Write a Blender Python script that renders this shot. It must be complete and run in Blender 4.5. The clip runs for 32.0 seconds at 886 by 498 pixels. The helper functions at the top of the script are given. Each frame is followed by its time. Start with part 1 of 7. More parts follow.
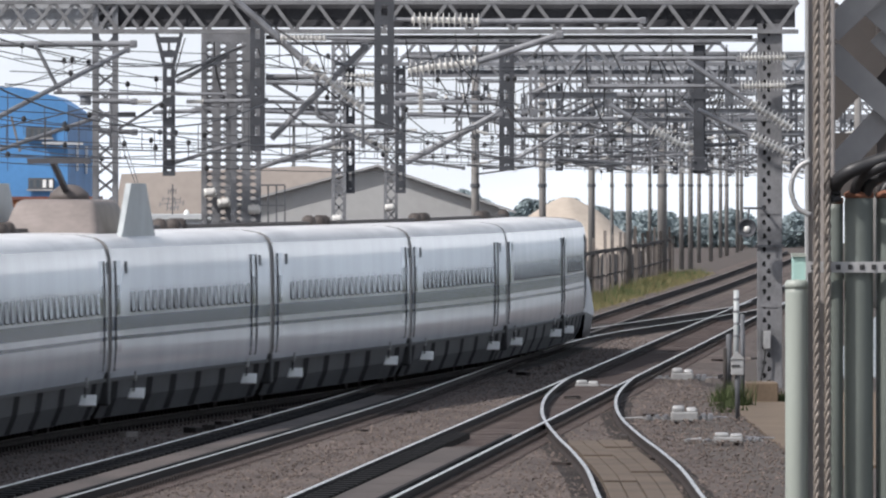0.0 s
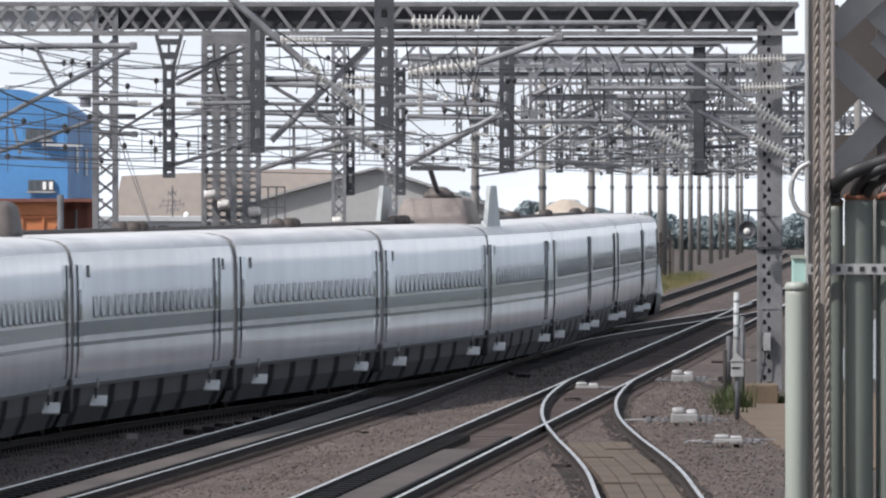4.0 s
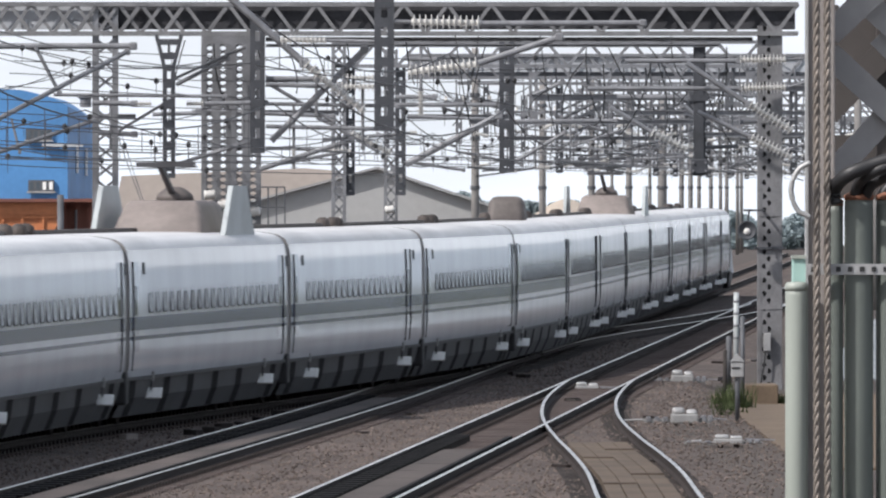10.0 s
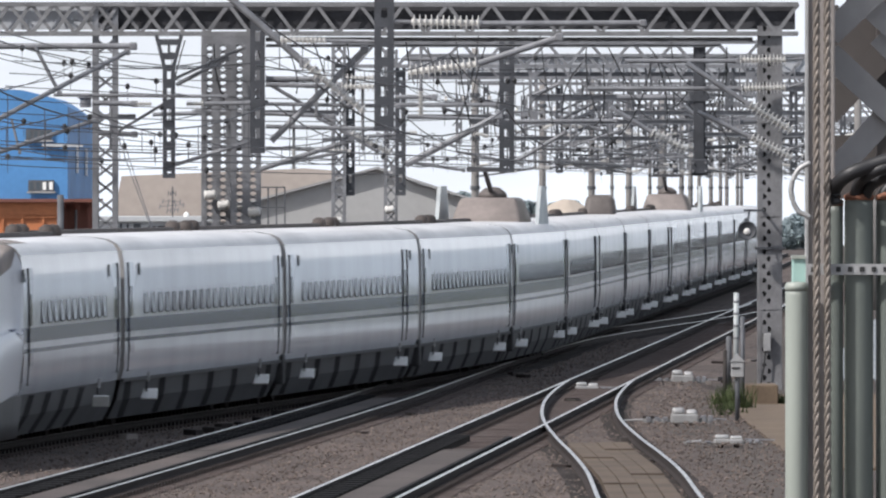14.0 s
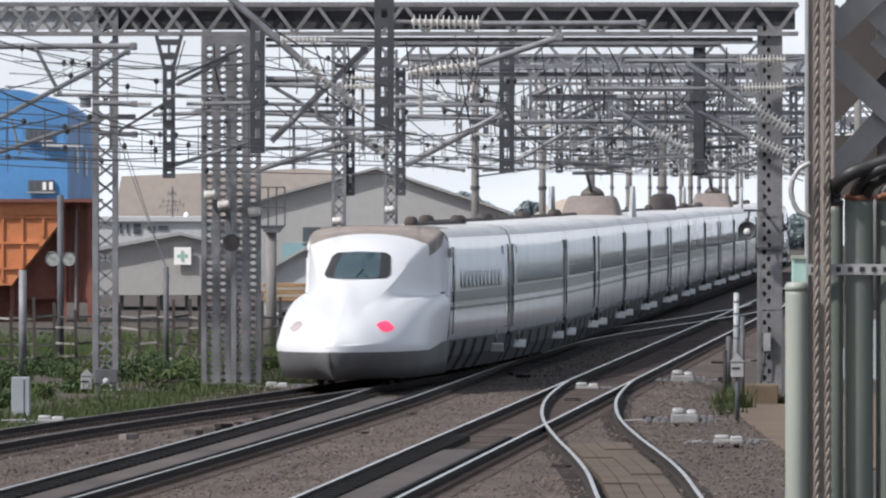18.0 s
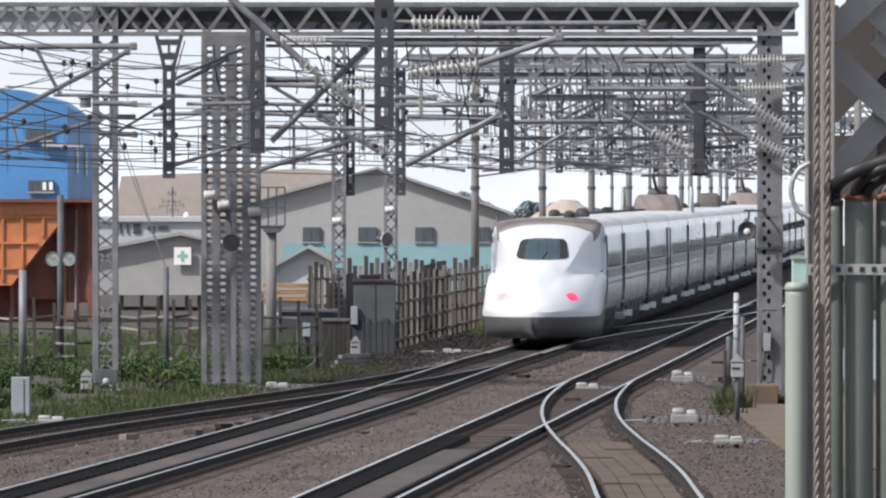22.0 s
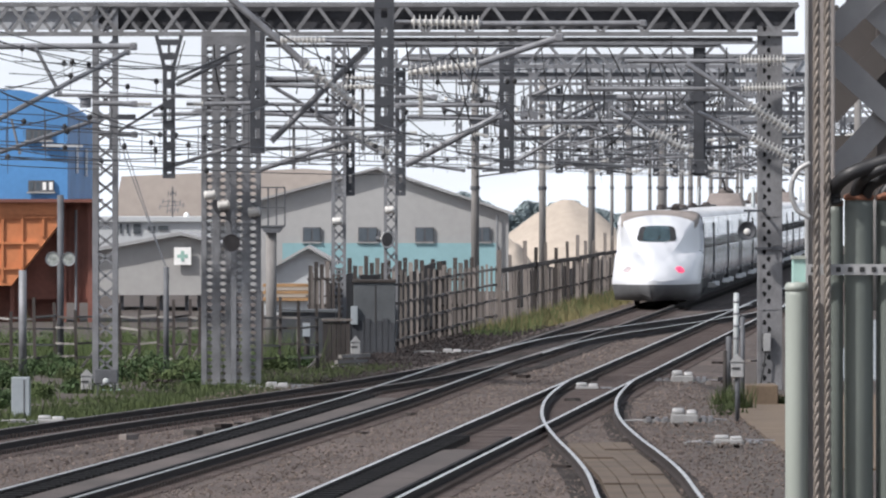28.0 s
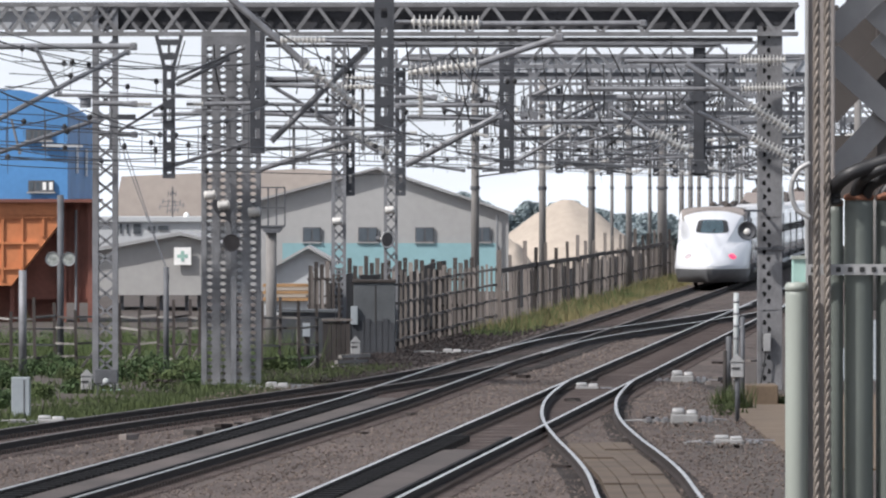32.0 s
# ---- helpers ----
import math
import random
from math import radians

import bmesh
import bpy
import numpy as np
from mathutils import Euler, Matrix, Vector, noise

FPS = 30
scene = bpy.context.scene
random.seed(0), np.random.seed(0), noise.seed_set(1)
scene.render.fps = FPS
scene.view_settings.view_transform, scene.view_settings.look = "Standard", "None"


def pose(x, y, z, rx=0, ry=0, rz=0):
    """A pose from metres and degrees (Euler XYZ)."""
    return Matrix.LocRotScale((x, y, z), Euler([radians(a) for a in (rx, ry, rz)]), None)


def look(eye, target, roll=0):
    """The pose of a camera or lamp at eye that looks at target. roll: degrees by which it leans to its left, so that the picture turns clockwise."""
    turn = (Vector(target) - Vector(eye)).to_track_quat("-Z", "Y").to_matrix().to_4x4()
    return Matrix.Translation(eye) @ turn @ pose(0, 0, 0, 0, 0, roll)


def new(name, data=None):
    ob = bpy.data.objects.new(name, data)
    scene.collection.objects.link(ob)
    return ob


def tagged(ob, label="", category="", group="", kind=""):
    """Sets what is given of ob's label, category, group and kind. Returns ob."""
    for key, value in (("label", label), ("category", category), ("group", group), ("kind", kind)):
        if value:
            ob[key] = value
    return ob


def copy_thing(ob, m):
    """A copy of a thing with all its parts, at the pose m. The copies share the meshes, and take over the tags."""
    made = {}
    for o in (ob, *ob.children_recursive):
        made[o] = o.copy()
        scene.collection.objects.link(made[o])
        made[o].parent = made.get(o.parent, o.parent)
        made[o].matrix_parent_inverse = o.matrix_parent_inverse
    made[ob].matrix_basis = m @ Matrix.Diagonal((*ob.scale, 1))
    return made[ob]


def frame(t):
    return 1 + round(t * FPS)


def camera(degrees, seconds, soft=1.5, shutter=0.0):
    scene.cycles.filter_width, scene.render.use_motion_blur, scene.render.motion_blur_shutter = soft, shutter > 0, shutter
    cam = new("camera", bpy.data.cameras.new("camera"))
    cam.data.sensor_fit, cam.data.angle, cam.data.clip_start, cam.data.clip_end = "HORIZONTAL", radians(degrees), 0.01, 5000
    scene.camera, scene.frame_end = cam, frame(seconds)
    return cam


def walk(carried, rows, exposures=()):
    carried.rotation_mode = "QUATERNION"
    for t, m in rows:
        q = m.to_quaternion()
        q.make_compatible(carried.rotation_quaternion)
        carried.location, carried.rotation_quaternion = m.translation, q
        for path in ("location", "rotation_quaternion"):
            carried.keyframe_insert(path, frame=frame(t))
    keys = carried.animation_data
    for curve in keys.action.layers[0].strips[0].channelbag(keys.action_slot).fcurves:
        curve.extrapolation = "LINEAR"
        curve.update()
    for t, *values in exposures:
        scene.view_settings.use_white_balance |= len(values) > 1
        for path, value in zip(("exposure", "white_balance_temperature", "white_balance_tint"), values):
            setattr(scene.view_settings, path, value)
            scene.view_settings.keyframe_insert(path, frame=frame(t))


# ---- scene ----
# ---- the camera: a long lens on a tripod, a small nudge in its first moments ----
EYE = (0.0, 0.0, 4.49)
cam = camera(4.181, 32.0, soft=2.2, shutter=0.5)


def gaze(tilt):
    return pose(EYE[0], EYE[1], EYE[2], 90 - tilt, 0, 0)


walk(cam, [(0.0, gaze(0.3022)), (0.1, gaze(0.3015)), (0.3, gaze(0.2945)), (0.6, gaze(0.2930)), (16.0, gaze(0.2915)),
           (32.0, gaze(0.2905))], exposures=[(0.0, 0.0), (13.5, 0.0), (16.5, -0.13), (18.5, -0.13), (21.0, -0.07), (23.5, 0.0), (32.0, 0.0)])

# ---- sky and sun ----
SUN_HEIGHT, SUN_FROM = 46.0, 236.0   # degrees above the horizon; compass way it shines from (0 = +y, clockwise)
world = bpy.data.worlds.new("sky")
scene.world = world
world.use_nodes = True
wn, wl = world.node_tree.nodes, world.node_tree.links
wn.clear()
w_out, w_bg = wn.new("ShaderNodeOutputWorld"), wn.new("ShaderNodeBackground")
w_sky = wn.new("ShaderNodeTexSky")
w_sky.sky_type, w_sky.sun_disc = "NISHITA", False
w_sky.sun_elevation, w_sky.sun_rotation = radians(SUN_HEIGHT), radians(SUN_FROM)
w_sky.dust_density = 3.0
w_co, w_noise, w_ramp = wn.new("ShaderNodeTexCoord"), wn.new("ShaderNodeTexNoise"), wn.new("ShaderNodeValToRGB")
w_map = wn.new("ShaderNodeMapping")
w_map.inputs["Scale"].default_value = (14.0, 14.0, 60.0)
w_noise.inputs["Scale"].default_value, w_noise.inputs["Detail"].default_value = 1.6, 6.0
w_ramp.color_ramp.elements[0].position, w_ramp.color_ramp.elements[1].position = 0.34, 0.56
w_ramp.color_ramp.elements[0].color = (0.80, 0.80, 0.80, 1)
w_ramp.color_ramp.elements[1].color = (0.97, 0.97, 0.97, 1)
w_mix = wn.new("ShaderNodeMix")
w_mix.data_type = "RGBA"
w_mix.inputs["B"].default_value = (10.5, 11.1, 12.1, 1)
wl.new(w_co.outputs["Generated"], w_map.inputs["Vector"])
wl.new(w_map.outputs["Vector"], w_noise.inputs["Vector"])
wl.new(w_noise.outputs["Fac"], w_ramp.inputs["Fac"])
# cloud and haze thicken towards the horizon
w_sep, w_low, w_mul = wn.new("ShaderNodeSeparateXYZ"), wn.new("ShaderNodeMapRange"), wn.new("ShaderNodeMath")
w_low.inputs["From Min"].default_value, w_low.inputs["From Max"].default_value = 0.05, 0.34
w_low.inputs["To Min"].default_value, w_low.inputs["To Max"].default_value = 1.0, 0.30
w_mul.operation = "MULTIPLY"
wl.new(w_co.outputs["Generated"], w_sep.inputs["Vector"])
wl.new(w_sep.outputs["Z"], w_low.inputs["Value"])
wl.new(w_ramp.outputs["Color"], w_mul.inputs[0])
wl.new(w_low.outputs["Result"], w_mul.inputs[1])
wl.new(w_mul.outputs["Value"], w_mix.inputs["Factor"])
wl.new(w_sky.outputs["Color"], w_mix.inputs["A"])
wl.new(w_mix.outputs["Result"], w_bg.inputs["Color"])
wl.new(w_bg.outputs["Background"], w_out.inputs["Surface"])
w_bg.inputs["Strength"].default_value = 0.1

sun = new("sun", bpy.data.lights.new("sun", "SUN"))
sun.data.energy, sun.data.angle, sun.data.color = 4.8, radians(2.0), (1.0, 0.96, 0.935)
_a, _e = radians(SUN_FROM), radians(SUN_HEIGHT)
sun.matrix_world = look((math.sin(_a) * math.cos(_e) * 50, math.cos(_a) * math.cos(_e) * 50, math.sin(_e) * 50), (0, 0, 0))


# ---- materials ----
def mat(name, color, rough=0.6, metal=0.0, vary=0.25, scale=1.5, fine=18.0, bump=0.15, tint=None, coat=0.0, spread=0.0,
        emit=None, stretch=(1, 1, 1), depth=0.02, island=0.0, shine=0.5):
    """A weathered surface: a base colour that drifts at two scales, with fine relief."""
    m = bpy.data.materials.new(name)
    m.use_nodes = True
    n, l = m.node_tree.nodes, m.node_tree.links
    b = n["Principled BSDF"]
    b.inputs["Roughness"].default_value, b.inputs["Metallic"].default_value = rough, metal
    b.inputs["Coat Weight"].default_value, b.inputs["Specular IOR Level"].default_value = coat, shine
    b.inputs["Coat Roughness"].default_value = 0.05
    co, mp = n.new("ShaderNodeTexCoord"), n.new("ShaderNodeMapping")
    mp.inputs["Scale"].default_value = stretch
    l.new(co.outputs["Object"], mp.inputs["Vector"])
    big, small = n.new("ShaderNodeTexNoise"), n.new("ShaderNodeTexNoise")
    big.inputs["Scale"].default_value, big.inputs["Detail"].default_value = scale, 5
    small.inputs["Scale"].default_value, small.inputs["Detail"].default_value = fine, 3
    l.new(mp.outputs["Vector"], big.inputs["Vector"])
    l.new(mp.outputs["Vector"], small.inputs["Vector"])
    ramp = n.new("ShaderNodeValToRGB")
    ramp.color_ramp.elements[0].position, ramp.color_ramp.elements[1].position = 0.3, 0.7
    dark = tint or tuple(c * (1 - vary) for c in color)
    ramp.color_ramp.elements[0].color = (*dark, 1)
    ramp.color_ramp.elements[1].color = (*[min(1, c * (1 + vary * 0.6)) for c in color], 1)
    l.new(big.outputs["Fac"], ramp.inputs["Fac"])
    grain = n.new("ShaderNodeMix")
    grain.data_type, grain.blend_type = "RGBA", "OVERLAY"
    grain.inputs["Factor"].default_value = vary
    l.new(ramp.outputs["Color"], grain.inputs["A"])
    l.new(small.outputs["Color"], grain.inputs["B"])
    gray = n.new("ShaderNodeRGBToBW")
    l.new(small.outputs["Color"], gray.inputs["Color"])
    l.new(gray.outputs["Val"], grain.inputs["B"])
    last = grain.outputs["Result"]
    if spread or island:
        info, hsv, rng = n.new("ShaderNodeNewGeometry" if island else "ShaderNodeObjectInfo"), n.new("ShaderNodeHueSaturation"), n.new("ShaderNodeMapRange")
        spread = spread or island
        rng.inputs["To Min"].default_value, rng.inputs["To Max"].default_value = 1 - spread, 1 + spread
        l.new(info.outputs["Random Per Island" if island else "Random"], rng.inputs["Value"])
        l.new(rng.outputs["Result"], hsv.inputs["Value"])
        l.new(last, hsv.inputs["Color"])
        last = hsv.outputs["Color"]
    l.new(last, b.inputs["Base Color"])
    if bump:
        bn = n.new("ShaderNodeBump")
        bn.inputs["Strength"].default_value, bn.inputs["Distance"].default_value = bump, depth
        l.new(small.outputs["Fac"], bn.inputs["Height"])
        l.new(bn.outputs["Normal"], b.inputs["Normal"])
    if emit:
        b.inputs["Emission Color"].default_value, b.inputs["Emission Strength"].default_value = (*emit[:3], 1), emit[3]
    return m


M_BALLAST = mat("ballast", (0.090, 0.069, 0.061), 0.95, 0, 0.4, 0.25, 9.0, 0.9, depth=0.08)
M_EARTH = mat("brown_earth", (0.066, 0.052, 0.045), 0.95, 0, 0.3, 0.5, 6.0, 0.5)
M_PANEL = mat("crossing_planks", (0.098, 0.072, 0.052), 0.9, 0, 0.35, 0.4, 7.0, 0.4)
M_STEEL_DARK = mat("rusty_rail_side", (0.028, 0.02, 0.018), 0.85, 0.2, 0.4, 2.0, 20.0, 0.4)
M_RAIL_TOP = mat("polished_rail_head", (0.72, 0.70, 0.68), 0.32, 0.9, 0.3, 0.6, 12.0, 0.03)
M_SLEEPER = mat("sleeper_concrete", (0.090, 0.069, 0.064), 0.9, 0, 0.35, 1.2, 14.0, 0.4)
M_GALV = mat("galvanised_steel", (0.215, 0.22, 0.235), 0.62, 0.35, 0.3, 1.8, 22.0, 0.15)
M_GALV_DARK = mat("weathered_steel", (0.11, 0.115, 0.127), 0.7, 0.3, 0.35, 1.5, 20.0, 0.2)
M_GALV_LIGHT = mat("bright_zinc", (0.40, 0.40, 0.40), 0.5, 0.4, 0.2, 2.0, 25.0, 0.1)
M_WIRE = mat("catenary_wire", (0.09, 0.09, 0.098), 0.6, 0.6, 0.2, 2.0, 20.0, 0.0)
M_INSUL = mat("porcelain_grey", (0.58, 0.57, 0.55), 0.3, 0, 0.15, 3.0, 25.0, 0.05)
M_PORC_DARK = mat("dark_porcelain", (0.10, 0.09, 0.09), 0.35, 0, 0.2, 3.0, 25.0, 0.05)
M_CONCRETE = mat("concrete", (0.25, 0.35, 0.33), 0.9, 0, 0.25, 0.8, 14.0, 0.3)
M_POLE = mat("spun_concrete_pole", (0.225, 0.216, 0.21), 0.9, 0, 0.3, 0.7, 12.0, 0.25, stretch=(1, 1, 0.3))
M_WHITE = mat("white_train_paint", (0.72, 0.745, 0.79), 0.18, 0, 0.06, 0.7, 10.0, 0.0, coat=0.6, stretch=(1, 1, 0.25))
M_ROOF = mat("train_roof_grey", (0.67, 0.665, 0.67), 0.32, 0, 0.25, 0.6, 6.0, 0.05, stretch=(1, 0.3, 1))
M_ROOF_GRIME = mat("roof_grime", (0.27, 0.235, 0.215), 0.7, 0, 0.3, 1.0, 9.0, 0.1)
M_BLUE_BAND = mat("train_blue", (0.012, 0.028, 0.10), 0.15, 0, 0.1, 1.0, 10.0, 0.0, shine=0.27)
M_SKIRT = mat("underframe_grey", (0.056, 0.058, 0.065), 0.6, 0, 0.3, 0.8, 9.0, 0.1)
M_SKIRT_DARK = mat("underframe_vents", (0.04, 0.04, 0.043), 0.8, 0, 0.2, 2.0, 15.0, 0.1)
M_RUBBER = mat("black_rubber", (0.025, 0.025, 0.027), 0.7, 0, 0.2, 2.0, 15.0, 0.1)
M_GANGWAY = mat("gangway_grey", (0.28, 0.27, 0.265), 0.7, 0, 0.2, 2.0, 15.0, 0.1)
M_PLATE = mat("white_plate", (0.88, 0.88, 0.86), 0.5, 0, 0.08, 3.0, 12.0, 0.0)
M_COVER = mat("pantograph_cover", (0.215, 0.185, 0.172), 0.6, 0, 0.25, 1.2, 8.0, 0.1)
M_FIN = mat("noise_plate", (0.42, 0.45, 0.455), 0.5, 0, 0.15, 1.2, 8.0, 0.05)
M_TAIL = mat("tail_lamp_red", (0.5, 0.03, 0.08), 0.3, 0, 0.05, 2.0, 5.0, 0.0, emit=(1.0, 0.04, 0.14, 1.1))
M_LENS = mat("unlit_lamp_lens", (0.6, 0.5, 0.5), 0.15, 0, 0.1, 2.0, 5.0, 0.0, coat=0.6)
M_BLUE = mat("blue_sheet_metal", (0.085, 0.25, 0.52), 0.55, 0, 0.15, 0.5, 6.0, 0.1)
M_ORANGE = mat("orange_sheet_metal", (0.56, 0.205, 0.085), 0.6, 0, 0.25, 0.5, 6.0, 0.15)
# red-brown plant steel; its darkness also paints the shade beside the hopper
M_RUST_SHADED = mat("red_brown_shaded_steel", (0.20, 0.078, 0.058), 0.7, 0, 0.3, 0.8, 8.0, 0.2)
M_NOSE = mat("satin_white_nose", (0.67, 0.685, 0.715), 0.34, 0, 0.03, 0.5, 8.0, 0.0, shine=0.35)
M_LEAN = mat("dark_blue_grey_sheet", (0.048, 0.052, 0.06), 0.7, 0.1, 0.25, 0.9, 10.0, 0.1)
M_YARD = mat("reflected_pale_slab", (0.245, 0.265, 0.28), 0.9, 0, 0.25, 0.3, 6.0, 0.2)
M_FLOOD = mat("floodlight_glass", (0.50, 0.54, 0.52), 0.12, 0.3, 0.45, 9.0, 25.0, 0.0, coat=0.5)
M_SHEET = mat("pale_blue_grey_sheet", (0.46, 0.48, 0.51), 0.6, 0, 0.12, 0.6, 8.0, 0.05)
M_HOOD = mat("sooty_brown_hood", (0.11, 0.095, 0.09), 0.65, 0, 0.3, 1.5, 10.0, 0.1)
M_SHED = mat("grey_sheet_cladding", (0.37, 0.37, 0.368), 0.7, 0.1, 0.12, 0.15, 3.0, 0.1)
M_SHED_SMALL = mat("dull_grey_cladding", (0.385, 0.38, 0.372), 0.75, 0.1, 0.12, 0.3, 4.0, 0.1)
M_ROOF_BROWN = mat("brown_roof", (0.41, 0.36, 0.325), 0.85, 0, 0.15, 0.08, 2.0, 0.1)
M_ROOF_DARK = mat("dark_roof_edge", (0.33, 0.33, 0.335), 0.7, 0.1, 0.15, 0.5, 5.0, 0.1)
M_CYAN = mat("pale_turquoise_paint", (0.25, 0.42, 0.455), 0.7, 0, 0.12, 0.3, 4.0, 0.05)
M_TANK = mat("off_white_cladding", (0.47, 0.49, 0.505), 0.6, 0.05, 0.1, 0.3, 4.0, 0.05)
M_SAND = mat("heaped_sand", (0.41, 0.355, 0.30), 0.95, 0, 0.2, 0.12, 2.5, 0.5)
M_WOOD = mat("weathered_timber", (0.185, 0.163, 0.15), 0.9, 0, 0.4, 1.2, 14.0, 0.5, spread=0.35, stretch=(1, 1, 0.25))
M_WOOD_DARK = mat("old_dark_timber", (0.055, 0.047, 0.044), 0.9, 0, 0.4, 1.2, 14.0, 0.5, spread=0.3, stretch=(1, 1, 0.25))
M_LEAF = mat("bush_leaves", (0.036, 0.070, 0.017), 0.7, 0, 0.35, 0.9, 8.0, 0.1)
M_LEAF_YEL = mat("dry_grass", (0.19, 0.165, 0.075), 0.85, 0, 0.35, 0.8, 8.0, 0.1)
M_GRASS = mat("grass_blades", (0.046, 0.066, 0.018), 0.8, 0, 0.35, 0.7, 8.0, 0.1)
# distance haze is mixed into this pale blue-grey leaf colour
M_HAZE_TREE = mat("hazed_foliage", (0.215, 0.265, 0.28), 0.9, 0, 0.3, 0.2, 2.0, 0.1)
M_BARK = mat("bark", (0.12, 0.09, 0.07), 0.9, 0, 0.3, 2.0, 14.0, 0.4)
M_CONDUIT = mat("grey_green_conduit", (0.145, 0.165, 0.15), 0.5, 0.0, 0.2, 1.5, 15.0, 0.05, stretch=(1, 1, 0.2))
M_CONDUIT_PALE = mat("pale_green_post", (0.33, 0.36, 0.325), 0.45, 0.0, 0.1, 1.5, 15.0, 0.03, stretch=(1, 1, 0.2))
M_RUSTCAP = mat("rusty_conduit_cap", (0.20, 0.085, 0.05), 0.8, 0, 0.3, 4.0, 30.0, 0.2)
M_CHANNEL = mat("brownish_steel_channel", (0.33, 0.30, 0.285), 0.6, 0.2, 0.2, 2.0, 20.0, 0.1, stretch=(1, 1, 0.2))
M_ROPE = mat("wire_rope", (0.24, 0.21, 0.185), 0.5, 0.5, 0.3, 6.0, 60.0, 0.1)
M_TEAL = mat("pale_teal_box", (0.33, 0.50, 0.46), 0.6, 0, 0.1, 2.0, 12.0, 0.05)
M_CABLE = mat("black_cable", (0.02, 0.02, 0.022), 0.5, 0, 0.2, 3.0, 20.0, 0.05)
M_MOTOR = mat("grey_point_machine", (0.27, 0.27, 0.268), 0.6, 0.1, 0.2, 2.0, 15.0, 0.1)
M_GREEN = mat("faded_green_paint", (0.32, 0.50, 0.44), 0.6, 0, 0.1, 2.0, 10.0, 0.0)
M_INK = mat("dark_sign_paint", (0.05, 0.06, 0.07), 0.7, 0, 0.1, 2.0, 10.0, 0.0)
M_WINDOW = mat("dusty_window_pane", (0.09, 0.11, 0.13), 0.2, 0, 0.2, 1.0, 6.0, 0.0)
M_STONE = mat("ballast_stone", (0.138, 0.111, 0.098), 0.95, 0, 0.25, 3.0, 30.0, 0.3, island=0.45)
M_OIL = mat("oily_ballast", (0.034, 0.028, 0.026), 0.95, 0, 0.5, 0.6, 9.0, 0.8, depth=0.05, shine=0.2)
M_CINDER = mat("cinder_stone", (0.038, 0.032, 0.031), 0.95, 0, 0.3, 3.0, 30.0, 0.3, island=0.6, shine=0.2)
M_BUFF = mat("buff_concrete", (0.13, 0.095, 0.065), 0.9, 0, 0.25, 1.0, 12.0, 0.3)
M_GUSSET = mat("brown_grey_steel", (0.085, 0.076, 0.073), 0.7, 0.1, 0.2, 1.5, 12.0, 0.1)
M_SOOT = mat("black_soot", (0.06, 0.05, 0.046), 0.75, 0, 0.3, 2.0, 12.0, 0.1)
M_EAST = mat("reflected_pale_wall", (0.35, 0.41, 0.475), 0.9, 0, 0.35, 0.15, 3.0, 0.2, spread=0.3)
M_SCREEN = mat("windscreen_glass", (0.03, 0.06, 0.07), 0.12, 0, 0.2, 1.5, 5.0, 0.0, coat=0.3)
# also stands for the unlit inside of vents, mast openings and rail gaps
M_FLAT_BLACK = mat("flat_black", (0.012, 0.012, 0.013), 0.9, 0, 0.2, 2.0, 12.0, 0.1, shine=0.15)
M_SIDE_GLASS = mat("side_window_glass", (0.010, 0.012, 0.017), 0.07, 0, 0.1, 2.0, 5.0, 0.0, shine=0.15)
M_CHIN = mat("grey_nose_apron", (0.11, 0.113, 0.118), 0.5, 0, 0.25, 0.8, 9.0, 0.05)
M_RAIL_DULL = mat("dull_rail_head", (0.20, 0.18, 0.17), 0.6, 0.5, 0.25, 0.6, 12.0, 0.05)
M_BEAM = mat("portal_steel", (0.21, 0.212, 0.22), 0.6, 0.3, 0.3, 1.8, 22.0, 0.15)
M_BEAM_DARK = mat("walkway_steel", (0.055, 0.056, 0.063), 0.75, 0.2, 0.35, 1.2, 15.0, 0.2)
M_GREY_WOOD = mat("silvered_timber", (0.20, 0.19, 0.18), 0.9, 0, 0.35, 1.2, 14.0, 0.4, spread=0.3)
M_HUT = mat("blue_grey_hut", (0.088, 0.096, 0.104), 0.7, 0.1, 0.2, 0.9, 10.0, 0.1)
M_SAWN = mat("sawn_timber", (0.36, 0.22, 0.11), 0.9, 0, 0.25, 1.5, 14.0, 0.3)
M_LEAF_PALE = mat("pale_leaves", (0.068, 0.098, 0.030), 0.8, 0, 0.35, 0.9, 8.0, 0.1)
M_DIAGONAL = mat("pale_grey_brace", (0.36, 0.355, 0.355), 0.6, 0.15, 0.2, 2.0, 14.0, 0.1)
M_CABINET = mat("blue_grey_cabinet", (0.30, 0.335, 0.36), 0.6, 0.05, 0.12, 1.0, 10.0, 0.05)
M_MAST = mat("grey_mast_paint", (0.205, 0.205, 0.213), 0.65, 0.3, 0.35, 1.2, 16.0, 0.2)
M_RAIL_MID = mat("worn_rail_head", (0.50, 0.485, 0.47), 0.38, 0.9, 0.3, 0.6, 12.0, 0.05)
M_SIDE = mat("rippled_white_side", (0.72, 0.745, 0.79), 0.12, 0, 0.08, 0.7, 3.0, 0.22, stretch=(1, 1, 0.12), depth=0.006)
M_POST = mat("dark_post_paint", (0.066, 0.07, 0.08), 0.65, 0.3, 0.35, 1.5, 20.0, 0.2)
M_VERGE = mat("reflected_pale_green", (0.135, 0.155, 0.125), 0.85, 0, 0.3, 0.6, 8.0, 0.1)
M_SLAB = mat("worn_crossing_concrete", (0.072, 0.058, 0.053), 0.9, 0, 0.35, 0.5, 8.0, 0.2, stretch=(1, 0.3, 1))
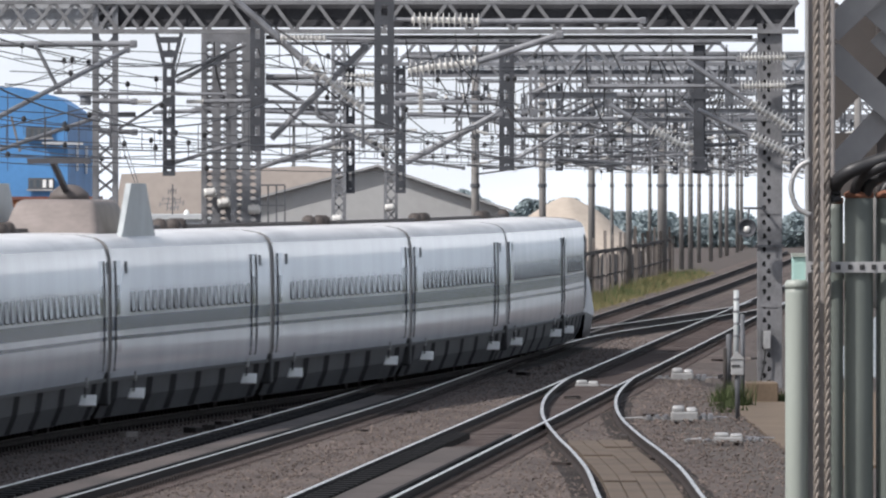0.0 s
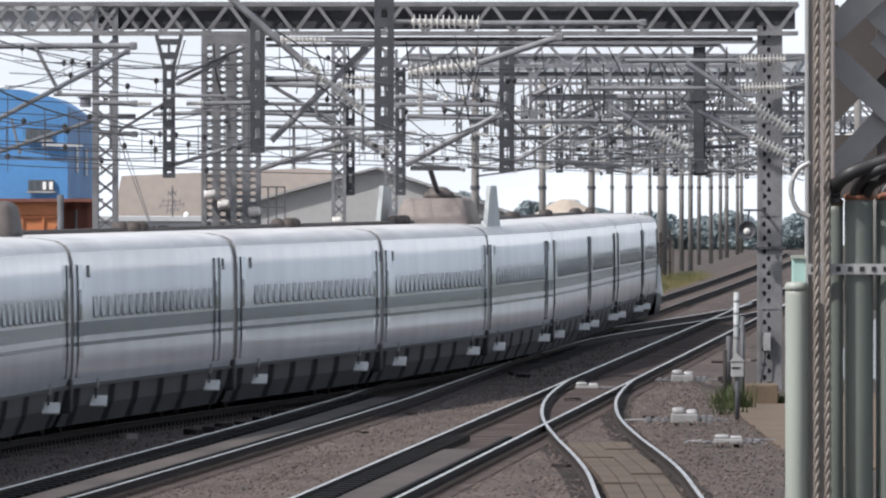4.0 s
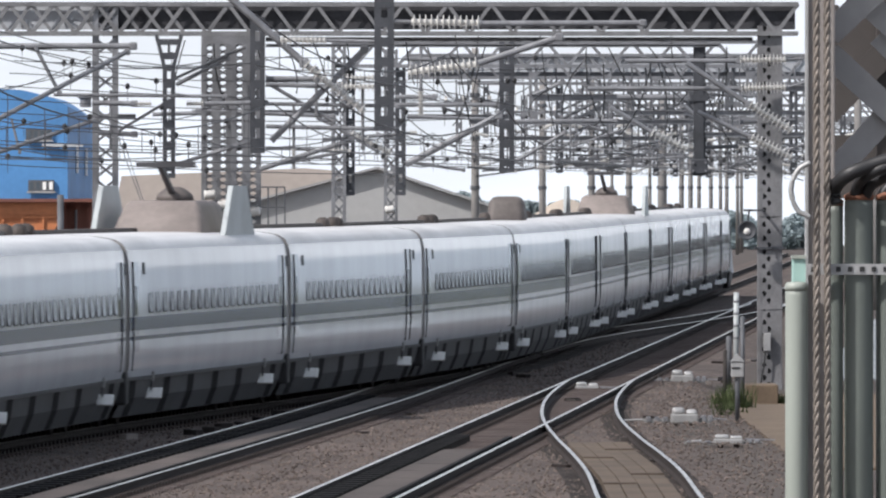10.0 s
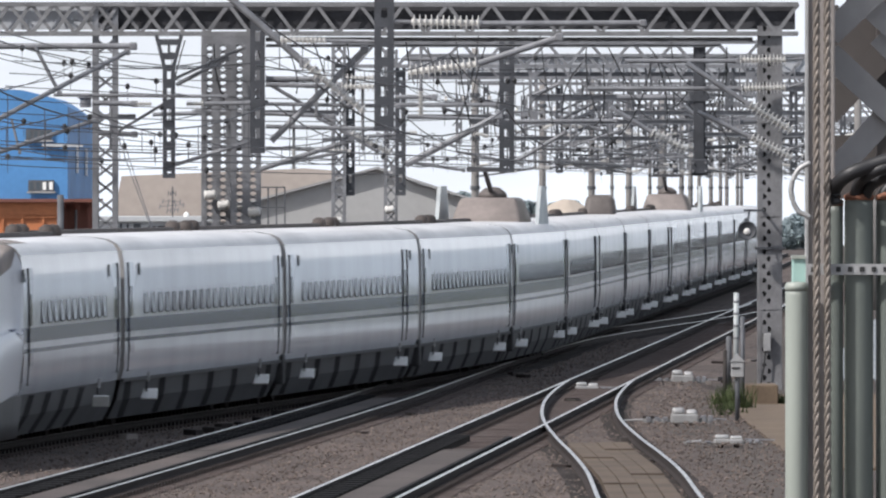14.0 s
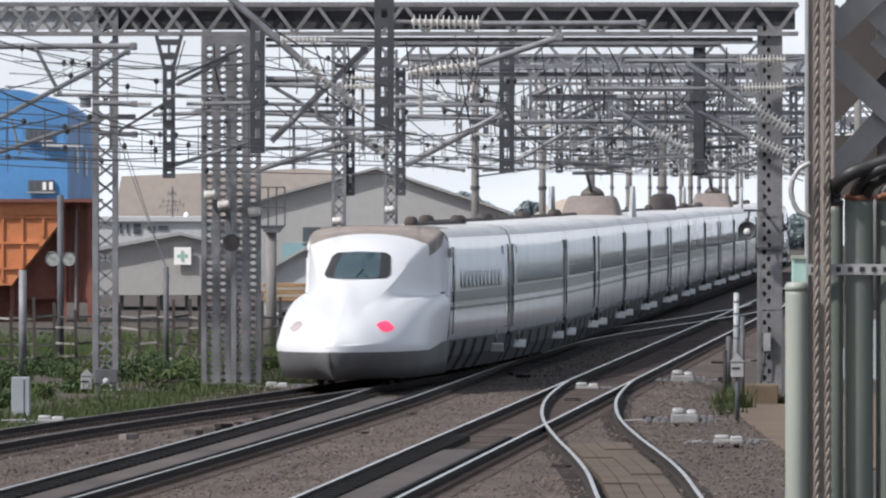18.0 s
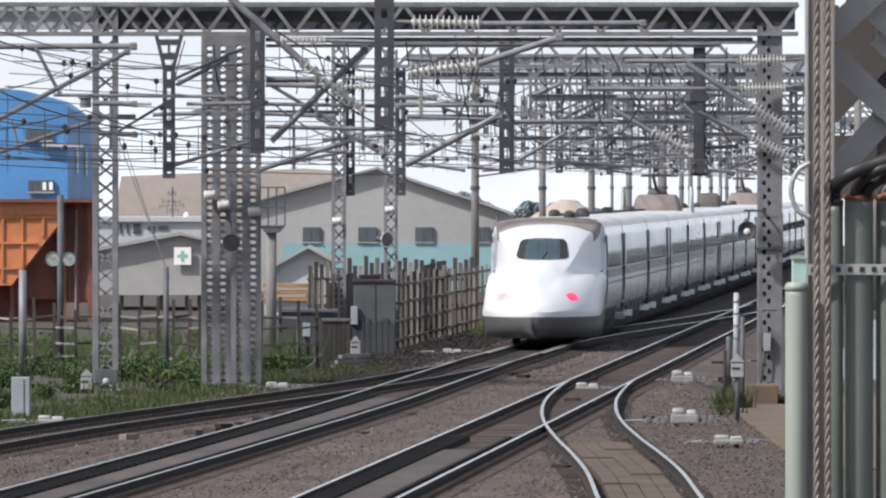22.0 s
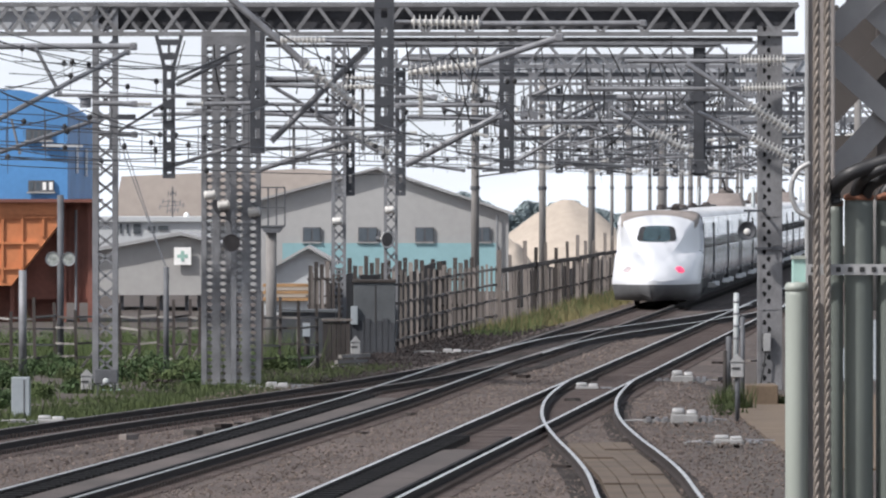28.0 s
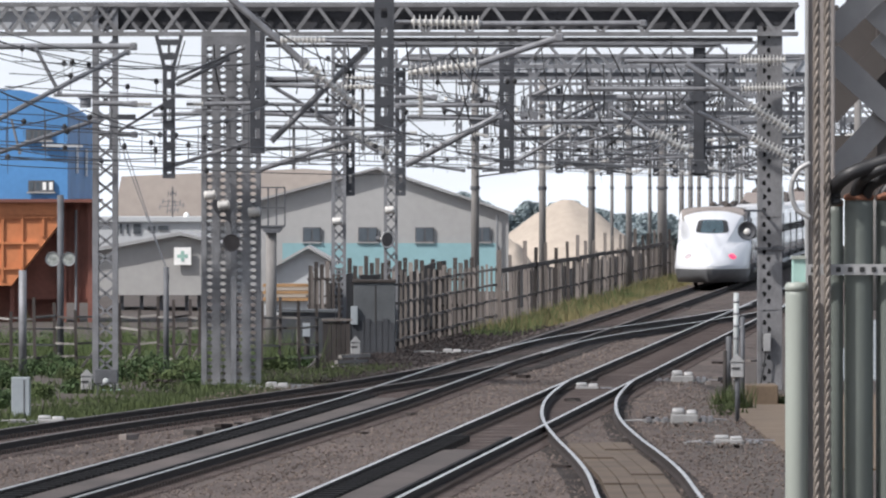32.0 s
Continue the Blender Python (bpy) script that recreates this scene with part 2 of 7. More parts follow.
M_LINING = mat("brown_board_lining", (0.17, 0.152, 0.142), 0.9, 0, 0.4, 1.2, 14.0, 0.5, spread=0.35)


# ---- mesh helpers ----
def part(name, bm, material, parent=None, label="", smooth=False):
    """Links a bmesh as one mesh object under a thing or a part."""
    me = bpy.data.meshes.new(name)
    bm.to_mesh(me)
    bm.free()
    me.materials.append(material)
    if smooth:
        me.shade_smooth()
    ob = new(name, me)
    if parent:
        ob.parent = parent
    if label:
        ob["label"] = label
    return ob


def thing(name, x, y, z, label, category, group="", kind="", rz=0):
    ob = new(name)
    ob.matrix_world = pose(x, y, z, 0, 0, rz)
    return tagged(ob, label, category, group, kind)


def add_box(bm, x0, x1, y0, y1, z0, z1):
    v = [bm.verts.new(p) for p in ((x0, y0, z0), (x1, y0, z0), (x1, y1, z0), (x0, y1, z0),
                                   (x0, y0, z1), (x1, y0, z1), (x1, y1, z1), (x0, y1, z1))]
    for f in ((0, 3, 2, 1), (4, 5, 6, 7), (0, 1, 5, 4), (1, 2, 6, 5), (2, 3, 7, 6), (3, 0, 4, 7)):
        bm.faces.new([v[i] for i in f])


def box(x0, x1, y0, y1, z0, z1, bevel=0.0):
    bm = bmesh.new()
    add_box(bm, x0, x1, y0, y1, z0, z1)
    if bevel:
        bmesh.ops.bevel(bm, geom=bm.edges[:], offset=bevel, segments=2, affect="EDGES", profile=0.5)
    return bm


def add_bar(bm, a, b, w, h=None, sides=4, w2=None):
    """A straight bar from a to b; square, or round with more sides; w2: its width at b."""
    a, b = Vector(a), Vector(b)
    d = b - a
    if d.length < 1e-6:
        return
    d.normalize()
    up = Vector((0, 0, 1)) if abs(d.z) < 0.95 else Vector((0, 1, 0))
    s = d.cross(up).normalized()
    u = s.cross(d)
    h = w if h is None else h
    rings = []
    for p, k in ((a, 1.0), (b, (w2 / w) if w2 else 1.0)):
        ring = []
        for i in range(sides):
            g = 2 * math.pi * (i + 0.5) / sides
            r = (math.sqrt(2) if sides == 4 else 1.0) * k
            ring.append(bm.verts.new(p + s * (math.cos(g) * w / 2 * r) + u * (math.sin(g) * h / 2 * r)))
        rings.append(ring)
    for i in range(sides):
        j = (i + 1) % sides
        bm.faces.new((rings[0][i], rings[0][j], rings[1][j], rings[1][i]))
    bm.faces.new(list(reversed(rings[0])))
    bm.faces.new(rings[1])


def bar(a, b, w, h=None, sides=4, w2=None):
    bm = bmesh.new()
    add_bar(bm, a, b, w, h, sides, w2)
    return bm


def add_tube(bm, points, r, sides=6):
    """A round tube along a polyline."""
    pts = [Vector(p) for p in points]
    rings = []
    for i, p in enumerate(pts):
        d = (pts[min(i + 1, len(pts) - 1)] - pts[max(i - 1, 0)]).normalized()
        up = Vector((0, 0, 1)) if abs(d.z) < 0.95 else Vector((0, 1, 0))
        s = d.cross(up).normalized()
        u = s.cross(d)
        rings.append([bm.verts.new(p + s * (math.cos(2 * math.pi * k / sides) * r) + u * (math.sin(2 * math.pi * k / sides) * r))
                      for k in range(sides)])
    for a, b in zip(rings, rings[1:]):
        for k in range(sides):
            bm.faces.new((a[k], a[(k + 1) % sides], b[(k + 1) % sides], b[k]))
    bm.faces.new(list(reversed(rings[0])))
    bm.faces.new(rings[-1])


def tube(points, r, sides=6):
    bm = bmesh.new()
    add_tube(bm, points, r, sides)
    return bm


def add_lathe(bm, base, axis, profile, sides=12):
    """A turned shape: profile rows of (distance along the axis, radius)."""
    base, d = Vector(base), Vector(axis).normalized()
    up = Vector((0, 0, 1)) if abs(d.z) < 0.95 else Vector((0, 1, 0))
    s = d.cross(up).normalized()
    u = s.cross(d)
    rings = [[bm.verts.new(base + d * h + s * (math.cos(2 * math.pi * k / sides) * r) + u * (math.sin(2 * math.pi * k / sides) * r))
              for k in range(sides)] for h, r in profile]
    for a, b in zip(rings, rings[1:]):
        for k in range(sides):
            bm.faces.new((a[k], a[(k + 1) % sides], b[(k + 1) % sides], b[k]))
    bm.faces.new(list(reversed(rings[0])))
    bm.faces.new(rings[-1])


def lathe(base, axis, profile, sides=12):
    bm = bmesh.new()
    add_lathe(bm, base, axis, profile, sides)
    return bm


def prism(outline, y0, y1):
    """An outline of (x, z) pushed from y0 to y1."""
    bm = bmesh.new()
    a = [bm.verts.new((x, y0, z)) for x, z in outline]
    b = [bm.verts.new((x, y1, z)) for x, z in outline]
    n = len(outline)
    for i in range(n):
        bm.faces.new((a[i], a[(i + 1) % n], b[(i + 1) % n], b[i]))
    bm.faces.new(list(reversed(a)))
    bm.faces.new(b)
    bmesh.ops.recalc_face_normals(bm, faces=bm.faces[:])
    return bm


def smooth_line(points, step):
    """Catmull-Rom through (x, y) points, resampled at about step metres."""
    p = [Vector((*q, 0)) for q in points]
    p = [2 * p[0] - p[1]] + p + [2 * p[-1] - p[-2]]
    out = []
    for i in range(1, len(p) - 2):
        n = max(1, int((p[i + 1] - p[i]).length / step))
        for k in range(n):
            t = k / n
            out.append(0.5 * ((2 * p[i]) + (p[i + 1] - p[i - 1]) * t + (2 * p[i - 1] - 5 * p[i] + 4 * p[i + 1] - p[i + 2]) * t * t
                              + (3 * p[i] - p[i - 1] - 3 * p[i + 1] + p[i + 2]) * t ** 3))
    out.append(p[-2])
    return [(q.x, q.y) for q in out]


# ---- the line of the train's track: heading from a bend that changes with the distance run ----
BEND_AT = (-60, -40, -20, 0, 20, 40, 60, 90, 130, 200, 300, 420)
BEND = (0.001754, 0.000841, -0.000109, -0.000878, -0.001056, -0.001036, -0.000264, 0.000102, -0.00005, 0.000026, -0.00004, 0.0)


def lay_line():
    s = np.arange(-460.0, 900.0, 1.0)
    bend = np.interp(s, BEND_AT, BEND)
    bend[s < -75] = 0.0
    bend[s > 420] *= np.clip(1 - (s[s > 420] - 420) / 100, 0, 1)
    h = np.concatenate(([0], np.cumsum((bend[1:] + bend[:-1]) / 2)))
    i0 = int(np.searchsorted(s, 0.0))
    h += 0.101515 - h[i0]
    mid = (h[1:] + h[:-1]) / 2
    x, y = np.concatenate(([0], np.cumsum(np.sin(mid)))), np.concatenate(([0], np.cumsum(np.cos(mid))))
    return s, x - x[i0] - 2.27546, y - y[i0] + 273.4312, h


LINE_S, LINE_X, LINE_Y, LINE_H = lay_line()


def on_line(s, side=0.0):
    """The point of the track's centre at s metres, moved to its right by side."""
    x, y, h = (float(np.interp(s, LINE_S, a)) for a in (LINE_X, LINE_Y, LINE_H))
    return x + side * math.cos(h), y - side * math.sin(h)


def line_x(y):
    return float(np.interp(y, LINE_Y, LINE_X))


def main_x(y):
    """Centre of the second running track, a straight line."""
    return 2.94 + (y - 267.5) * 0.0475


BRANCH_Y = (150, 180, 206, 237, 260, 285, 313, 345)
BRANCH_X = (-7.62, -5.86, -4.37, -2.63, -1.42, -0.28, 1.0, 2.6)


def branch_x(y):
    """Centre of the track that joins the train's track."""
    return float(np.interp(y, BRANCH_Y, BRANCH_X))


# ---- the ground and the tracks ----
def sweep(points, profile, z=0.0, close=True):
    """A profile of (side, height) drawn along (x, y) points."""
    bm = bmesh.new()
    rings = []
    points = [p for i, p in enumerate(points) if i == 0 or math.dist(p, points[i - 1]) > 1e-4]
    n = len(points)
    for i, (x, y) in enumerate(points):
        a, b = points[max(i - 1, 0)], points[min(i + 1, n - 1)]
        dx, dy = b[0] - a[0], b[1] - a[1]
        k = math.hypot(dx, dy)
        sx, sy = dy / k, -dx / k
        rings.append([bm.verts.new((x + sx * o, y + sy * o, z + h)) for o, h in profile])
    m = len(profile)
    for a, b in zip(rings, rings[1:]):
        for k in range(m if close else m - 1):
            bm.faces.new((a[k], a[(k + 1) % m], b[(k + 1) % m], b[k]))
    if close:
        bm.faces.new(rings[0])
        bm.faces.new(list(reversed(rings[-1])))
    bmesh.ops.recalc_face_normals(bm, faces=bm.faces[:])
    return bm


def shift(points, side):
    out = []
    n = len(points)
    for i, (x, y) in enumerate(points):
        a, b = points[max(i - 1, 0)], points[min(i + 1, n - 1)]
        dx, dy = b[0] - a[0], b[1] - a[1]
        k = math.hypot(dx, dy)
        out.append((x + dy / k * side, y - dx / k * side))
    return out


def build_ground():
    bm = bmesh.new()
    xs = [-2500, -600, -150, -60, -30] + [x * 2.0 for x in range(-14, 15)] + [30, 60, 150, 600, 2500]
    ys = [-400, -50, 60, 120, 150] + list(range(160, 620, 4)) + [640, 700, 800, 1000, 1500, 2500, 4600]
    grid = []
    for y in ys:
        row = []
        for x in xs:
            z = -0.30 if y <= 1000 else -0.30 - (y - 1000) * 0.0125
            if 150 < y < 640 and abs(x) < 29:
                z += 0.05 * noise.noise((x * 0.3, y * 0.12, 0)) + 0.03 * noise.noise((x * 1.1, y * 0.6, 3))
            row.append(bm.verts.new((x, y, z)))
        grid.append(row)
    for a, b in zip(grid, grid[1:]):
        for i in range(len(xs) - 1):
            bm.faces.new((a[i], a[i + 1], b[i + 1], b[i]))
    ob = part("ground", bm, M_EARTH, smooth=True)
    tagged(ob, "brown trodden earth and cinders beside the railway", "ground", kind="structure")


RAIL = [(-0.065, -0.172), (0.065, -0.172), (0.065, -0.158), (0.010, -0.135), (0.010, -0.048), (0.034, -0.036), (0.034, -0.006),
        (-0.034, -0.006), (-0.034, -0.036), (-0.010, -0.048), (-0.010, -0.135), (-0.065, -0.158)]
RAIL_CAP = [(-0.033, -0.006), (0.033, -0.006), (0.030, 0.0), (-0.030, 0.0)]


def build_track(name, points, label, lower=0.0, sleepers=True, bed=1.9, head=M_RAIL_TOP):
    """Two rails with polished heads on sleepers in a ballast bed."""
    tr = thing(name, 0, 0, 0, label, "track", kind="structure")
    bed_profile = [(-bed - 0.9, -0.36), (bed + 0.9, -0.36), (bed, -0.205), (-bed, -0.205)]
    part("ballast_bed", sweep(points[::3] + [points[-1]], bed_profile, lower), M_BALLAST, tr, "grey-brown crushed stone")
    for side in (-0.7515, 0.7515):
        line = shift(points, side)
        part("oily_strip", sweep(line[::2] + [line[-1]], [(-0.34, -0.206), (0.34, -0.206), (0.28, -0.192), (-0.28, -0.192)], lower), M_OIL, tr, "dark strip of ballast under the rail")
        rail = part("rail", sweep(line, RAIL, lower), M_STEEL_DARK, tr, "rail with rusty brown sides")
        part("rail_head", sweep(line, RAIL_CAP, lower), head, rail, "worn rail head")
    if sleepers:
        bm, clips = bmesh.new(), bmesh.new()
        gone = 0.0
        for a, b in zip(points, points[1:]):
            d = math.hypot(b[0] - a[0], b[1] - a[1])
            while gone < d:
                k = gone / d
                x, y = a[0] + (b[0] - a[0]) * k, a[1] + (b[1] - a[1]) * k
                if 165 < y < 470:
                    ux, uy = (b[0] - a[0]) / d, (b[1] - a[1]) / d
                    r = Vector((uy, -ux, 0))
                    c = Vector((x, y, -0.20 + lower + random.uniform(-0.006, 0.006)))
                    add_bar(bm, c - r * 1.2, c + r * 1.2, 0.24, 0.06)
                    for side in (-0.7515, 0.7515):
                        for o in (-0.13, 0.13):
                            p = Vector((x, y, -0.135 + lower)) + r * (side + o)
                            add_bar(clips, p - r * 0.09, p + r * 0.09, 0.24, 0.06)
                gone += 0.6
            gone -= d
        part("sleepers", bm, M_SLEEPER, tr, "dusty concrete sleepers")["kind"] = "stuff"
        part("rail_clips", clips, M_STEEL_DARK, tr, "dark rail fastenings")["kind"] = "stuff"
    return tr


build_ground()
LINE_POINTS = [on_line(s) for s in range(-110, 560, 4)]
build_track("track_curved", LINE_POINTS, "curving running track on grey-brown ballast under the train", head=M_RAIL_DULL)
build_track("track_branch", [(branch_x(y), float(y)) for y in range(150, 345, 4)], "straight track merging into the curved track", -0.004, head=M_RAIL_MID)
build_track("track_main", [(main_x(y), float(y)) for y in range(150, 700, 4)], "straight running track with bright worn rail heads", -0.002)
SIDING = [(3.0, 150), (3.0, 175), (3.03, 192), (2.93, 206), (2.80, 217), (2.70, 232), (2.74, 244), (2.92, 257), (3.25, 270), (3.72, 284), (4.2, 294)]
build_track("track_siding", smooth_line(SIDING, 2.0), "winding siding that swings off the straight track", -0.006, sleepers=False, bed=1.3)
CROSSOVER = [(1.95, 330), (2.72, 345), (3.62, 360), (4.75, 374), (6.5, 393), (8.75, 417), (10.4, 436), (11.75, 453), (12.7, 470)]
build_track("track_crossover", smooth_line(CROSSOVER, 3.0), "crossover track between the two running lines", -0.008, sleepers=False, bed=1.3)


def rail_anchors(label, x_of, y0, y1, side, pitch=1.3):
    """A close row of black cast blocks standing against a rail's web."""
    bm, y = bmesh.new(), y0
    while y < y1:
        x = x_of(y)
        add_box(bm, x + side + 0.02, x + side + 0.30, y, y + pitch + 0.1, -0.20, -0.085)
        add_box(bm, x + side + 0.02, x + side + 0.42, y, y + 0.55, -0.20, -0.05)
        y += pitch
    tagged(part("rail_anchors", bm, M_FLAT_BLACK), label, "rail fastening", kind="stuff")


rail_anchors("close row of black cast blocks against the branch rail", branch_x, 166.0, 266.0, -0.70)
rail_anchors("close row of black cast blocks against the straight track's rail", main_x, 166.0, 222.0, -0.70)


def crossing_slabs(label, x_of, y0, y1):
    """Pale worn slabs laid end to end between two rails, with a black bar as gap shade."""
    way = thing("crossing_slabs", 0, 0, 0, label, "track slabs", kind="structure")
    y = y0
    while y < y1:
        e = min(y1, y + 5.0)
        part("slab", sweep([(x_of(y + 0.03), y + 0.03), (x_of(e - 0.03), e - 0.03)], [(-0.29, -0.25), (0.47, -0.25), (0.47, -0.088), (-0.29, -0.088)]), M_SLAB, way)
        y = e
    # black bar added to imitate the dark gap between slab and rail
    part("guard_strip", sweep([(x_of(y0 + (y1 + 8 - y0) * v / 8), y0 + (y1 + 8 - y0) * v / 8) for v in range(9)], [(0.49, -0.25), (0.57, -0.25), (0.57, -0.02), (0.49, -0.02)]), M_FLAT_BLACK, way)


crossing_slabs("pale worn slabs between the straight track's rails", main_x, 166.0, 212.0)
crossing_slabs("pale worn slabs between the branch track's rails", branch_x, 166.0, 264.0)

VERGE = [(line_x(y) - 4.3, float(y)) for y in range(296, 408, 4)]
tagged(part("cinder_verge", sweep(VERGE, [(-2.8, -0.42), (2.8, -0.42), (2.5, -0.215), (-2.5, -0.235)]), M_OIL), "dark cinders and oily soil between fence and track", "ground", kind="structure")


tagged(part("oily_bed", sweep([(line_x(y), float(y)) for y in range(284, 412, 4)], [(-1.5, -0.215), (1.5, -0.215), (1.45, -0.168), (-1.45, -0.168)]), M_OIL), "oil-blackened ballast between the curved rails", "ballast", kind="structure")


def scatter_stones(name, count, y0, y1, x_of, half, size, seed, material=M_STONE, label="loose grey-brown crushed stone ballast"):
    """Loose ballast stones, each an uneven eight-sided lump."""
    rng = np.random.default_rng(seed)
    y = rng.uniform(y0, y1, count)
    x = np.array([x_of(v) for v in y]) + rng.uniform(-half, half, count)
    kept = ~((x > 6.1) & (y > 205)) & ~((y > 292) & (material is M_STONE) & (x < np.array([line_x(v) for v in y]) + 1.3))
    x, y = x[kept], y[kept]
    count = len(x)
    r = size * rng.uniform(0.5, 1.3, count)
    base = np.array([(1, 0, 0), (-1, 0, 0), (0, 1, 0), (0, -1, 0), (0, 0, 1), (0, 0, -1)], float)
    v = base[None] * (r[:, None, None] * rng.uniform(0.55, 1.25, (count, 6, 1))) + rng.normal(0, 0.15, (count, 6, 3)) * r[:, None, None]
    a = rng.uniform(0, 6.283, count)
    c, s = np.cos(a)[:, None], np.sin(a)[:, None]
    vx, vy = v[:, :, 0] * c - v[:, :, 1] * s, v[:, :, 0] * s + v[:, :, 1] * c
    v[:, :, 0], v[:, :, 1] = vx + x[:, None], vy + y[:, None]
    v[:, :, 2] = v[:, :, 2] * 0.8 + (-0.205 + 0.2 * size)
    f = np.array([(0, 2, 4), (2, 1, 4), (1, 3, 4), (3, 0, 4), (2, 0, 5), (1, 2, 5), (3, 1, 5), (0, 3, 5)])
    faces = (f[None] + (np.arange(count) * 6)[:, None, None]).reshape(-1, 3)
    me = bpy.data.meshes.new(name)
    me.from_pydata(v.reshape(-1, 3).tolist(), [], faces.tolist())
    me.materials.append(material)
    return tagged(new(name, me), label, "ballast", kind="stuff")


scatter_stones("ballast_stones", 26000, 172, 300, lambda y: main_x(y) - 1.0, 7.5, 0.029, 11)
scatter_stones("ballast_stones", 9000, 300, 430, lambda y: main_x(y) - 2.0, 5.5, 0.040, 12)
scatter_stones("cinder_stones", 9000, 292, 412, lambda y: line_x(y) - 2.6, 4.1, 0.042, 13, M_CINDER, "dark oily stones and cinders beside the curved rails")


# ---- the train: sixteen white cars with blue bands ----
SECTION = [(1.60, 0.93), (1.66, 1.15), (1.68, 1.5), (1.68, 2.45), (1.674, 2.85), (1.658, 3.12), (1.62, 3.32)]
ROOF_SECTION = [(1.62, 3.32), (1.54, 3.44), (1.40, 3.52), (1.1, 3.572), (0.6, 3.595), (0.0, 3.60)]


def side_x(z):
    pts = SECTION + ROOF_SECTION[1:]
    for (xa, za), (xb, zb) in zip(pts, pts[1:]):
        if za <= z <= zb:
            return xa + (xb - xa) * (z - za) / (zb - za)
    return pts[0][0]


def strip(y0, y1, outline, steps=1):
    """A skin along the car over an outline of (x, z)."""
    bm = bmesh.new()
    rows = []
    for i in range(steps + 1):
        y = y0 + (y1 - y0) * i / steps
        rows.append([bm.verts.new((x, y, z)) for x, z in outline])
    for a, b in zip(rows, rows[1:]):
        for k in range(len(outline) - 1):
            bm.faces.new((a[k], a[k + 1], b[k + 1], b[k]))
    return bm


def hull(y0, y1, grow=0.0):
    half = [(x + grow, z + (grow if z > 3.3 else 0)) for x, z in SECTION + ROOF_SECTION[1:]]
    return half + [(-x, z) for x, z in reversed(half[:-1])]


def car_body(car, y0, y1):
    out = hull(y0, y1)
    sides = [p for p in out if p[0] > 0 and p[1] <= 3.321], [p for p in out if p[0] < 0 and p[1] <= 3.321]
    for o in sides:
        part("side_wall", strip(y0, y1, o), M_SIDE, car, "glossy white painted side", smooth=True)
    part("roof", strip(y0, y1, [p for p in out if p[1] >= 3.319]), M_ROOF, car, "light grey roof with soot streaks", smooth=True)
    for y in (y0, y1):
        bm = bmesh.new()
        bm.faces.new([bm.verts.new((x * 0.995, y, z)) for x, z in out])
        part("end_wall", bm, M_GANGWAY, car)
    # skirts
    for sgn in (1, -1):
        bm = strip(y0, y1, [(sgn * 1.34, 0.20), (sgn * 1.52, 0.55), (sgn * 1.60, 0.925), (sgn * 1.2, 0.93)])
        part("skirt", bm, M_SKIRT, car, "dusty grey underframe skirt")
    part("underframe", box(-1.3, 1.3, y0 + 0.1, y1 - 0.1, 0.22, 0.92), M_SKIRT_DARK, car)
    # the joint along the lower edge of the side
    part("sill_strip", box(1.58, 1.652, y0, y1, 0.885, 0.948), M_RUBBER, car, "thin black sill joint")


def band(car, y0, y1, z0, z1, name):
    zs = [z0, (z0 + z1) / 2, z1]
    for sgn in (1, -1):
        part(name, strip(y0, y1, [(sgn * (side_x(z) + 0.004), z) for z in zs]), M_BLUE_BAND, car, "dark blue stripe", smooth=True)


WINDOW_MESH = {}


def add_windows(car, ys):
    if "w" not in WINDOW_MESH:
        bm = bmesh.new()
        w, h, r = 0.26, 0.265, 0.10
        ring = []
        for cx, cz, a0 in ((w - r, h - r, 0), (-w + r, h - r, 90), (-w + r, -h + r, 180), (w - r, -h + r, 270)):
            for k in range(4):
                g = radians(a0 + k * 30)
                ring.append((cx + r * math.cos(g), cz + r * math.sin(g)))
        face = [bm.verts.new((0.004 - 0.07 * z, y, z)) for y, z in ring]
        back = [bm.verts.new((-0.05 - 0.07 * z, y, z)) for y, z in ring]
        bm.faces.new(face)
        for i in range(len(ring)):
            j = (i + 1) % len(ring)
            bm.faces.new((face[i], back[i], back[j], face[j]))
        inner = [bm.verts.new((0.008 - 0.07 * z, y, z)) for y, z in ring]
        outer = [bm.verts.new((0.008 - 0.07 * z, y * 1.08, z * 1.07)) for y, z in ring]
        foot = [bm.verts.new((-0.02 - 0.07 * z, y * 1.08, z * 1.07)) for y, z in ring]
        for i in range(len(ring)):
            j = (i + 1) % len(ring)
            for four in ((face[i], face[j], inner[j], inner[i]), (inner[i], inner[j], outer[j], outer[i]), (outer[i], outer[j], foot[j], foot[i])):
                bm.faces.new(four).material_index = 1
        bmesh.ops.recalc_face_normals(bm, faces=bm.faces[:])
        me = bpy.data.meshes.new("window")
        bm.to_mesh(me)
        bm.free()
        me.materials.append(M_SIDE_GLASS)
        me.materials.append(M_RUBBER)
        WINDOW_MESH["w"] = me
    for y in ys:
        for sgn in (1, -1):
            ob = new("window", WINDOW_MESH["w"])
            ob.parent = car
            ob.matrix_basis = pose(sgn * (side_x(2.41) + 0.002), y, 2.41, 0, 0, 0 if sgn > 0 else 180)


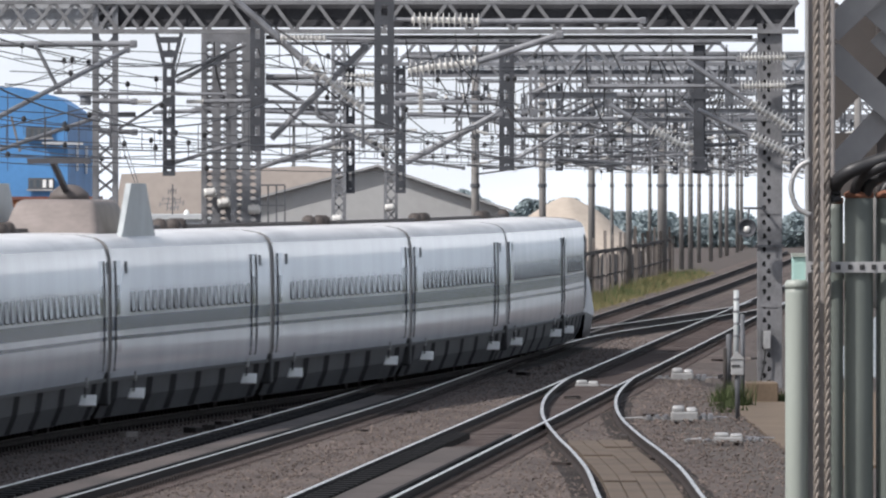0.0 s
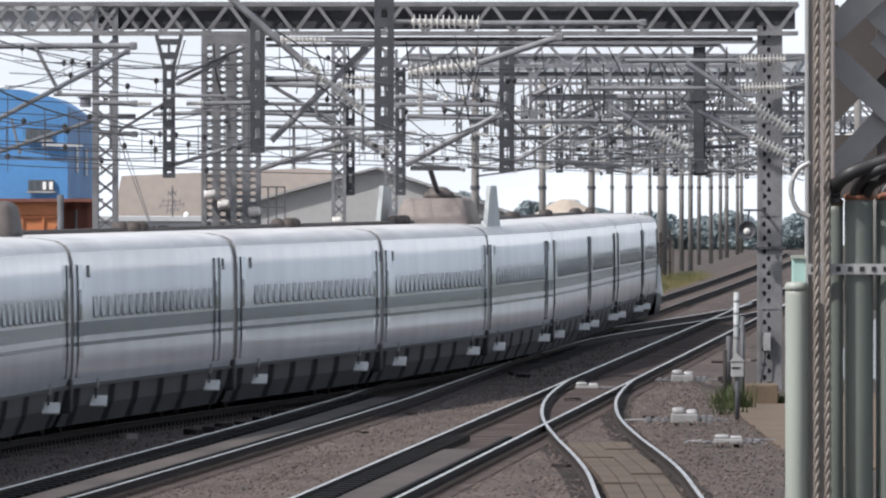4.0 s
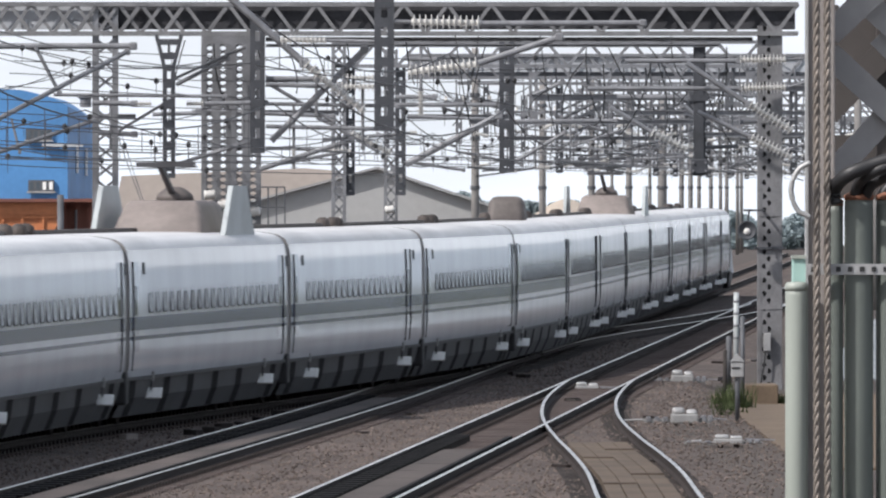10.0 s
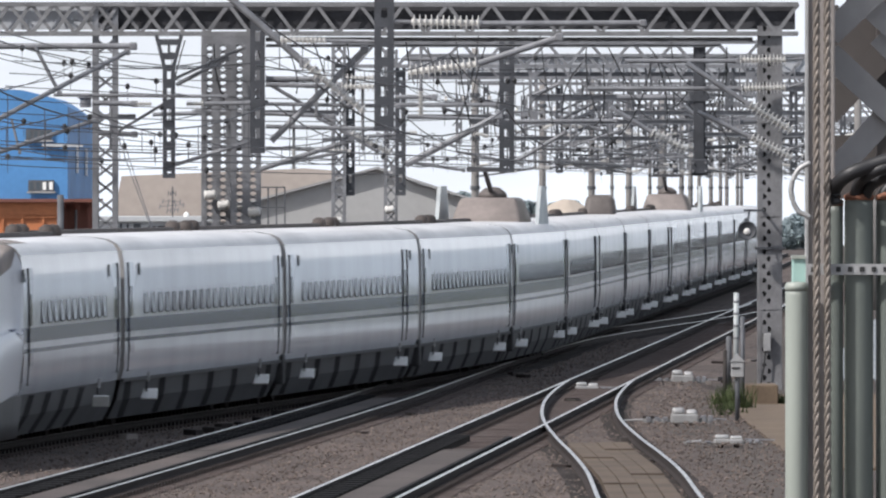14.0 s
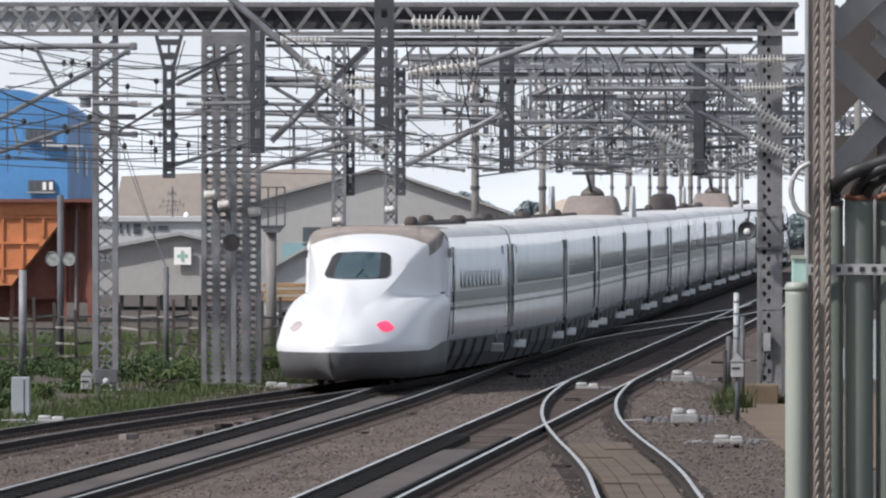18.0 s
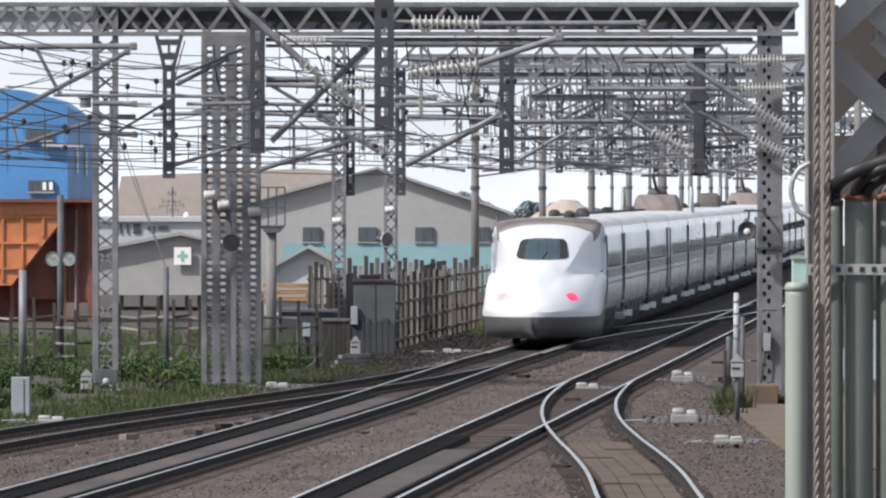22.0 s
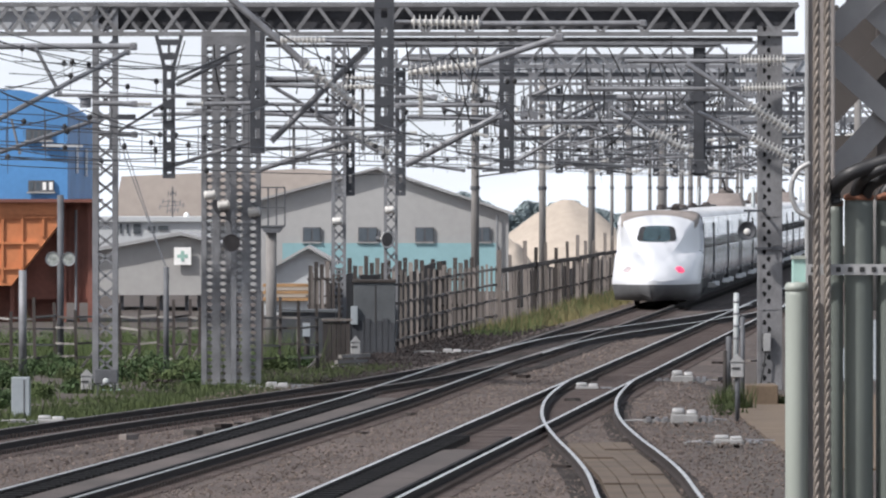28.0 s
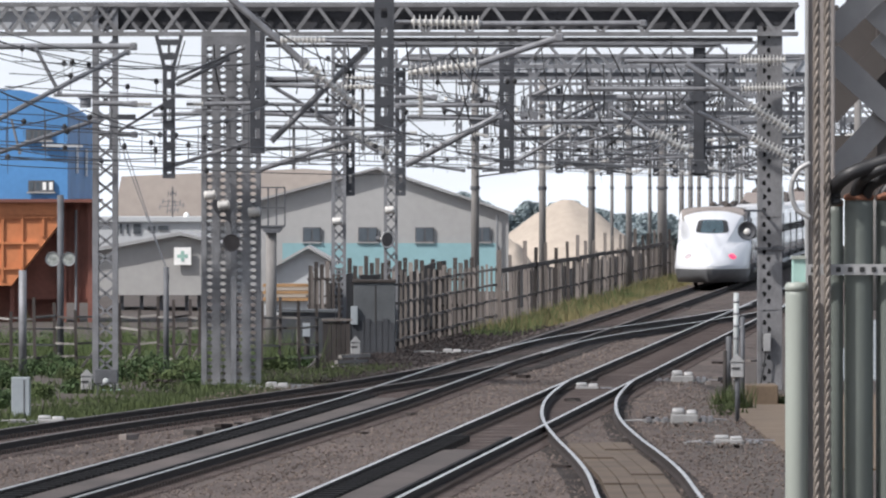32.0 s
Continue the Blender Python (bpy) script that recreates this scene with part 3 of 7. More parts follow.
def add_doors(car, doors):
    for y0, y1, sealed in doors:
        for sgn in (1, -1):
            zs = [1.08, 1.5, 2.0, 2.4, 2.8, 3.1]
            o = [(sgn * (side_x(z) + 0.003), z) for z in zs]
            dr = part("door", strip(y0, y1, o), M_WHITE, car, "white sliding door with black seals", smooth=True)
            for y in sealed:
                bm = bmesh.new()
                for za, zb in zip(zs, zs[1:]):
                    a, b = sgn * (side_x(za) + 0.004), sgn * (side_x(zb) + 0.004)
                    add_bar(bm, (a, y, za), (b, y, zb), 0.042, 0.032)
                part("door_seal", bm, M_RUBBER, dr, "black rubber seal")
            part("door_window", strip(y0 + 0.25, y1 - 0.25, [(sgn * (side_x(z) + 0.007), z) for z in (2.1, 2.4, 2.65)]), M_SIDE_GLASS, dr)
            part("display", strip(y1 + 0.5, y1 + 0.9, [(sgn * (side_x(z) + 0.006), z) for z in (2.86, 2.98, 3.08)]), M_INK, car,
                 "small dark destination display")


def add_plates(car, ys):
    """White end plates hung below the sill near the bogies, each under a short pin."""
    for y in ys:
        for sgn in (1, -1):
            bm = box(-0.155, 0.155, -0.02, 0.02, -0.12, 0.12, 0.008)
            bmesh.ops.transform(bm, matrix=pose(sgn * 1.67, y, 0.61, -38), verts=bm.verts[:])
            part("end_plate", bm, M_PLATE, car, "white plate")
            part("pin", bar((sgn * 1.64, y, 0.84), (sgn * 1.66, y, 1.02), 0.055, 0.055, 8), M_GALV_LIGHT, car)
            part("hanger", bar((sgn * 1.62, y, 0.66), (sgn * 1.62, y, 0.86), 0.03), M_SKIRT_DARK, car)


def add_vents(car, ys):
    """Slanting vents, wider at the foot; their dark insides are flat black patches."""
    for y in ys:
        for sgn in (1, -1):
            bm = bmesh.new()
            rows = []
            for x, z, k in ((1.348, 0.21, 0.75), (1.528, 0.55, 0.3), (1.604, 0.90, 0.0)):
                rows.append([bm.verts.new((sgn * x, y + 0.9 * k - 0.46, z)), bm.verts.new((sgn * x, y + 0.9 * k + 0.46, z))])
            for a, b in zip(rows, rows[1:]):
                bm.faces.new((a[0], a[1], b[1], b[0]))
            part("vent", bm, M_FLAT_BLACK, car, "black patch painted for the dark inside of a louvre")


def add_bogies(car):
    for y in (-8.75, 8.75):
        bg = part("bogie", box(-1.25, 1.25, y - 1.9, y + 1.9, 0.28, 0.6), M_SKIRT_DARK, car)
        for dy in (-1.25, 1.25):
            for sgn in (1, -1):
                part("wheel", lathe((sgn * 0.70, y + dy, 0.43), (sgn, 0, 0), [(0, 0.45), (0.03, 0.45), (0.04, 0.43), (0.12, 0.43), (0.13, 0.3)], 20),
                     M_STEEL_DARK, bg)


def add_roof_gear(car, y0, y1):
    """Cable trough down the roof with shrouded bushings at the car's ends."""
    part("cable_trough", box(-0.62, -0.42, y0 + 1.2, y1 - 1.2, 3.55, 3.68, 0.02), M_SOOT, car, "grimy roof cable trough")
    for y in (y0 + 0.7, y0 + 1.7, y1 - 0.7):
        part("bushing", lathe((-0.5, y, 3.56), (0, 0, 1), [(0, 0.15), (0.10, 0.17), (0.2, 0.14), (0.25, 0.06)], 12), M_SOOT, car,
             "sooty roof bushing", smooth=True)


def add_gangway(car, y):
    """Grey all-round diaphragm between two cars."""
    half = [(x - 0.012, z - (0.012 if z > 3.2 else 0)) for x, z in SECTION + ROOF_SECTION[1:]]
    o = half + [(-x, z) for x, z in reversed(half[:-1])]
    part("gangway", strip(y, y + 0.5, o), M_GANGWAY, car, "dark grey gangway diaphragm", smooth=True)
    part("coupler_cover", box(1.25, 1.69, y + 0.05, y + 0.45, 0.45, 1.06, 0.04), M_RUBBER, car, "black coupler cover")


def middle_car(front, windows, sealed):
    car = thing("train_car", 0, 0, 0, "white high-speed train car with dark blue window stripes", "train car", "cars of the train")
    car_body(car, -12.25, 12.25)
    band(car, -12.25, 12.25, 1.82, 2.07, "wide_stripe")
    band(car, -12.25, 12.25, 1.64, 1.71, "thin_stripe")
    add_windows(car, [-9.3 + 1.04 * i for i in range(windows)])
    add_doors(car, [(-11.75, -10.9, (-11.75,)), (front - 0.85, front, sealed)])
    add_plates(car, (-12.5 + 3.79, 12.5 - 3.79))
    add_vents(car, (-11.2, -6.2, -2.6, 1.2, 5.0, 10.6))
    add_bogies(car)
    add_roof_gear(car, -12.25, 12.25)
    add_gangway(car, 12.25)
    return car


NOSE = 10.65


def glide(q, at, values):
    """A smooth curve through values at the given stations, with no overshoot."""
    n = len(at)
    slope = [(values[i + 1] - values[i]) / (at[i + 1] - at[i]) for i in range(n - 1)]
    tan = [slope[0]] + [0.0 if a * b <= 0 else 2 * a * b / (a + b) for a, b in zip(slope, slope[1:])] + [slope[-1]]
    i = min(max(int(np.searchsorted(at, q)) - 1, 0), n - 2)
    d = at[i + 1] - at[i]
    t = min(1.0, max(0.0, (q - at[i]) / d))
    return (values[i] * (1 + 2 * t) * (1 - t) ** 2 + tan[i] * d * t * (1 - t) ** 2
            + values[i + 1] * t * t * (3 - 2 * t) + tan[i + 1] * d * t * t * (t - 1))


# stations from the tip and the nose's lines at them: keel, shoulder, neck, fender top, fender side
STATIONS = (0.0, 0.5, 1.5, 3.0, 5.0, 6.5, 8.0, 9.4, 10.3, NOSE)
KEEL_Z = (0.97, 1.28, 1.61, 1.93, 2.40, 2.95, 3.35, 3.48, 3.54, 3.60)
SHOULDER_X = (0.005, 0.16, 0.31, 0.48, 0.80, 1.03, 1.27, 1.46, 1.49, 1.50)
SHOULDER_Z = (0.969, 1.265, 1.575, 1.84, 2.23, 2.66, 3.04, 3.30, 3.41, 3.467)
NECK_X = (0.01, 0.33, 0.58, 0.76, 0.96, 1.15, 1.34, 1.51, 1.545, 1.66)
NECK_Z = (0.966, 1.215, 1.52, 1.79, 1.99, 2.03, 2.05, 2.12, 2.20, 3.10)
TOP_X = (0.015, 0.50, 0.85, 1.10, 1.28, 1.43, 1.55, 1.625, 1.645, 1.677)
TOP_Z = (0.96, 1.13, 1.38, 1.64, 1.90, 1.965, 1.98, 2.01, 2.02, 2.55)
SIDE_X = (0.018, 0.66, 1.10, 1.40, 1.57, 1.64, 1.685, 1.70, 1.705, 1.68)
SIDE_Z = (0.95, 1.00, 1.15, 1.36, 1.60, 1.68, 1.72, 1.74, 1.74, 1.80)
FOOT_PULL = (0.0, 0.0, 0.0, 0.0, 0.0, 0.01, 0.03, 0.06, 0.07, 0.08)
ACROSS, DOWN = 14, 9


def nose_section(q):
    """Half a section of the nose: over the canopy, then down flank and fender."""
    c, zs, zk = glide(q, STATIONS, SHOULDER_X), glide(q, STATIONS, SHOULDER_Z), glide(q, STATIONS, KEEL_Z)
    out = []
    bow = 1.05 + 1.35 * min(1.0, max(0.0, (q - 1.5) / 3.0))
    for i in range(ACROSS + 1):
        k = i / ACROSS
        out.append((c * k, zs + (zk - zs) * (1 - k ** bow)))
    marks = [(c, zs)] + [(glide(q, STATIONS, xs), glide(q, STATIONS, zz)) for xs, zz in ((NECK_X, NECK_Z), (TOP_X, TOP_Z), (SIDE_X, SIDE_Z))]
    marks.append((nose_width(q) - glide(q, STATIONS, FOOT_PULL), 0.93))
    ends = [(2 * marks[0][0] - marks[1][0], 2 * marks[0][1] - marks[1][1])] + marks + [(marks[-1][0], marks[-1][1] - 0.3)]
    for i in range(1, len(ends) - 2):
        p0, p1, p2, p3 = ends[i - 1], ends[i], ends[i + 1], ends[i + 2]
        for j in range(1, DOWN + 1):
            t = j / DOWN
            out.append(tuple(0.5 * (2 * p1[n] + (p2[n] - p0[n]) * t + (2 * p0[n] - 5 * p1[n] + 4 * p2[n] - p3[n]) * t * t
                                    + (3 * p1[n] - p0[n] - 3 * p2[n] + p3[n]) * t ** 3) for n in (0, 1)))
    return out


def nose_width(q):
    k = min(q / 5.2, 1.0)
    return max(0.02, 1.68 * (1 - (1 - k) ** 2.6) ** 0.60)


NOSE_QS = [0.05 * i for i in range(8, 191)]
NOSE_ROWS = [nose_section(q) for q in NOSE_QS]


def nose_reach(x, z):
    """How far from the tip the nose's skin reaches height z at side x."""
    for q, row in zip(NOSE_QS, NOSE_ROWS):
        xs = np.maximum.accumulate([p[0] for p in row])
        h = float(np.interp(abs(x), xs, [p[1] for p in row])) if abs(x) <= xs[-1] else 0.0
        if h >= z:
            if q == NOSE_QS[0]:
                return q
            return q - 0.05 * (h - z) / max(1e-6, h - last)
        last = h
    return NOSE_QS[-1]


def nose_side(q, z):
    """Half width of the nose's flank at height z."""
    low = [p for p in nose_section(q)[ACROSS:]]
    return float(np.interp(z, [p[1] for p in reversed(low)], [p[0] for p in reversed(low)]))


def lead_car():
    """The end car: a plain body and a long nose with two fenders and a canopy."""
    car = thing("train_end_car", 0, 0, 0, "white high-speed train end car with a long duck-bill nose", "train car", "cars of the train")
    y1 = 14.85 - NOSE
    car_body(car, -12.25, y1)
    band(car, -12.25, y1, 1.82, 2.07, "wide_stripe")
    band(car, -12.25, y1, 1.64, 1.71, "thin_stripe")
    add_windows(car, [-9.3 + 1.04 * i for i in range(11)])
    add_doors(car, [(-11.75, -10.9, (-11.75,)), (2.6, 3.4, (3.4,))])
    add_plates(car, (-12.5 + 3.79,))
    add_vents(car, (-6.2, -3.4, -0.6, 2.2))
    add_bogies(car)
    add_roof_gear(car, -12.25, 2.0)
    qs = [0.02, 0.06, 0.12, 0.2, 0.3, 0.4, 0.5, 0.65, 0.8, 1.0, 1.2] + [1.4 + 0.2 * i for i in range(47)]
    qs = [q for q in qs if q < NOSE - 0.05] + [10.3, 10.5, 10.56, NOSE]
    qs = sorted(set(round(q, 3) for q in qs))
    bm, grid = bmesh.new(), []
    for q in qs:
        y = 14.85 - q
        half = nose_section(q)
        low = 0.80 + 0.13 * min(1.0, max(0.0, (q - 5.5) / 4))
        half.append((half[-1][0] * 0.998, min(low, half[-1][1] - 0.005)))
        row = [(-x, y, z) for x, z in reversed(half[1:])] + [(x, y, z) for x, z in half]
        grid.append([bm.verts.new(v) for v in row])
    bm.faces.new(grid[0])
    mid = len(grid[0]) // 2
    soot = bmesh.new()
    for a, b, q in zip(grid, grid[1:], qs):
        for i in range(len(a) - 1):
            four = (a[i], b[i], b[i + 1], a[i + 1])
            if q > 8.55 and mid - 16 <= i < mid + 16:
                soot.faces.new([soot.verts.new(v.co) for v in four])
            else:
                bm.faces.new(four)
        # keel and shoulder lines stay crisp
        for i in (mid - 14, mid, mid + 14):
            e = bm.edges.get((a[i], b[i]))
            if e and ((i == mid and q < 3.4) or (i != mid and 2.2 < q < 6.6)):
                e.smooth = False
    bmesh.ops.remove_doubles(soot, verts=soot.verts[:], dist=0.0005)
    bmesh.ops.recalc_face_normals(soot, faces=soot.faces[:])
    part("sooty_roof", soot, M_ROOF_GRIME, car, "brown soot on the roof behind the cab", smooth=True)
    bmesh.ops.recalc_face_normals(bm, faces=bm.faces[:])
    bm.edges.index_update()
    crisp = [e.index for e in bm.edges if not e.smooth]
    skin = part("nose", bm, M_NOSE, car, "smooth glossy white nose", smooth=True)
    for i in crisp:
        skin.data.edges[i].use_edge_sharp = True
    # the stripe runs out to a point on the nose
    for sgn in (1, -1):
        bm, prev = bmesh.new(), None
        for i in range(8):
            q = NOSE - 0.03 - 0.16 * i
            k = 1 - i / 7
            row = [bm.verts.new((sgn * (nose_side(q, z) + 0.012), 14.85 - q, z)) for z in (2.07 - 0.25 * k - 0.004, 2.07 - 0.125 * k, 2.07)]
            if prev:
                for a, b in ((0, 1), (1, 2)):
                    bm.faces.new((prev[a], prev[b], row[b], row[a]))
            prev = row
        part("stripe_tip", bm, M_BLUE_BAND, car, "dark blue stripe tapering to a point", smooth=True)
    # grey chin below the nose
    bm, grid = bmesh.new(), []
    for q in qs:
        w, y = nose_width(q), 14.85 - q
        ww = max(0.01, nose_width(max(0.0, q - 0.35)) * 0.93)
        yy = 14.85 - q - 0.25 * (1 - min(1, q / 3))
        top = 0.81 + 0.12 * min(1.0, max(0.0, (q - 5.5) / 4))
        row = [(-w * 0.985, y, top), (-w * 0.96, y, 0.5), (-ww, yy, 0.2), (0, yy, 0.16), (ww, yy, 0.2), (w * 0.96, y, 0.5), (w * 0.985, y, top)]
        grid.append([bm.verts.new(v) for v in row])
    bm.faces.new(grid[0])
    for a, b in zip(grid, grid[1:]):
        for i in range(len(a) - 1):
            bm.faces.new((a[i], b[i], b[i + 1], a[i + 1]))
    bmesh.ops.recalc_face_normals(bm, faces=bm.faces[:])
    part("chin_skirt", bm, M_CHIN, car, "grey lower apron", smooth=True)
    # windscreen
    bm, grid = bmesh.new(), []
    for i in range(13):
        k = i / 12
        z = 2.43 + 0.55 * k
        lim = 0.775 - 0.12 * k - (0.10 if i in (0, 12) else 0.03 if i in (1, 11) else 0)
        row = []
        for j in range(-10, 11):
            x = lim * j / 10
            zz = z - 0.03 * (1 - (j / 10) ** 2) * (1 - k) + 0.03 * (1 - (j / 10) ** 2) * k
            row.append(bm.verts.new((x, 14.85 - nose_reach(x, zz) + 0.03, zz + 0.012)))
        grid.append(row)
    posts = {-1: bmesh.new(), 1: bmesh.new()}
    for a, b in zip(grid, grid[1:]):
        for i in range(len(a) - 1):
            four = (a[i], b[i], b[i + 1], a[i + 1])
            if 3 <= i < 17:
                bm.faces.new(four)
            else:
                side = posts[-1 if i < 3 else 1]
                side.faces.new([side.verts.new(v.co + Vector((0, 0.012, 0.004))) for v in four])
    bmesh.ops.recalc_face_normals(bm, faces=bm.faces[:])
    screen = part("windscreen", bm, M_SCREEN, car, "dark curved windscreen", smooth=True)
    for side in posts.values():
        bmesh.ops.remove_doubles(side, verts=side.verts[:], dist=0.0005)
        bmesh.ops.recalc_face_normals(side, faces=side.faces[:])
        part("side_pane", side, M_RUBBER, screen, "black curved side pane", smooth=True)
    part("wiper", bar((-0.02, 14.85 - 5.06, 2.44), (-0.14, 14.85 - 5.55, 2.62), 0.03), M_RUBBER, car)
    # grimy roof towards the nose
    part("sooty_roof", strip(y1 - 3.0, y1, [(x, z + 0.006) for x, z in hull(0, 0) if abs(x) <= 1.45]), M_ROOF_GRIME, car, "brown soot on the roof", smooth=True)
    # almond-shaped lamps let into the fenders
    for sgn in (1, -1):
        bm, rim, cx, cz = bmesh.new(), [], 1.01, 1.36
        hub = bm.verts.new((sgn * cx, 14.85 - nose_reach(cx, cz) + 0.05, cz + 0.02))
        for ring in (0.55, 1.0):
            row = []
            for k in range(24):
                g = 2 * math.pi * k / 24
                x = cx + 0.175 * ring * math.cos(g)
                z = cz + 0.115 * ring * math.sin(g) * (1 - 0.6 * abs(math.cos(g)) ** 2) - 0.05 * ring * math.cos(g)
                row.append(bm.verts.new((sgn * x, 14.85 - nose_reach(x, z) + (0.045 if ring < 1 else 0.012), z + 0.006)))
            rim.append(row)
        for k in range(24):
            j = (k + 1) % 24
            bm.faces.new((hub, rim[0][k], rim[0][j]))
            bm.faces.new((rim[0][k], rim[1][k], rim[1][j], rim[0][j]))
        bmesh.ops.recalc_face_normals(bm, faces=bm.faces[:])
        part("tail_lamp", bm, M_LENS if sgn > 0 else M_TAIL, car, "dim pinkish lamp lens" if sgn > 0 else "small glowing red tail lamp", smooth=True)
    return car


def add_pantograph(car, y):
    """Sooty wind cover with a folded arm between two pale noise plates."""
    bm = box(-0.95, 0.95, y - 2.6, y + 2.6, 3.50, 4.22, 0.0)
    for v in bm.verts:
        if v.co.z > 4:
            v.co.x *= 0.78
            v.co.y = y + (v.co.y - y) * 0.62
    bmesh.ops.bevel(bm, geom=bm.edges[:], offset=0.14, segments=3, affect="EDGES", profile=0.5)
    part("wind_cover", bm, M_COVER, car, "brownish sooty pantograph cover", smooth=True)
    for sgn in (1, -1):
        bm = prism([(-2.9, 3.30), (2.9, 3.30), (2.3, 3.62), (1.1, 4.52), (-1.1, 4.52), (-2.3, 3.62)], sgn * 1.31 - 0.05, sgn * 1.31 + 0.05)
        bmesh.ops.transform(bm, matrix=Matrix(((0, 1, 0, 0), (1, 0, 0, y), (0, 0, 1, 0), (0, 0, 0, 1))), verts=bm.verts[:])
        bmesh.ops.recalc_face_normals(bm, faces=bm.faces[:])
        part("noise_plate", bm, M_FIN, car, "pale grey trapezoid noise plate")
    part("insulator", lathe((0, y + 0.3, 4.2), (0, 0, 1), [(0, 0.40), (0.14, 0.36), (0.27, 0.20), (0.30, 0.08)], 16), M_HOOD, car, smooth=True)
    part("arm", bar((0, y + 0.3, 4.25), (-0.12, y - 1.1, 4.92), 0.10), M_WIRE, car)
    part("contact_strip", bar((-0.6, y - 1.1, 4.94), (0.6, y - 1.1, 4.94), 0.10), M_WIRE, car)


def add_hood(car, y):
    """Rounded dark hood over the cable joint at a car's end."""
    bm = box(-0.55, 0.55, y - 0.85, y + 0.85, 3.5, 4.24)
    for v in bm.verts:
        if v.co.z > 4:
            v.co.x *= 0.8
            v.co.y = y + (v.co.y - y) * 0.7
    bmesh.ops.bevel(bm, geom=bm.edges[:], offset=0.2, segments=4, affect="EDGES", profile=0.5)
    part("hood_end", lathe((0.0, y + 0.80, 3.88), (0, 1, 0), [(0, 0.30), (0.10, 0.34), (0.16, 0.30), (0.18, 0.05)], 20), M_FLAT_BLACK, car, "black round hood end", smooth=True)
    part("cable_hood", bm, M_HOOD, car, "brown-grey rounded cable hood", smooth=True)


MIDDLE = middle_car(11.6, 20, (11.6,))
OTHER = middle_car(9.9, 18, (9.05, 9.9))
END = lead_car()
CARS = [END]
CARS += [MIDDLE, OTHER]
for _i in range(12):
    CARS.append(copy_thing(OTHER if _i % 3 == 1 else MIDDLE, pose(0, 0, 0)))
CARS.append(copy_thing(END, pose(0, 0, 0)))
add_pantograph(CARS[4], -6.0)
add_hood(CARS[7], -11.0)
add_pantograph(CARS[11], 7.0)


# ---- the overhead line: portals, drop posts, arms, wires ----
def lattice_column(x, y, z0, z1, w, label, group="lattice columns", depth=None, pitch=None, material=M_GALV, leg=0.16, mid=0.0, lace=0.06):
    """Four angle legs laced with flat bars on each face."""
    col = thing("lattice_column", x, y, z0, label, "mast", group)
    h, d = z1 - z0, depth or w
    pitch = pitch or w * 0.75
    for sx in (-1, 1):
        for sy in (-1, 1):
            px, py = sx * (w / 2 - leg / 2), sy * (d / 2 - leg / 2)
            bm = bmesh.new()
            add_box(bm, px - leg / 2, px + leg / 2, py + sy * leg / 2 - 0.012, py + sy * leg / 2, 0, h)
            add_box(bm, px + sx * leg / 2 - 0.012, px + sx * leg / 2, py - leg / 2, py + leg / 2, 0, h)
            part("leg", bm, material, col)
    if mid:
        for sy in (-1, 1):
            part("middle_strip", box(-mid / 2, mid / 2, sy * (d / 2 - 0.012) - 0.008, sy * (d / 2 - 0.012) + 0.008, 0, h), material, col)
    n = max(2, int(h / pitch))
    halves = ((-w / 2 + 0.03, 0.0), (0.0, w / 2 - 0.03)) if mid else ((-w / 2 + 0.03, w / 2 - 0.03),)
    for face in range(4):
        bm = bmesh.new()
        for i in range(n):
            za, zb = h * i / n, h * (i + 1) / n
            a, b = (-1, 1) if i % 2 else (1, -1)
            for a, b in ((-1, 1), (1, -1)) if face in (0, 1) else ((a, b),):
                if face in (0, 1):
                    yy = (1 if face else -1) * (d / 2 - 0.02)
                    for xa, xb in halves:
                        xa, xb = (xa, xb) if a < b else (xb, xa)
                        add_bar(bm, (xa, yy, za), (xb, yy, zb), 0.012, lace)
                else:
                    xx = (1 if face == 3 else -1) * (w / 2 - 0.02)
                    add_bar(bm, (xx, a * (d / 2 - 0.03), za), (xx, b * (d / 2 - 0.03), zb), 0.012, lace)
        part("lacing", bm, material, col)
    part("base_plate", box(-w / 2 - 0.08, w / 2 + 0.08, -d / 2 - 0.08, d / 2 + 0.08, -0.1, 0.03), M_CONCRETE, col)
    return col


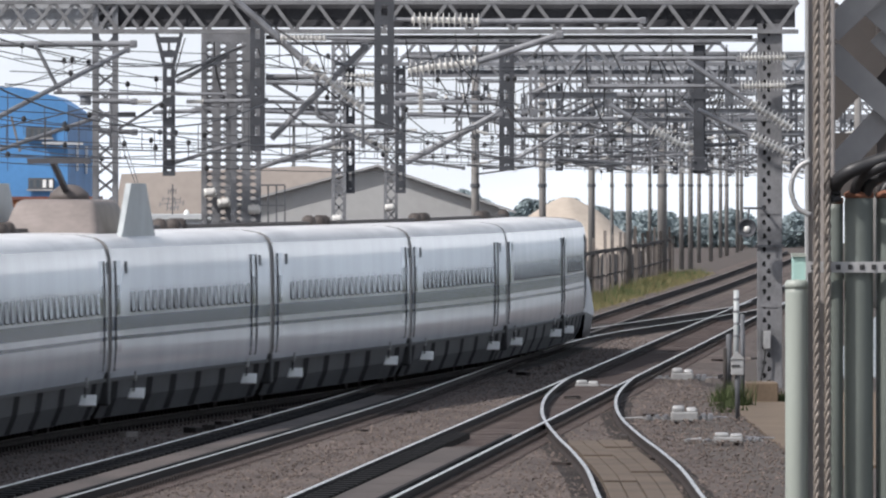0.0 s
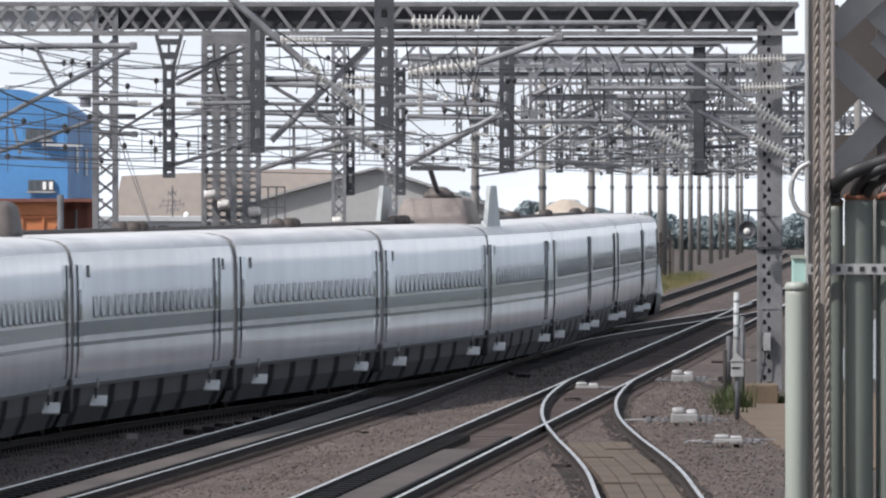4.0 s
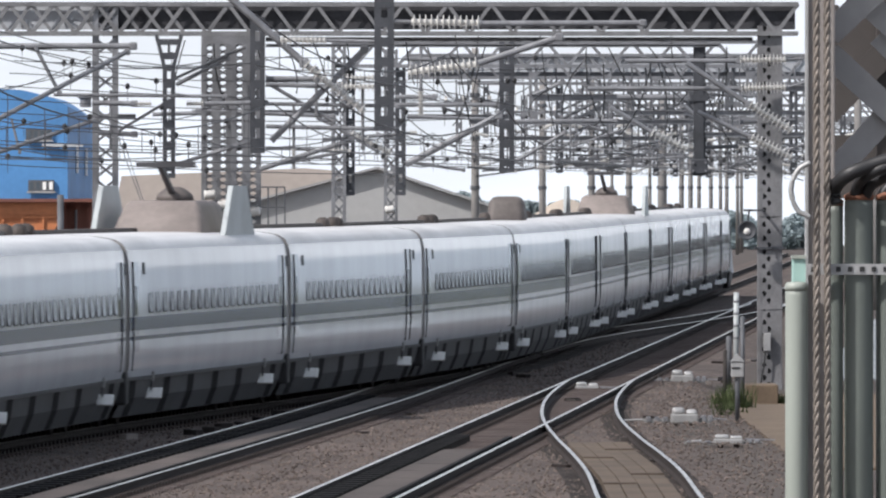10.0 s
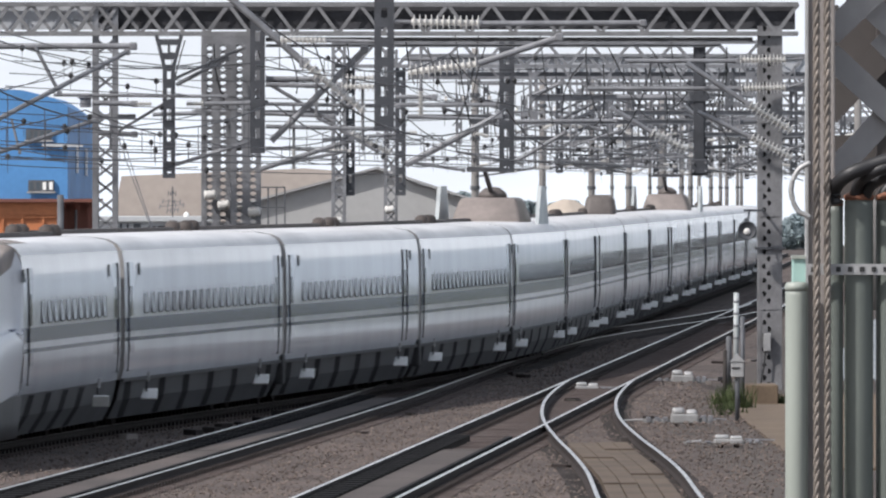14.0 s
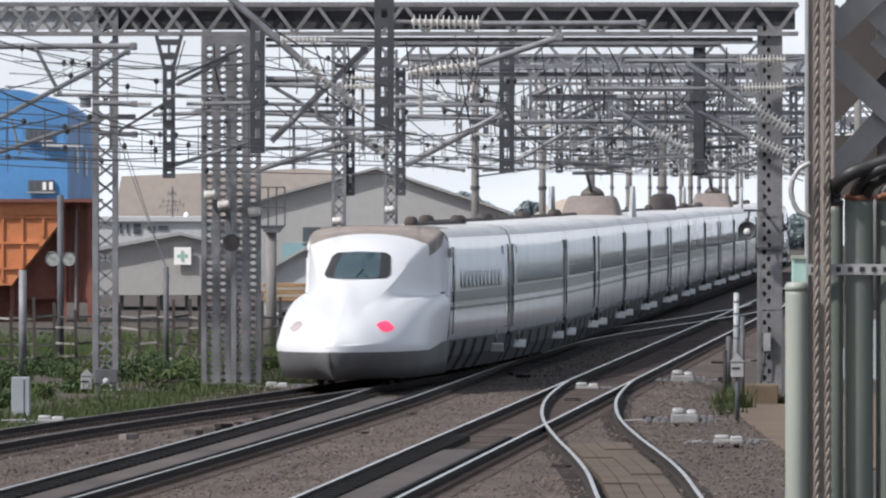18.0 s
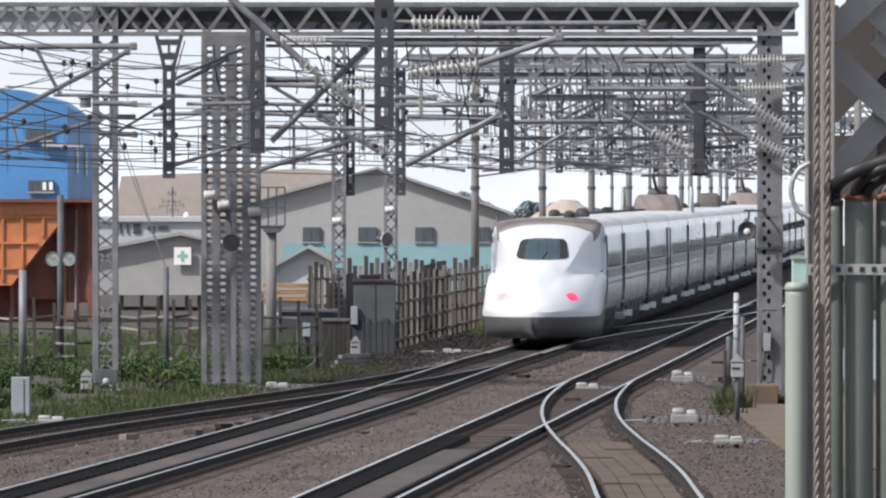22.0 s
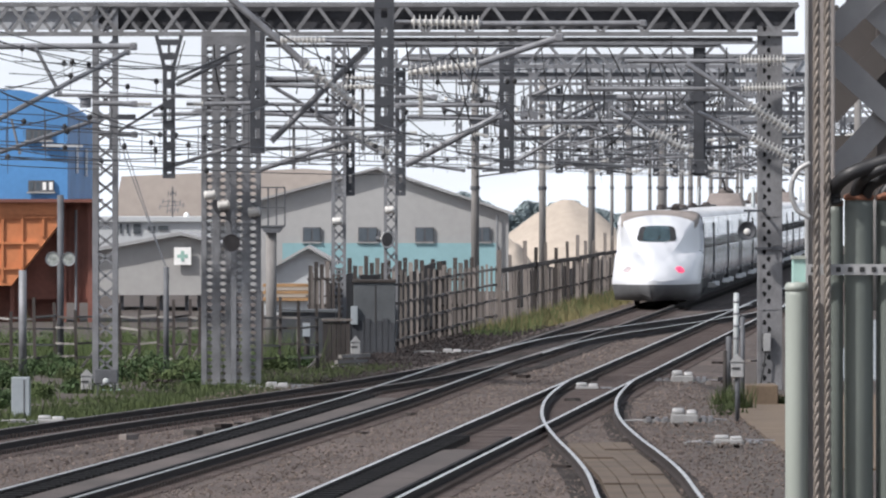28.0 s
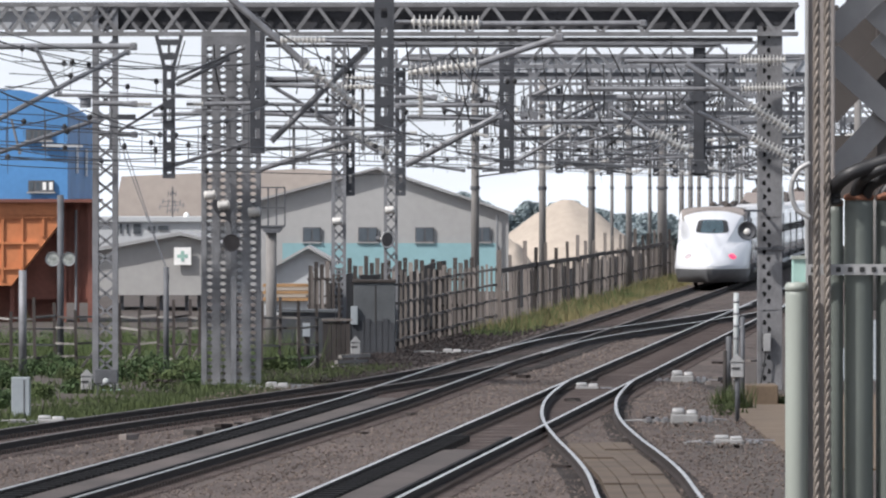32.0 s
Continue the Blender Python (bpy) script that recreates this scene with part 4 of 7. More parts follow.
def truss_beam(x0, x1, y, z0, z1, label, depth=0.6, pitch=0.5, split=True, material=M_GALV, slope=0.0, w=0.085, crossed=0.0):
    """A box girder of four chords with zigzag braces."""
    bm_thing = thing("portal_beam", x0, y, z0, label, "portal beam", "portal beams")
    span, h = x1 - x0, z1 - z0
    for yy in (0, depth):
        for zz in (0, h):
            part("chord", bar((0, yy, zz), (span, yy + slope, zz), 0.09, 0.10), material, bm_thing)
    n = max(2, int(span / pitch))
    for yy in (0, depth):
        join = bmesh.new()
        for i in range(n):
            xa, xb = span * i / n, span * (i + 1) / n
            za, zb = (0, h) if i % 2 else (h, 0)
            if split and yy == 0:
                part("brace", bar((xa, yy - 0.02, za), (xb, yy - 0.02, zb), 0.02, w), material, bm_thing)
                if xb < crossed:
                    part("brace", bar((xa, yy + 0.01, zb), (xb, yy + 0.01, za), 0.02, w), material, bm_thing)
            else:
                add_bar(join, (xa, yy, za), (xb, yy, zb), 0.02, w)
        if len(join.verts):
            part("back_braces", join, material, bm_thing)
        else:
            join.free()
    top = bmesh.new()
    for i in range(n):
        xa, xb = span * i / n, span * (i + 1) / n
        a, b = (0, depth) if i % 2 else (depth, 0)
        add_bar(top, (xa, a, h), (xb, b, h), 0.05, 0.02)
        add_bar(top, (xa, a, 0), (xb, b, 0), 0.05, 0.02)
    part("plan_bracing", top, material, bm_thing)
    return bm_thing


def drop_post(x, y, z0, z1, w, label, material=M_POST, flare=0.0):
    """Two channels tied by battens, hung from a beam."""
    dp = thing("drop_post", x, y, z0, label, "drop post", "drop posts")
    h = z1 - z0
    for s in (-1, 1):
        bm = bmesh.new()
        add_bar(bm, (s * w * 0.33, 0, 0), (s * w * 0.33, 0, h - (0.8 if flare else 0)), w * 0.34, 0.16)
        if flare:
            add_bar(bm, (s * w * 0.33, 0, h - 0.8), (s * (w * 0.33 + flare), 0, h), w * 0.30, 0.14)
        part("channel", bm, material, dp)
    if flare:
        for k, (za, zb) in enumerate(((0.10, 0.24), (0.42, 0.58), (0.70, 0.86))):
            half = w * 0.33 + flare * (1 - (za + zb) / 1.6)
            part("fork_plate", box(-half, half, -0.06, 0.06, h - zb, h - za), material, dp)
        part("fork_web", box(-0.03, 0.03, -0.05, 0.05, h - 0.44, h - 0.22), material, dp)
    n = max(2, int((h - (0.9 if flare else 0)) / 0.45))
    for i in range(n):
        z = (h - (0.9 if flare else 0)) * (i + 0.5) / n
        part("batten", box(-w * 0.32, w * 0.32, -0.09, 0.09, z - 0.11, z + 0.11), material, dp)
    part("foot_bracket", box(-w * 0.5, w * 0.5, -0.1, 0.1, -0.02, 0.10), material, dp)
    return dp


def add_insulator(bm, a, b, r=0.085, discs=9, core=0.045):
    a, b = Vector(a), Vector(b)
    length = (b - a).length
    rows = [(0, core)]
    for i in range(discs):
        c = length * (i + 0.5) / discs
        t = length / discs
        rows += [(c - t * 0.20, core), (c - t * 0.10, r), (c - t * 0.02, r), (c + t * 0.14, core)]
    rows.append((length, core))
    add_lathe(bm, a, b - a, rows, 12)


def insulator(a, b, parent, r=0.085, discs=9, core=0.045, material=M_INSUL):
    bm = bmesh.new()
    add_insulator(bm, a, b, r, discs, core)
    return part("insulator", bm, material, parent, "ribbed grey porcelain insulator")


def arm(label, rods=(), insulators=(), clamps=True, material=M_GALV):
    """One bracket arm: rods of (a, b, diameter), insulators of (a, b, radius, discs)."""
    first = Vector((rods or insulators)[0][0])
    th = thing("bracket_arm", first.x, first.y, first.z, label, "bracket arm", "bracket arms")
    for a, b, d in rods:
        part("rod", bar(Vector(a) - first, Vector(b) - first, d, d, 10), material, th)
        if clamps:
            k = Vector(b) - first
            part("clamp", box(k.x - d * 0.65, k.x + d * 0.65, k.y - d * 0.6, k.y + d * 0.6, k.z - d * 0.65, k.z + d * 0.65, d * 0.25), material, th)
    for a, b, r, n in insulators:
        insulator(Vector(a) - first, Vector(b) - first, th, r * 1.05, n, r * 0.42)
    return th


def concrete_pole(x, y, z1, r, label="round weathered concrete pole beside the track", z0=-0.3):
    p = thing("overhead_pole", x, y, z0, label, "pole", "concrete poles")
    part("shaft", bar((0, 0, 0), (0, 0, z1 - z0), 2 * r, 2 * r, 14, 2 * r * 0.82), M_POLE, p, smooth=True)
    for k, z in enumerate((4.4, 6.1, 7.6)):
        if z < z1:
            part("band", lathe((0, 0, z - z0), (0, 0, 1), [(0, r * 1.02), (0.01, r * 1.12), (0.13, r * 1.12), (0.14, r * 1.02)], 14), M_GALV_DARK, p)
    return p


def cantilever(px, py, track, high=6.0, sgn=1):
    """A hinged arm from a support at px to over the track: strut, stay, registration pipe, two insulators."""
    c = thing("cantilever", px, py, 5.2, "hinged catenary arm of zinc tube with ribbed insulators", "cantilever", "cantilevers")
    dx = track - px
    k = 1 if dx > 0 else -1
    insulator((0, 0, 0.0), (k * 0.45, 0, 0.08), c, 0.07, 7)
    insulator((0, 0, 1.15), (k * 0.45, 0, 1.05), c, 0.07, 7)
    part("strut", bar((k * 0.45, 0, 0.08), (dx, 0, 0.95), 0.06, 0.06, 8), M_GALV, c)
    part("stay", bar((k * 0.45, 0, 1.05), (dx, 0, 0.95), 0.045, 0.045, 8), M_GALV, c)
    part("registration_pipe", bar((k * 0.9, 0, 0.25), (dx + k * 0.5, 0, 0.12), 0.045, 0.045, 8), M_GALV, c)
    part("steady_arm", bar((dx + k * 0.5, 0, 0.12), (dx - k * 0.3, 0, -0.17), 0.03, 0.03, 6), M_GALV_LIGHT, c)
    part("dropper_tie", bar((dx * 0.7, 0, 0.66), (dx * 0.72, 0, 0.16), 0.03, 0.03, 6), M_GALV, c)
    return c


def riveted_mast(x, y, z0, z1, w):
    """Plated steel mast whose lacing gaps are painted as two staggered rows of black ovals."""
    m = thing("steel_mast", x, y, z0, "square plated steel mast beside the siding, its small openings painted as black ovals", "mast")
    h, half = z1 - z0, w / 2
    for s in (-1, 1):
        part("flange", box(s * half - 0.012, s * half + 0.012, -0.26, 0.26, 0, h), M_MAST, m)
    part("back_plate", box(-half, half, 0.22, 0.235, 0, h), M_MAST, m)
    part("face_plate", box(-half, half, -0.262, -0.245, 0, h), M_MAST, m, "grey face plate")
    part("edge_angle", box(half - 0.10, half + 0.004, -0.274, -0.262, 0, h), M_MAST, m)
    part("edge_angle", box(-half - 0.004, -half + 0.07, -0.274, -0.262, 0, h), M_MAST, m)
    n = int(h / 0.165)
    # no real holes: raised black ovals imitate the dark inside the mast
    for i in range(n):
        cx, cz = (-0.135 if i % 2 else -0.025), 0.12 + 0.165 * i
        bm = bmesh.new()
        ring = [(cx + 0.044 * math.cos(g) + 0.016 * math.sin(2 * g + i), cz + 0.07 * math.sin(g)) for g in (radians(36 * k) for k in range(10))]
        front, back = [bm.verts.new((p, -0.266, q)) for p, q in ring], [bm.verts.new((p, -0.25, q)) for p, q in ring]
        bm.faces.new(front)
        for k in range(10):
            bm.faces.new((front[k], back[k], back[(k + 1) % 10], front[(k + 1) % 10]))
        part("opening", bm, M_FLAT_BLACK, m)
    for z in (1.9, 4.1, 6.3):
        part("splice", box(-half - 0.006, half + 0.006, -0.282, -0.274, z, z + 0.10), M_MAST, m)


# nearest portal
P1 = 287.0
lattice_column(-7.977, P1, -0.3, 8.85, 0.588, "tall grey lattice mast carrying the portal beam, weeds at its foot", leg=0.13, lace=0.05, pitch=0.4)
riveted_mast(7.725, P1, -0.3, 8.30, 0.56)
lattice_column(-5.433, 291.0, -0.3, 8.15, 0.691, "tall grey lattice mast, one of a pair", leg=0.115, mid=0.18, pitch=0.165, lace=0.045, depth=0.5)
lattice_column(-4.699, 290.0, -0.3, 8.15, 0.702, "tall grey lattice mast, one of a pair", leg=0.115, mid=0.18, pitch=0.165, lace=0.045, depth=0.5)
truss_beam(-11.278, 8.392, P1 - 0.35, 8.118, 8.813, "grey steel truss beam spanning all the tracks", depth=0.55, pitch=0.508, w=0.08, material=M_BEAM, crossed=5.612)
_b = thing("beam_walkway", 0, P1 + 0.35, 8.171, "dark steel walkway plate along the portal beam", "walkway")
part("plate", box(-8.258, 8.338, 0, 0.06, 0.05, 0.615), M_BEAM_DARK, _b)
part("pale_plate", box(-11.278, -8.271, 0, 0.06, 0.05, 0.615), M_SHEET, _b, "pale zinc plate")
part("mast_head", box(-5.706, -4.396, 1.6, 1.7, -0.28, 0.0), M_GALV, _b)

drop_post(-6.458, 286.0, 4.723, 8.079, 0.293, "steel drop post with a forked head under the beam", M_POST, 0.2)
drop_post(-4.368, 286.0, 5.309, 8.505, 0.346, "dark steel drop post under the beam")
drop_post(-1.375, 284.0, 5.819, 9.032, 0.463, "broad dark steel drop post before the beam")
drop_post(-1.229, 352.2, 4.269, 8.02, 0.295, "narrow steel drop post")
drop_post(1.578, 300.0, 4.874, 8.115, 0.377, "latticed dark steel drop post")
_clamped = drop_post(6.193, 293.1, 4.783, 7.921, 0.29, "dark steel drop post with a bolted clamp at its foot")
part("face_plate", box(-0.10, 0.10, -0.11, -0.10, 0.35, 3.12), M_POST, _clamped)
part("head_plate", box(-0.215, 0.215, -0.13, -0.11, 1.78, 1.94), M_POST, _clamped)
part("foot_clamp", box(-0.21, 0.21, -0.16, 0.12, 0.02, 0.38, 0.03), M_POST, _clamped)
for _dx in (-0.15, 0.15):
    for _dz in (0.1, 0.3):
        part("bolt", bar((_dx, -0.21, _dz), (_dx, -0.15, _dz), 0.06, 0.06, 6), M_GALV, _clamped)
drop_post(-2.688, 352.2, 4.269, 8.02, 0.262, "narrow steel drop post by a lattice mast")

# arms about the nearest portal
A = "grey tubular bracket arm with a ribbed insulator"
arm(A, [((-5.162, 285.00, 9.088), (-3.264, 285.00, 7.403), 0.17)], [((-3.264, 285.00, 7.403), (-1.844, 285.00, 6.261), 0.16, 11)])
arm(A, [((0.873, 284.00, 8.318), (4.681, 284.00, 8.331), 0.13), ((-0.740, 284.00, 8.358), (-1.190, 284.00, 8.371), 0.09)], [((-0.740, 284.00, 8.358), (0.899, 284.00, 8.331), 0.17, 12)])
arm(A, [((0.807, 284.00, 7.379), (2.724, 284.00, 8.001), 0.15)], [((-0.820, 284.00, 7.181), (0.846, 284.00, 7.379), 0.17, 12)])
arm("long slanting zinc tube between masts", [((-10.481, 280.00, 5.944), (-7.392, 284.00, 7.657), 0.12), ((-9.547, 284.00, 7.789), (-8.978, 284.00, 6.692), 0.09)])
arm("horizontal steel pipe on a lattice mast", [((-10.669, 285.00, 7.801), (-7.272, 285.00, 7.801), 0.14), ((-9.143, 285.00, 6.660), (-5.095, 285.00, 6.620), 0.08)])
arm("slanting zinc tube on a mast", [((-10.594, 283.00, 5.221), (-8.214, 285.00, 6.049), 0.10), ((-10.102, 284.00, 6.097), (-9.904, 284.00, 5.303), 0.06)])
arm(A, [((-2.766, 284.20, 7.924), (-1.482, 284.20, 7.897), 0.09)], [((-3.811, 284.20, 7.937), (-2.726, 284.20, 7.924), 0.13, 11)])
arm(A, [((-4.240, 290.00, 7.076), (-3.024, 290.00, 7.076), 0.13), ((-4.132, 290.00, 6.941), (-2.619, 290.00, 6.050), 0.09)], [((-2.322, 290.00, 7.103), (-1.620, 290.00, 7.103), 0.10, 7)])
arm("steel V brace with clamps", [((-4.076, 288.00, 5.583), (-1.864, 288.00, 7.755), 0.15)])
arm("pair of pale slanting zinc rods", [((-6.383, 288.00, 7.058), (-4.720, 288.00, 7.809), 0.07), ((-6.329, 288.00, 6.924), (-5.122, 288.00, 7.541), 0.10), ((-7.697, 288.00, 5.824), (-6.490, 288.00, 6.548), 0.07)])
arm("low zinc registration tubes", [((-6.490, 288.00, 4.979), (-4.546, 288.00, 5.583), 0.09), ((-4.345, 288.00, 4.912), (-2.172, 288.00, 5.610), 0.12), ((-3.808, 288.00, 5.046), (-2.306, 288.00, 5.341), 0.08)])
arm(A, [((4.276, 286.10, 7.467), (6.980, 286.10, 7.467), 0.11), ((8.099, 286.10, 7.494), (8.539, 286.10, 7.534), 0.05)], [((6.980, 286.10, 7.480), (8.099, 286.10, 7.494), 0.13, 13)])
arm(A, [((3.408, 285.90, 6.813), (7.028, 285.90, 6.813), 0.10), ((8.093, 285.90, 6.839), (8.533, 285.90, 6.959), 0.04)], [((7.002, 285.90, 6.813), (8.093, 285.90, 6.839), 0.13, 13)])
arm(A, [((5.729, 285.50, 7.408), (7.191, 285.50, 6.437), 0.13)], [((7.191, 285.50, 6.437), (8.215, 285.50, 5.813), 0.155, 11)])
arm(A, [((5.989, 285.20, 6.263), (7.224, 285.20, 5.665), 0.11)], [((7.224, 285.20, 5.665), (8.206, 285.20, 5.174), 0.14, 11)])
arm(A, [((4.548, 330.00, 6.664), (5.700, 330.00, 5.973), 0.12)], [((5.654, 330.00, 6.003), (6.668, 330.00, 5.496), 0.17, 9)])
arm(A, [((-3.337, 320.00, 6.330), (-2.414, 320.00, 5.913), 0.10)], [((-2.443, 320.00, 5.928), (-1.371, 320.00, 5.376), 0.15, 9)])
arm("long zinc tube under the beams", [((-0.922, 300.00, 5.042), (1.397, 300.00, 6.271), 0.16), ((-1.212, 310.00, 6.792), (-0.231, 310.00, 6.792), 0.12), ((-1.212, 310.00, 6.590), (1.443, 310.00, 6.590), 0.10)])
arm("dark steel cross pipes below beams", [((2.259, 315.00, 6.829), (6.248, 315.00, 6.815), 0.15), ((2.288, 315.00, 6.859), (3.051, 315.00, 7.181), 0.10), ((6.248, 315.00, 6.624), (6.629, 315.00, 6.272), 0.10)])
arm("zinc pull-off rods over the track", [((1.803, 320.00, 5.108), (3.218, 320.00, 5.928), 0.10), ((1.430, 320.00, 6.226), (4.559, 320.00, 6.241), 0.10), ((-0.954, 320.00, 6.360), (1.579, 320.00, 6.270), 0.08)])
arm("slender steel tubes between masts", [((-7.179, 300.00, 6.285), (-5.922, 300.00, 6.327), 0.10), ((-6.132, 300.00, 6.383), (-2.710, 300.00, 6.243), 0.10), ((-8.358, 290.00, 5.793), (-7.372, 290.00, 5.752), 0.12)])

# portals further down the line
def far_portal(y, z0=8.06, h=0.72, right=True, arms=True, split=False, pole=True, left_off=4.7, r=0.165):
    xl, xr = line_x(y) - left_off, main_x(y) + 4.2
    if pole:
        concrete_pole(xl, y, z0 + h + 0.5, r)
    if right:
        concrete_pole(xr, y, z0 + h + 0.3, r)
    truss_beam(xl - 0.6, xr + 0.6, y, z0, z0 + h, "grey steel truss beam of a portal further along the line", depth=0.5, pitch=0.62, split=split)
    for track, side in ((line_x(y), 1), (main_x(y), -1)):
        dx = track - side * 2.0
        drop_post(dx, y + 0.25, 5.0, z0, 0.26, "steel drop post under a portal beam")
        if arms:
            cantilever(dx, y + 0.25, track)
    if arms:
        cantilever(xl, y - 0.1, line_x(y) - 0.8)
        cantilever(xr, y - 0.1, main_x(y) + 0.6)
        cantilever((line_x(y) + main_x(y)) / 2, y + 0.3, line_x(y) + 0.2)
        bm = thing("pole_crossarm", xl, y, 7.4, "steel crossarm with small insulators on a pole", "crossarm", "crossarms")
        part("bar", bar((-1.1, 0, 0), (1.2, 0, 0), 0.09), M_GALV, bm)
        for k in (-1.0, -0.4, 0.5, 1.1):
            part("pin_insulator", lathe((k, 0, 0.04), (0, 0, 1), [(0, 0.03), (0.05, 0.07), (0.1, 0.04), (0.14, 0.07), (0.2, 0.03)], 8), M_INSUL, bm)


lattice_column(-3.016, 352.0, -0.3, 8.7, 0.410, "slim lattice mast behind the timber fence", pitch=0.36, leg=0.09)
lattice_column(-1.593, 372.0, -0.3, 8.7, 0.416, "slim lattice mast with a loudspeaker and wires", pitch=0.4, leg=0.09)
truss_beam(-3.179, 9.8, 352.0, 8.0, 8.7, "grey truss beam over the tracks", depth=0.5, pitch=0.6, split=False)
for _y, _px, _r0, _arms in ((418.0, 841, 0.150, True), (472.0, 960, 0.150, True), (534.0, 1047, 0.165, True), (566.0, 1113, 0.160, True), (634.0, 1172, 0.27, True),
                           (690.0, 1206, 0.15, True), (745.0, 1237, 0.13, True), (800.0, 1275, 0.13, False), (860.0, 1305, 0.13, False)):
    far_portal(_y, z0=7.6 if _y == 566.0 else 8.06, arms=_arms, left_off=line_x(_y) - (_px - 784) * _y / 21478.0, r=_r0)
concrete_pole(8.353, 600.0, 6.0, 0.09)

# more poles down the line
for px, y, r in ((1083, 560, 0.06), (1222, 690, 0.15), (1258, 760, 0.14), (1286, 820, 0.14), (1312, 880, 0.14), (1150, 640, 0.1)):
    concrete_pole((px - 784) * y / 21478.0, float(y), 9.0, r)

# heavy channels and cross beams beyond the nearest portal
def channel_beam(px0, px1, py, thick, y, label="grey steel channel beam across the tracks", material=M_GALV):
    k = y / 21478.0
    b = thing("cross_channel", (px0 - 784) * k, y, 4.49 - (py - 331.5) * k, label, "beam", "cross beams")
    w, t = (px1 - px0) * k, thick * k
    part("web", box(0, w, 0, 0.02, -t / 2, t / 2), material, b)
    part("flange", box(0, w, -0.09, 0, t / 2 - 0.02, t / 2), material, b)
    part("flange", box(0, w, -0.09, 0, -t / 2, -t / 2 + 0.02), material, b)


channel_beam(470, 1272, 81, 6, 293.0)
channel_beam(470, 1332, 70, 8, 287.5)
channel_beam(1036, 1425, 157, 11, 296.0)
channel_beam(938, 1092, 173, 13, 312.0)
channel_beam(720, 900, 207, 9, 330.0)
channel_beam(830, 1240, 216, 9, 340.0)
channel_beam(1090, 1425, 200, 9, 345.0)
channel_beam(880, 1180, 245, 8, 360.0)
channel_beam(1220, 1425, 238, 8, 352.0)
channel_beam(340, 600, 200, 10, 310.0)
channel_beam(160, 240, 207, 10, 292.0)
channel_beam(690, 900, 186, 8, 340.0)
_b = thing("beam_backing", 0, 411.46, 8.202, "pale sheet backing of a portal beam", "beam")
part("sheet", box(-1.189, 12.296, 0, 0.03, 0, 0.767), M_SHEET, _b)
part("lower_chord", box(-1.189, 12.296, -0.1, 0, -0.06, 0.192), M_GALV_DARK, _b)
truss_beam(-1.186, 12.266, 411.0, 8.193, 8.958, "grey truss beam with a pale backing sheet", depth=0.4, pitch=0.6, split=False, material=M_GALV)

_r = random.Random(21)
PORTALS = ((352.1, 8.0), (411.2, 8.1), (418.2, 8.06), (472.2, 8.06), (534.2, 8.06), (566.2, 7.6), (634.2, 8.06))
for k in range(70):
    y, beam = PORTALS[min(int(abs(_r.gauss(0, 2.4))), 6)]
    y += _r.uniform(-0.15, 0.25)
    px = _r.choice((_r.uniform(700, 1420), _r.uniform(880, 1400)))
    hz = _r.uniform(5.0, 7.6)
    x = (px - 784) * y / 21478.0
    reach = _r.choice((-1, 1)) * _r.uniform(0.6, 2.4)
    rise = _r.uniform(-0.5, 0.9)
    rods = [((x, y, hz), (x + reach, y, hz + rise), _r.uniform(0.05, 0.11)), ((x, y, hz), (x, y, beam), 0.05)]
    if _r.random() < 0.2:
        rods.append(((x + reach * 0.6, y, hz + rise * 0.6), (x + reach * 0.6, y, beam), 0.05))
    if _r.random() < 0.6:
        rods.append(((x, y, hz), (x + reach * 0.9, y, hz + _r.uniform(-0.25, 0.25)), 0.05))
    ins = []
    if _r.random() < 0.45:
        ins.append(((x, y, hz), (x - reach * 0.25, y, hz - rise * 0.25), 0.10, 7))
    arm("catenary bracket of zinc tubes and insulators", rods, ins, material=_r.choice((M_GALV, M_GALV_DARK)))
for k in range(14):
    y, beam = PORTALS[min(int(abs(_r.gauss(0, 2.0))), 5)]
    px = _r.uniform(700, 1420)
    drop_post((px - 784) * y / 21478.0, y, beam - _r.uniform(0.8, 2.4), beam, _r.uniform(0.16, 0.30), "steel hanger below a portal beam", _r.choice((M_GALV, M_GALV_DARK)))

# ---- wires ----
def wire(points, r, name="overhead_wire", label="dark stranded overhead wire", sag=0.0, group="overhead wires", material=M_WIRE, parts=14):
    a, b = Vector(points[0]), Vector(points[-1])
    if len(points) == 2:
        points = [a.lerp(b, i / parts) - Vector((0, 0, sag * 4 * (i / parts) * (1 - i / parts))) for i in range(parts + 1)]
    th = thing(name, points[0][0], points[0][1], points[0][2], label, "wire", group)
    o = Vector(points[0])
    part("strand", tube([Vector(p) - o for p in points], r, 5), material, th)
    return th


def catenary(track_x, y0, y1, step, name, zc=5.0, zm=5.95):
    """Contact wire, sagging messenger and droppers over one track."""
    th = thing("catenary", 0, 0, 0, name, "catenary", "catenaries")
    con, mes, drops = [], [], []
    y, k = y0, 0
    spans = []
    while y < y1:
        spans.append(y)
        y += step
    for j, ya in enumerate(spans):
        za = 0.2 * (1 if j % 2 else -1)
        for i in range(10):
            t = i / 10
            yy = ya + step * t
            off = za * (1 - 2 * t)
            x = track_x(yy) + off
            con.append((x, yy, zc))
            z = zm - 0.62 * 4 * t * (1 - t)
            mes.append((x, yy, z))
            if 0 < i and yy < 520:
                drops.append(((x, yy, zc), (x, yy, z)))
    part("contact_wire", tube(con, 0.012, 5), M_WIRE, th)
    part("messenger_wire", tube(mes, 0.014, 5), M_WIRE, th)
    for a, b in drops:
        part("dropper", bar(a, b, 0.014, 0.014, 4), M_WIRE, th)


catenary(line_x, 176, 880, 54.0, "catenary wires over the curving track")
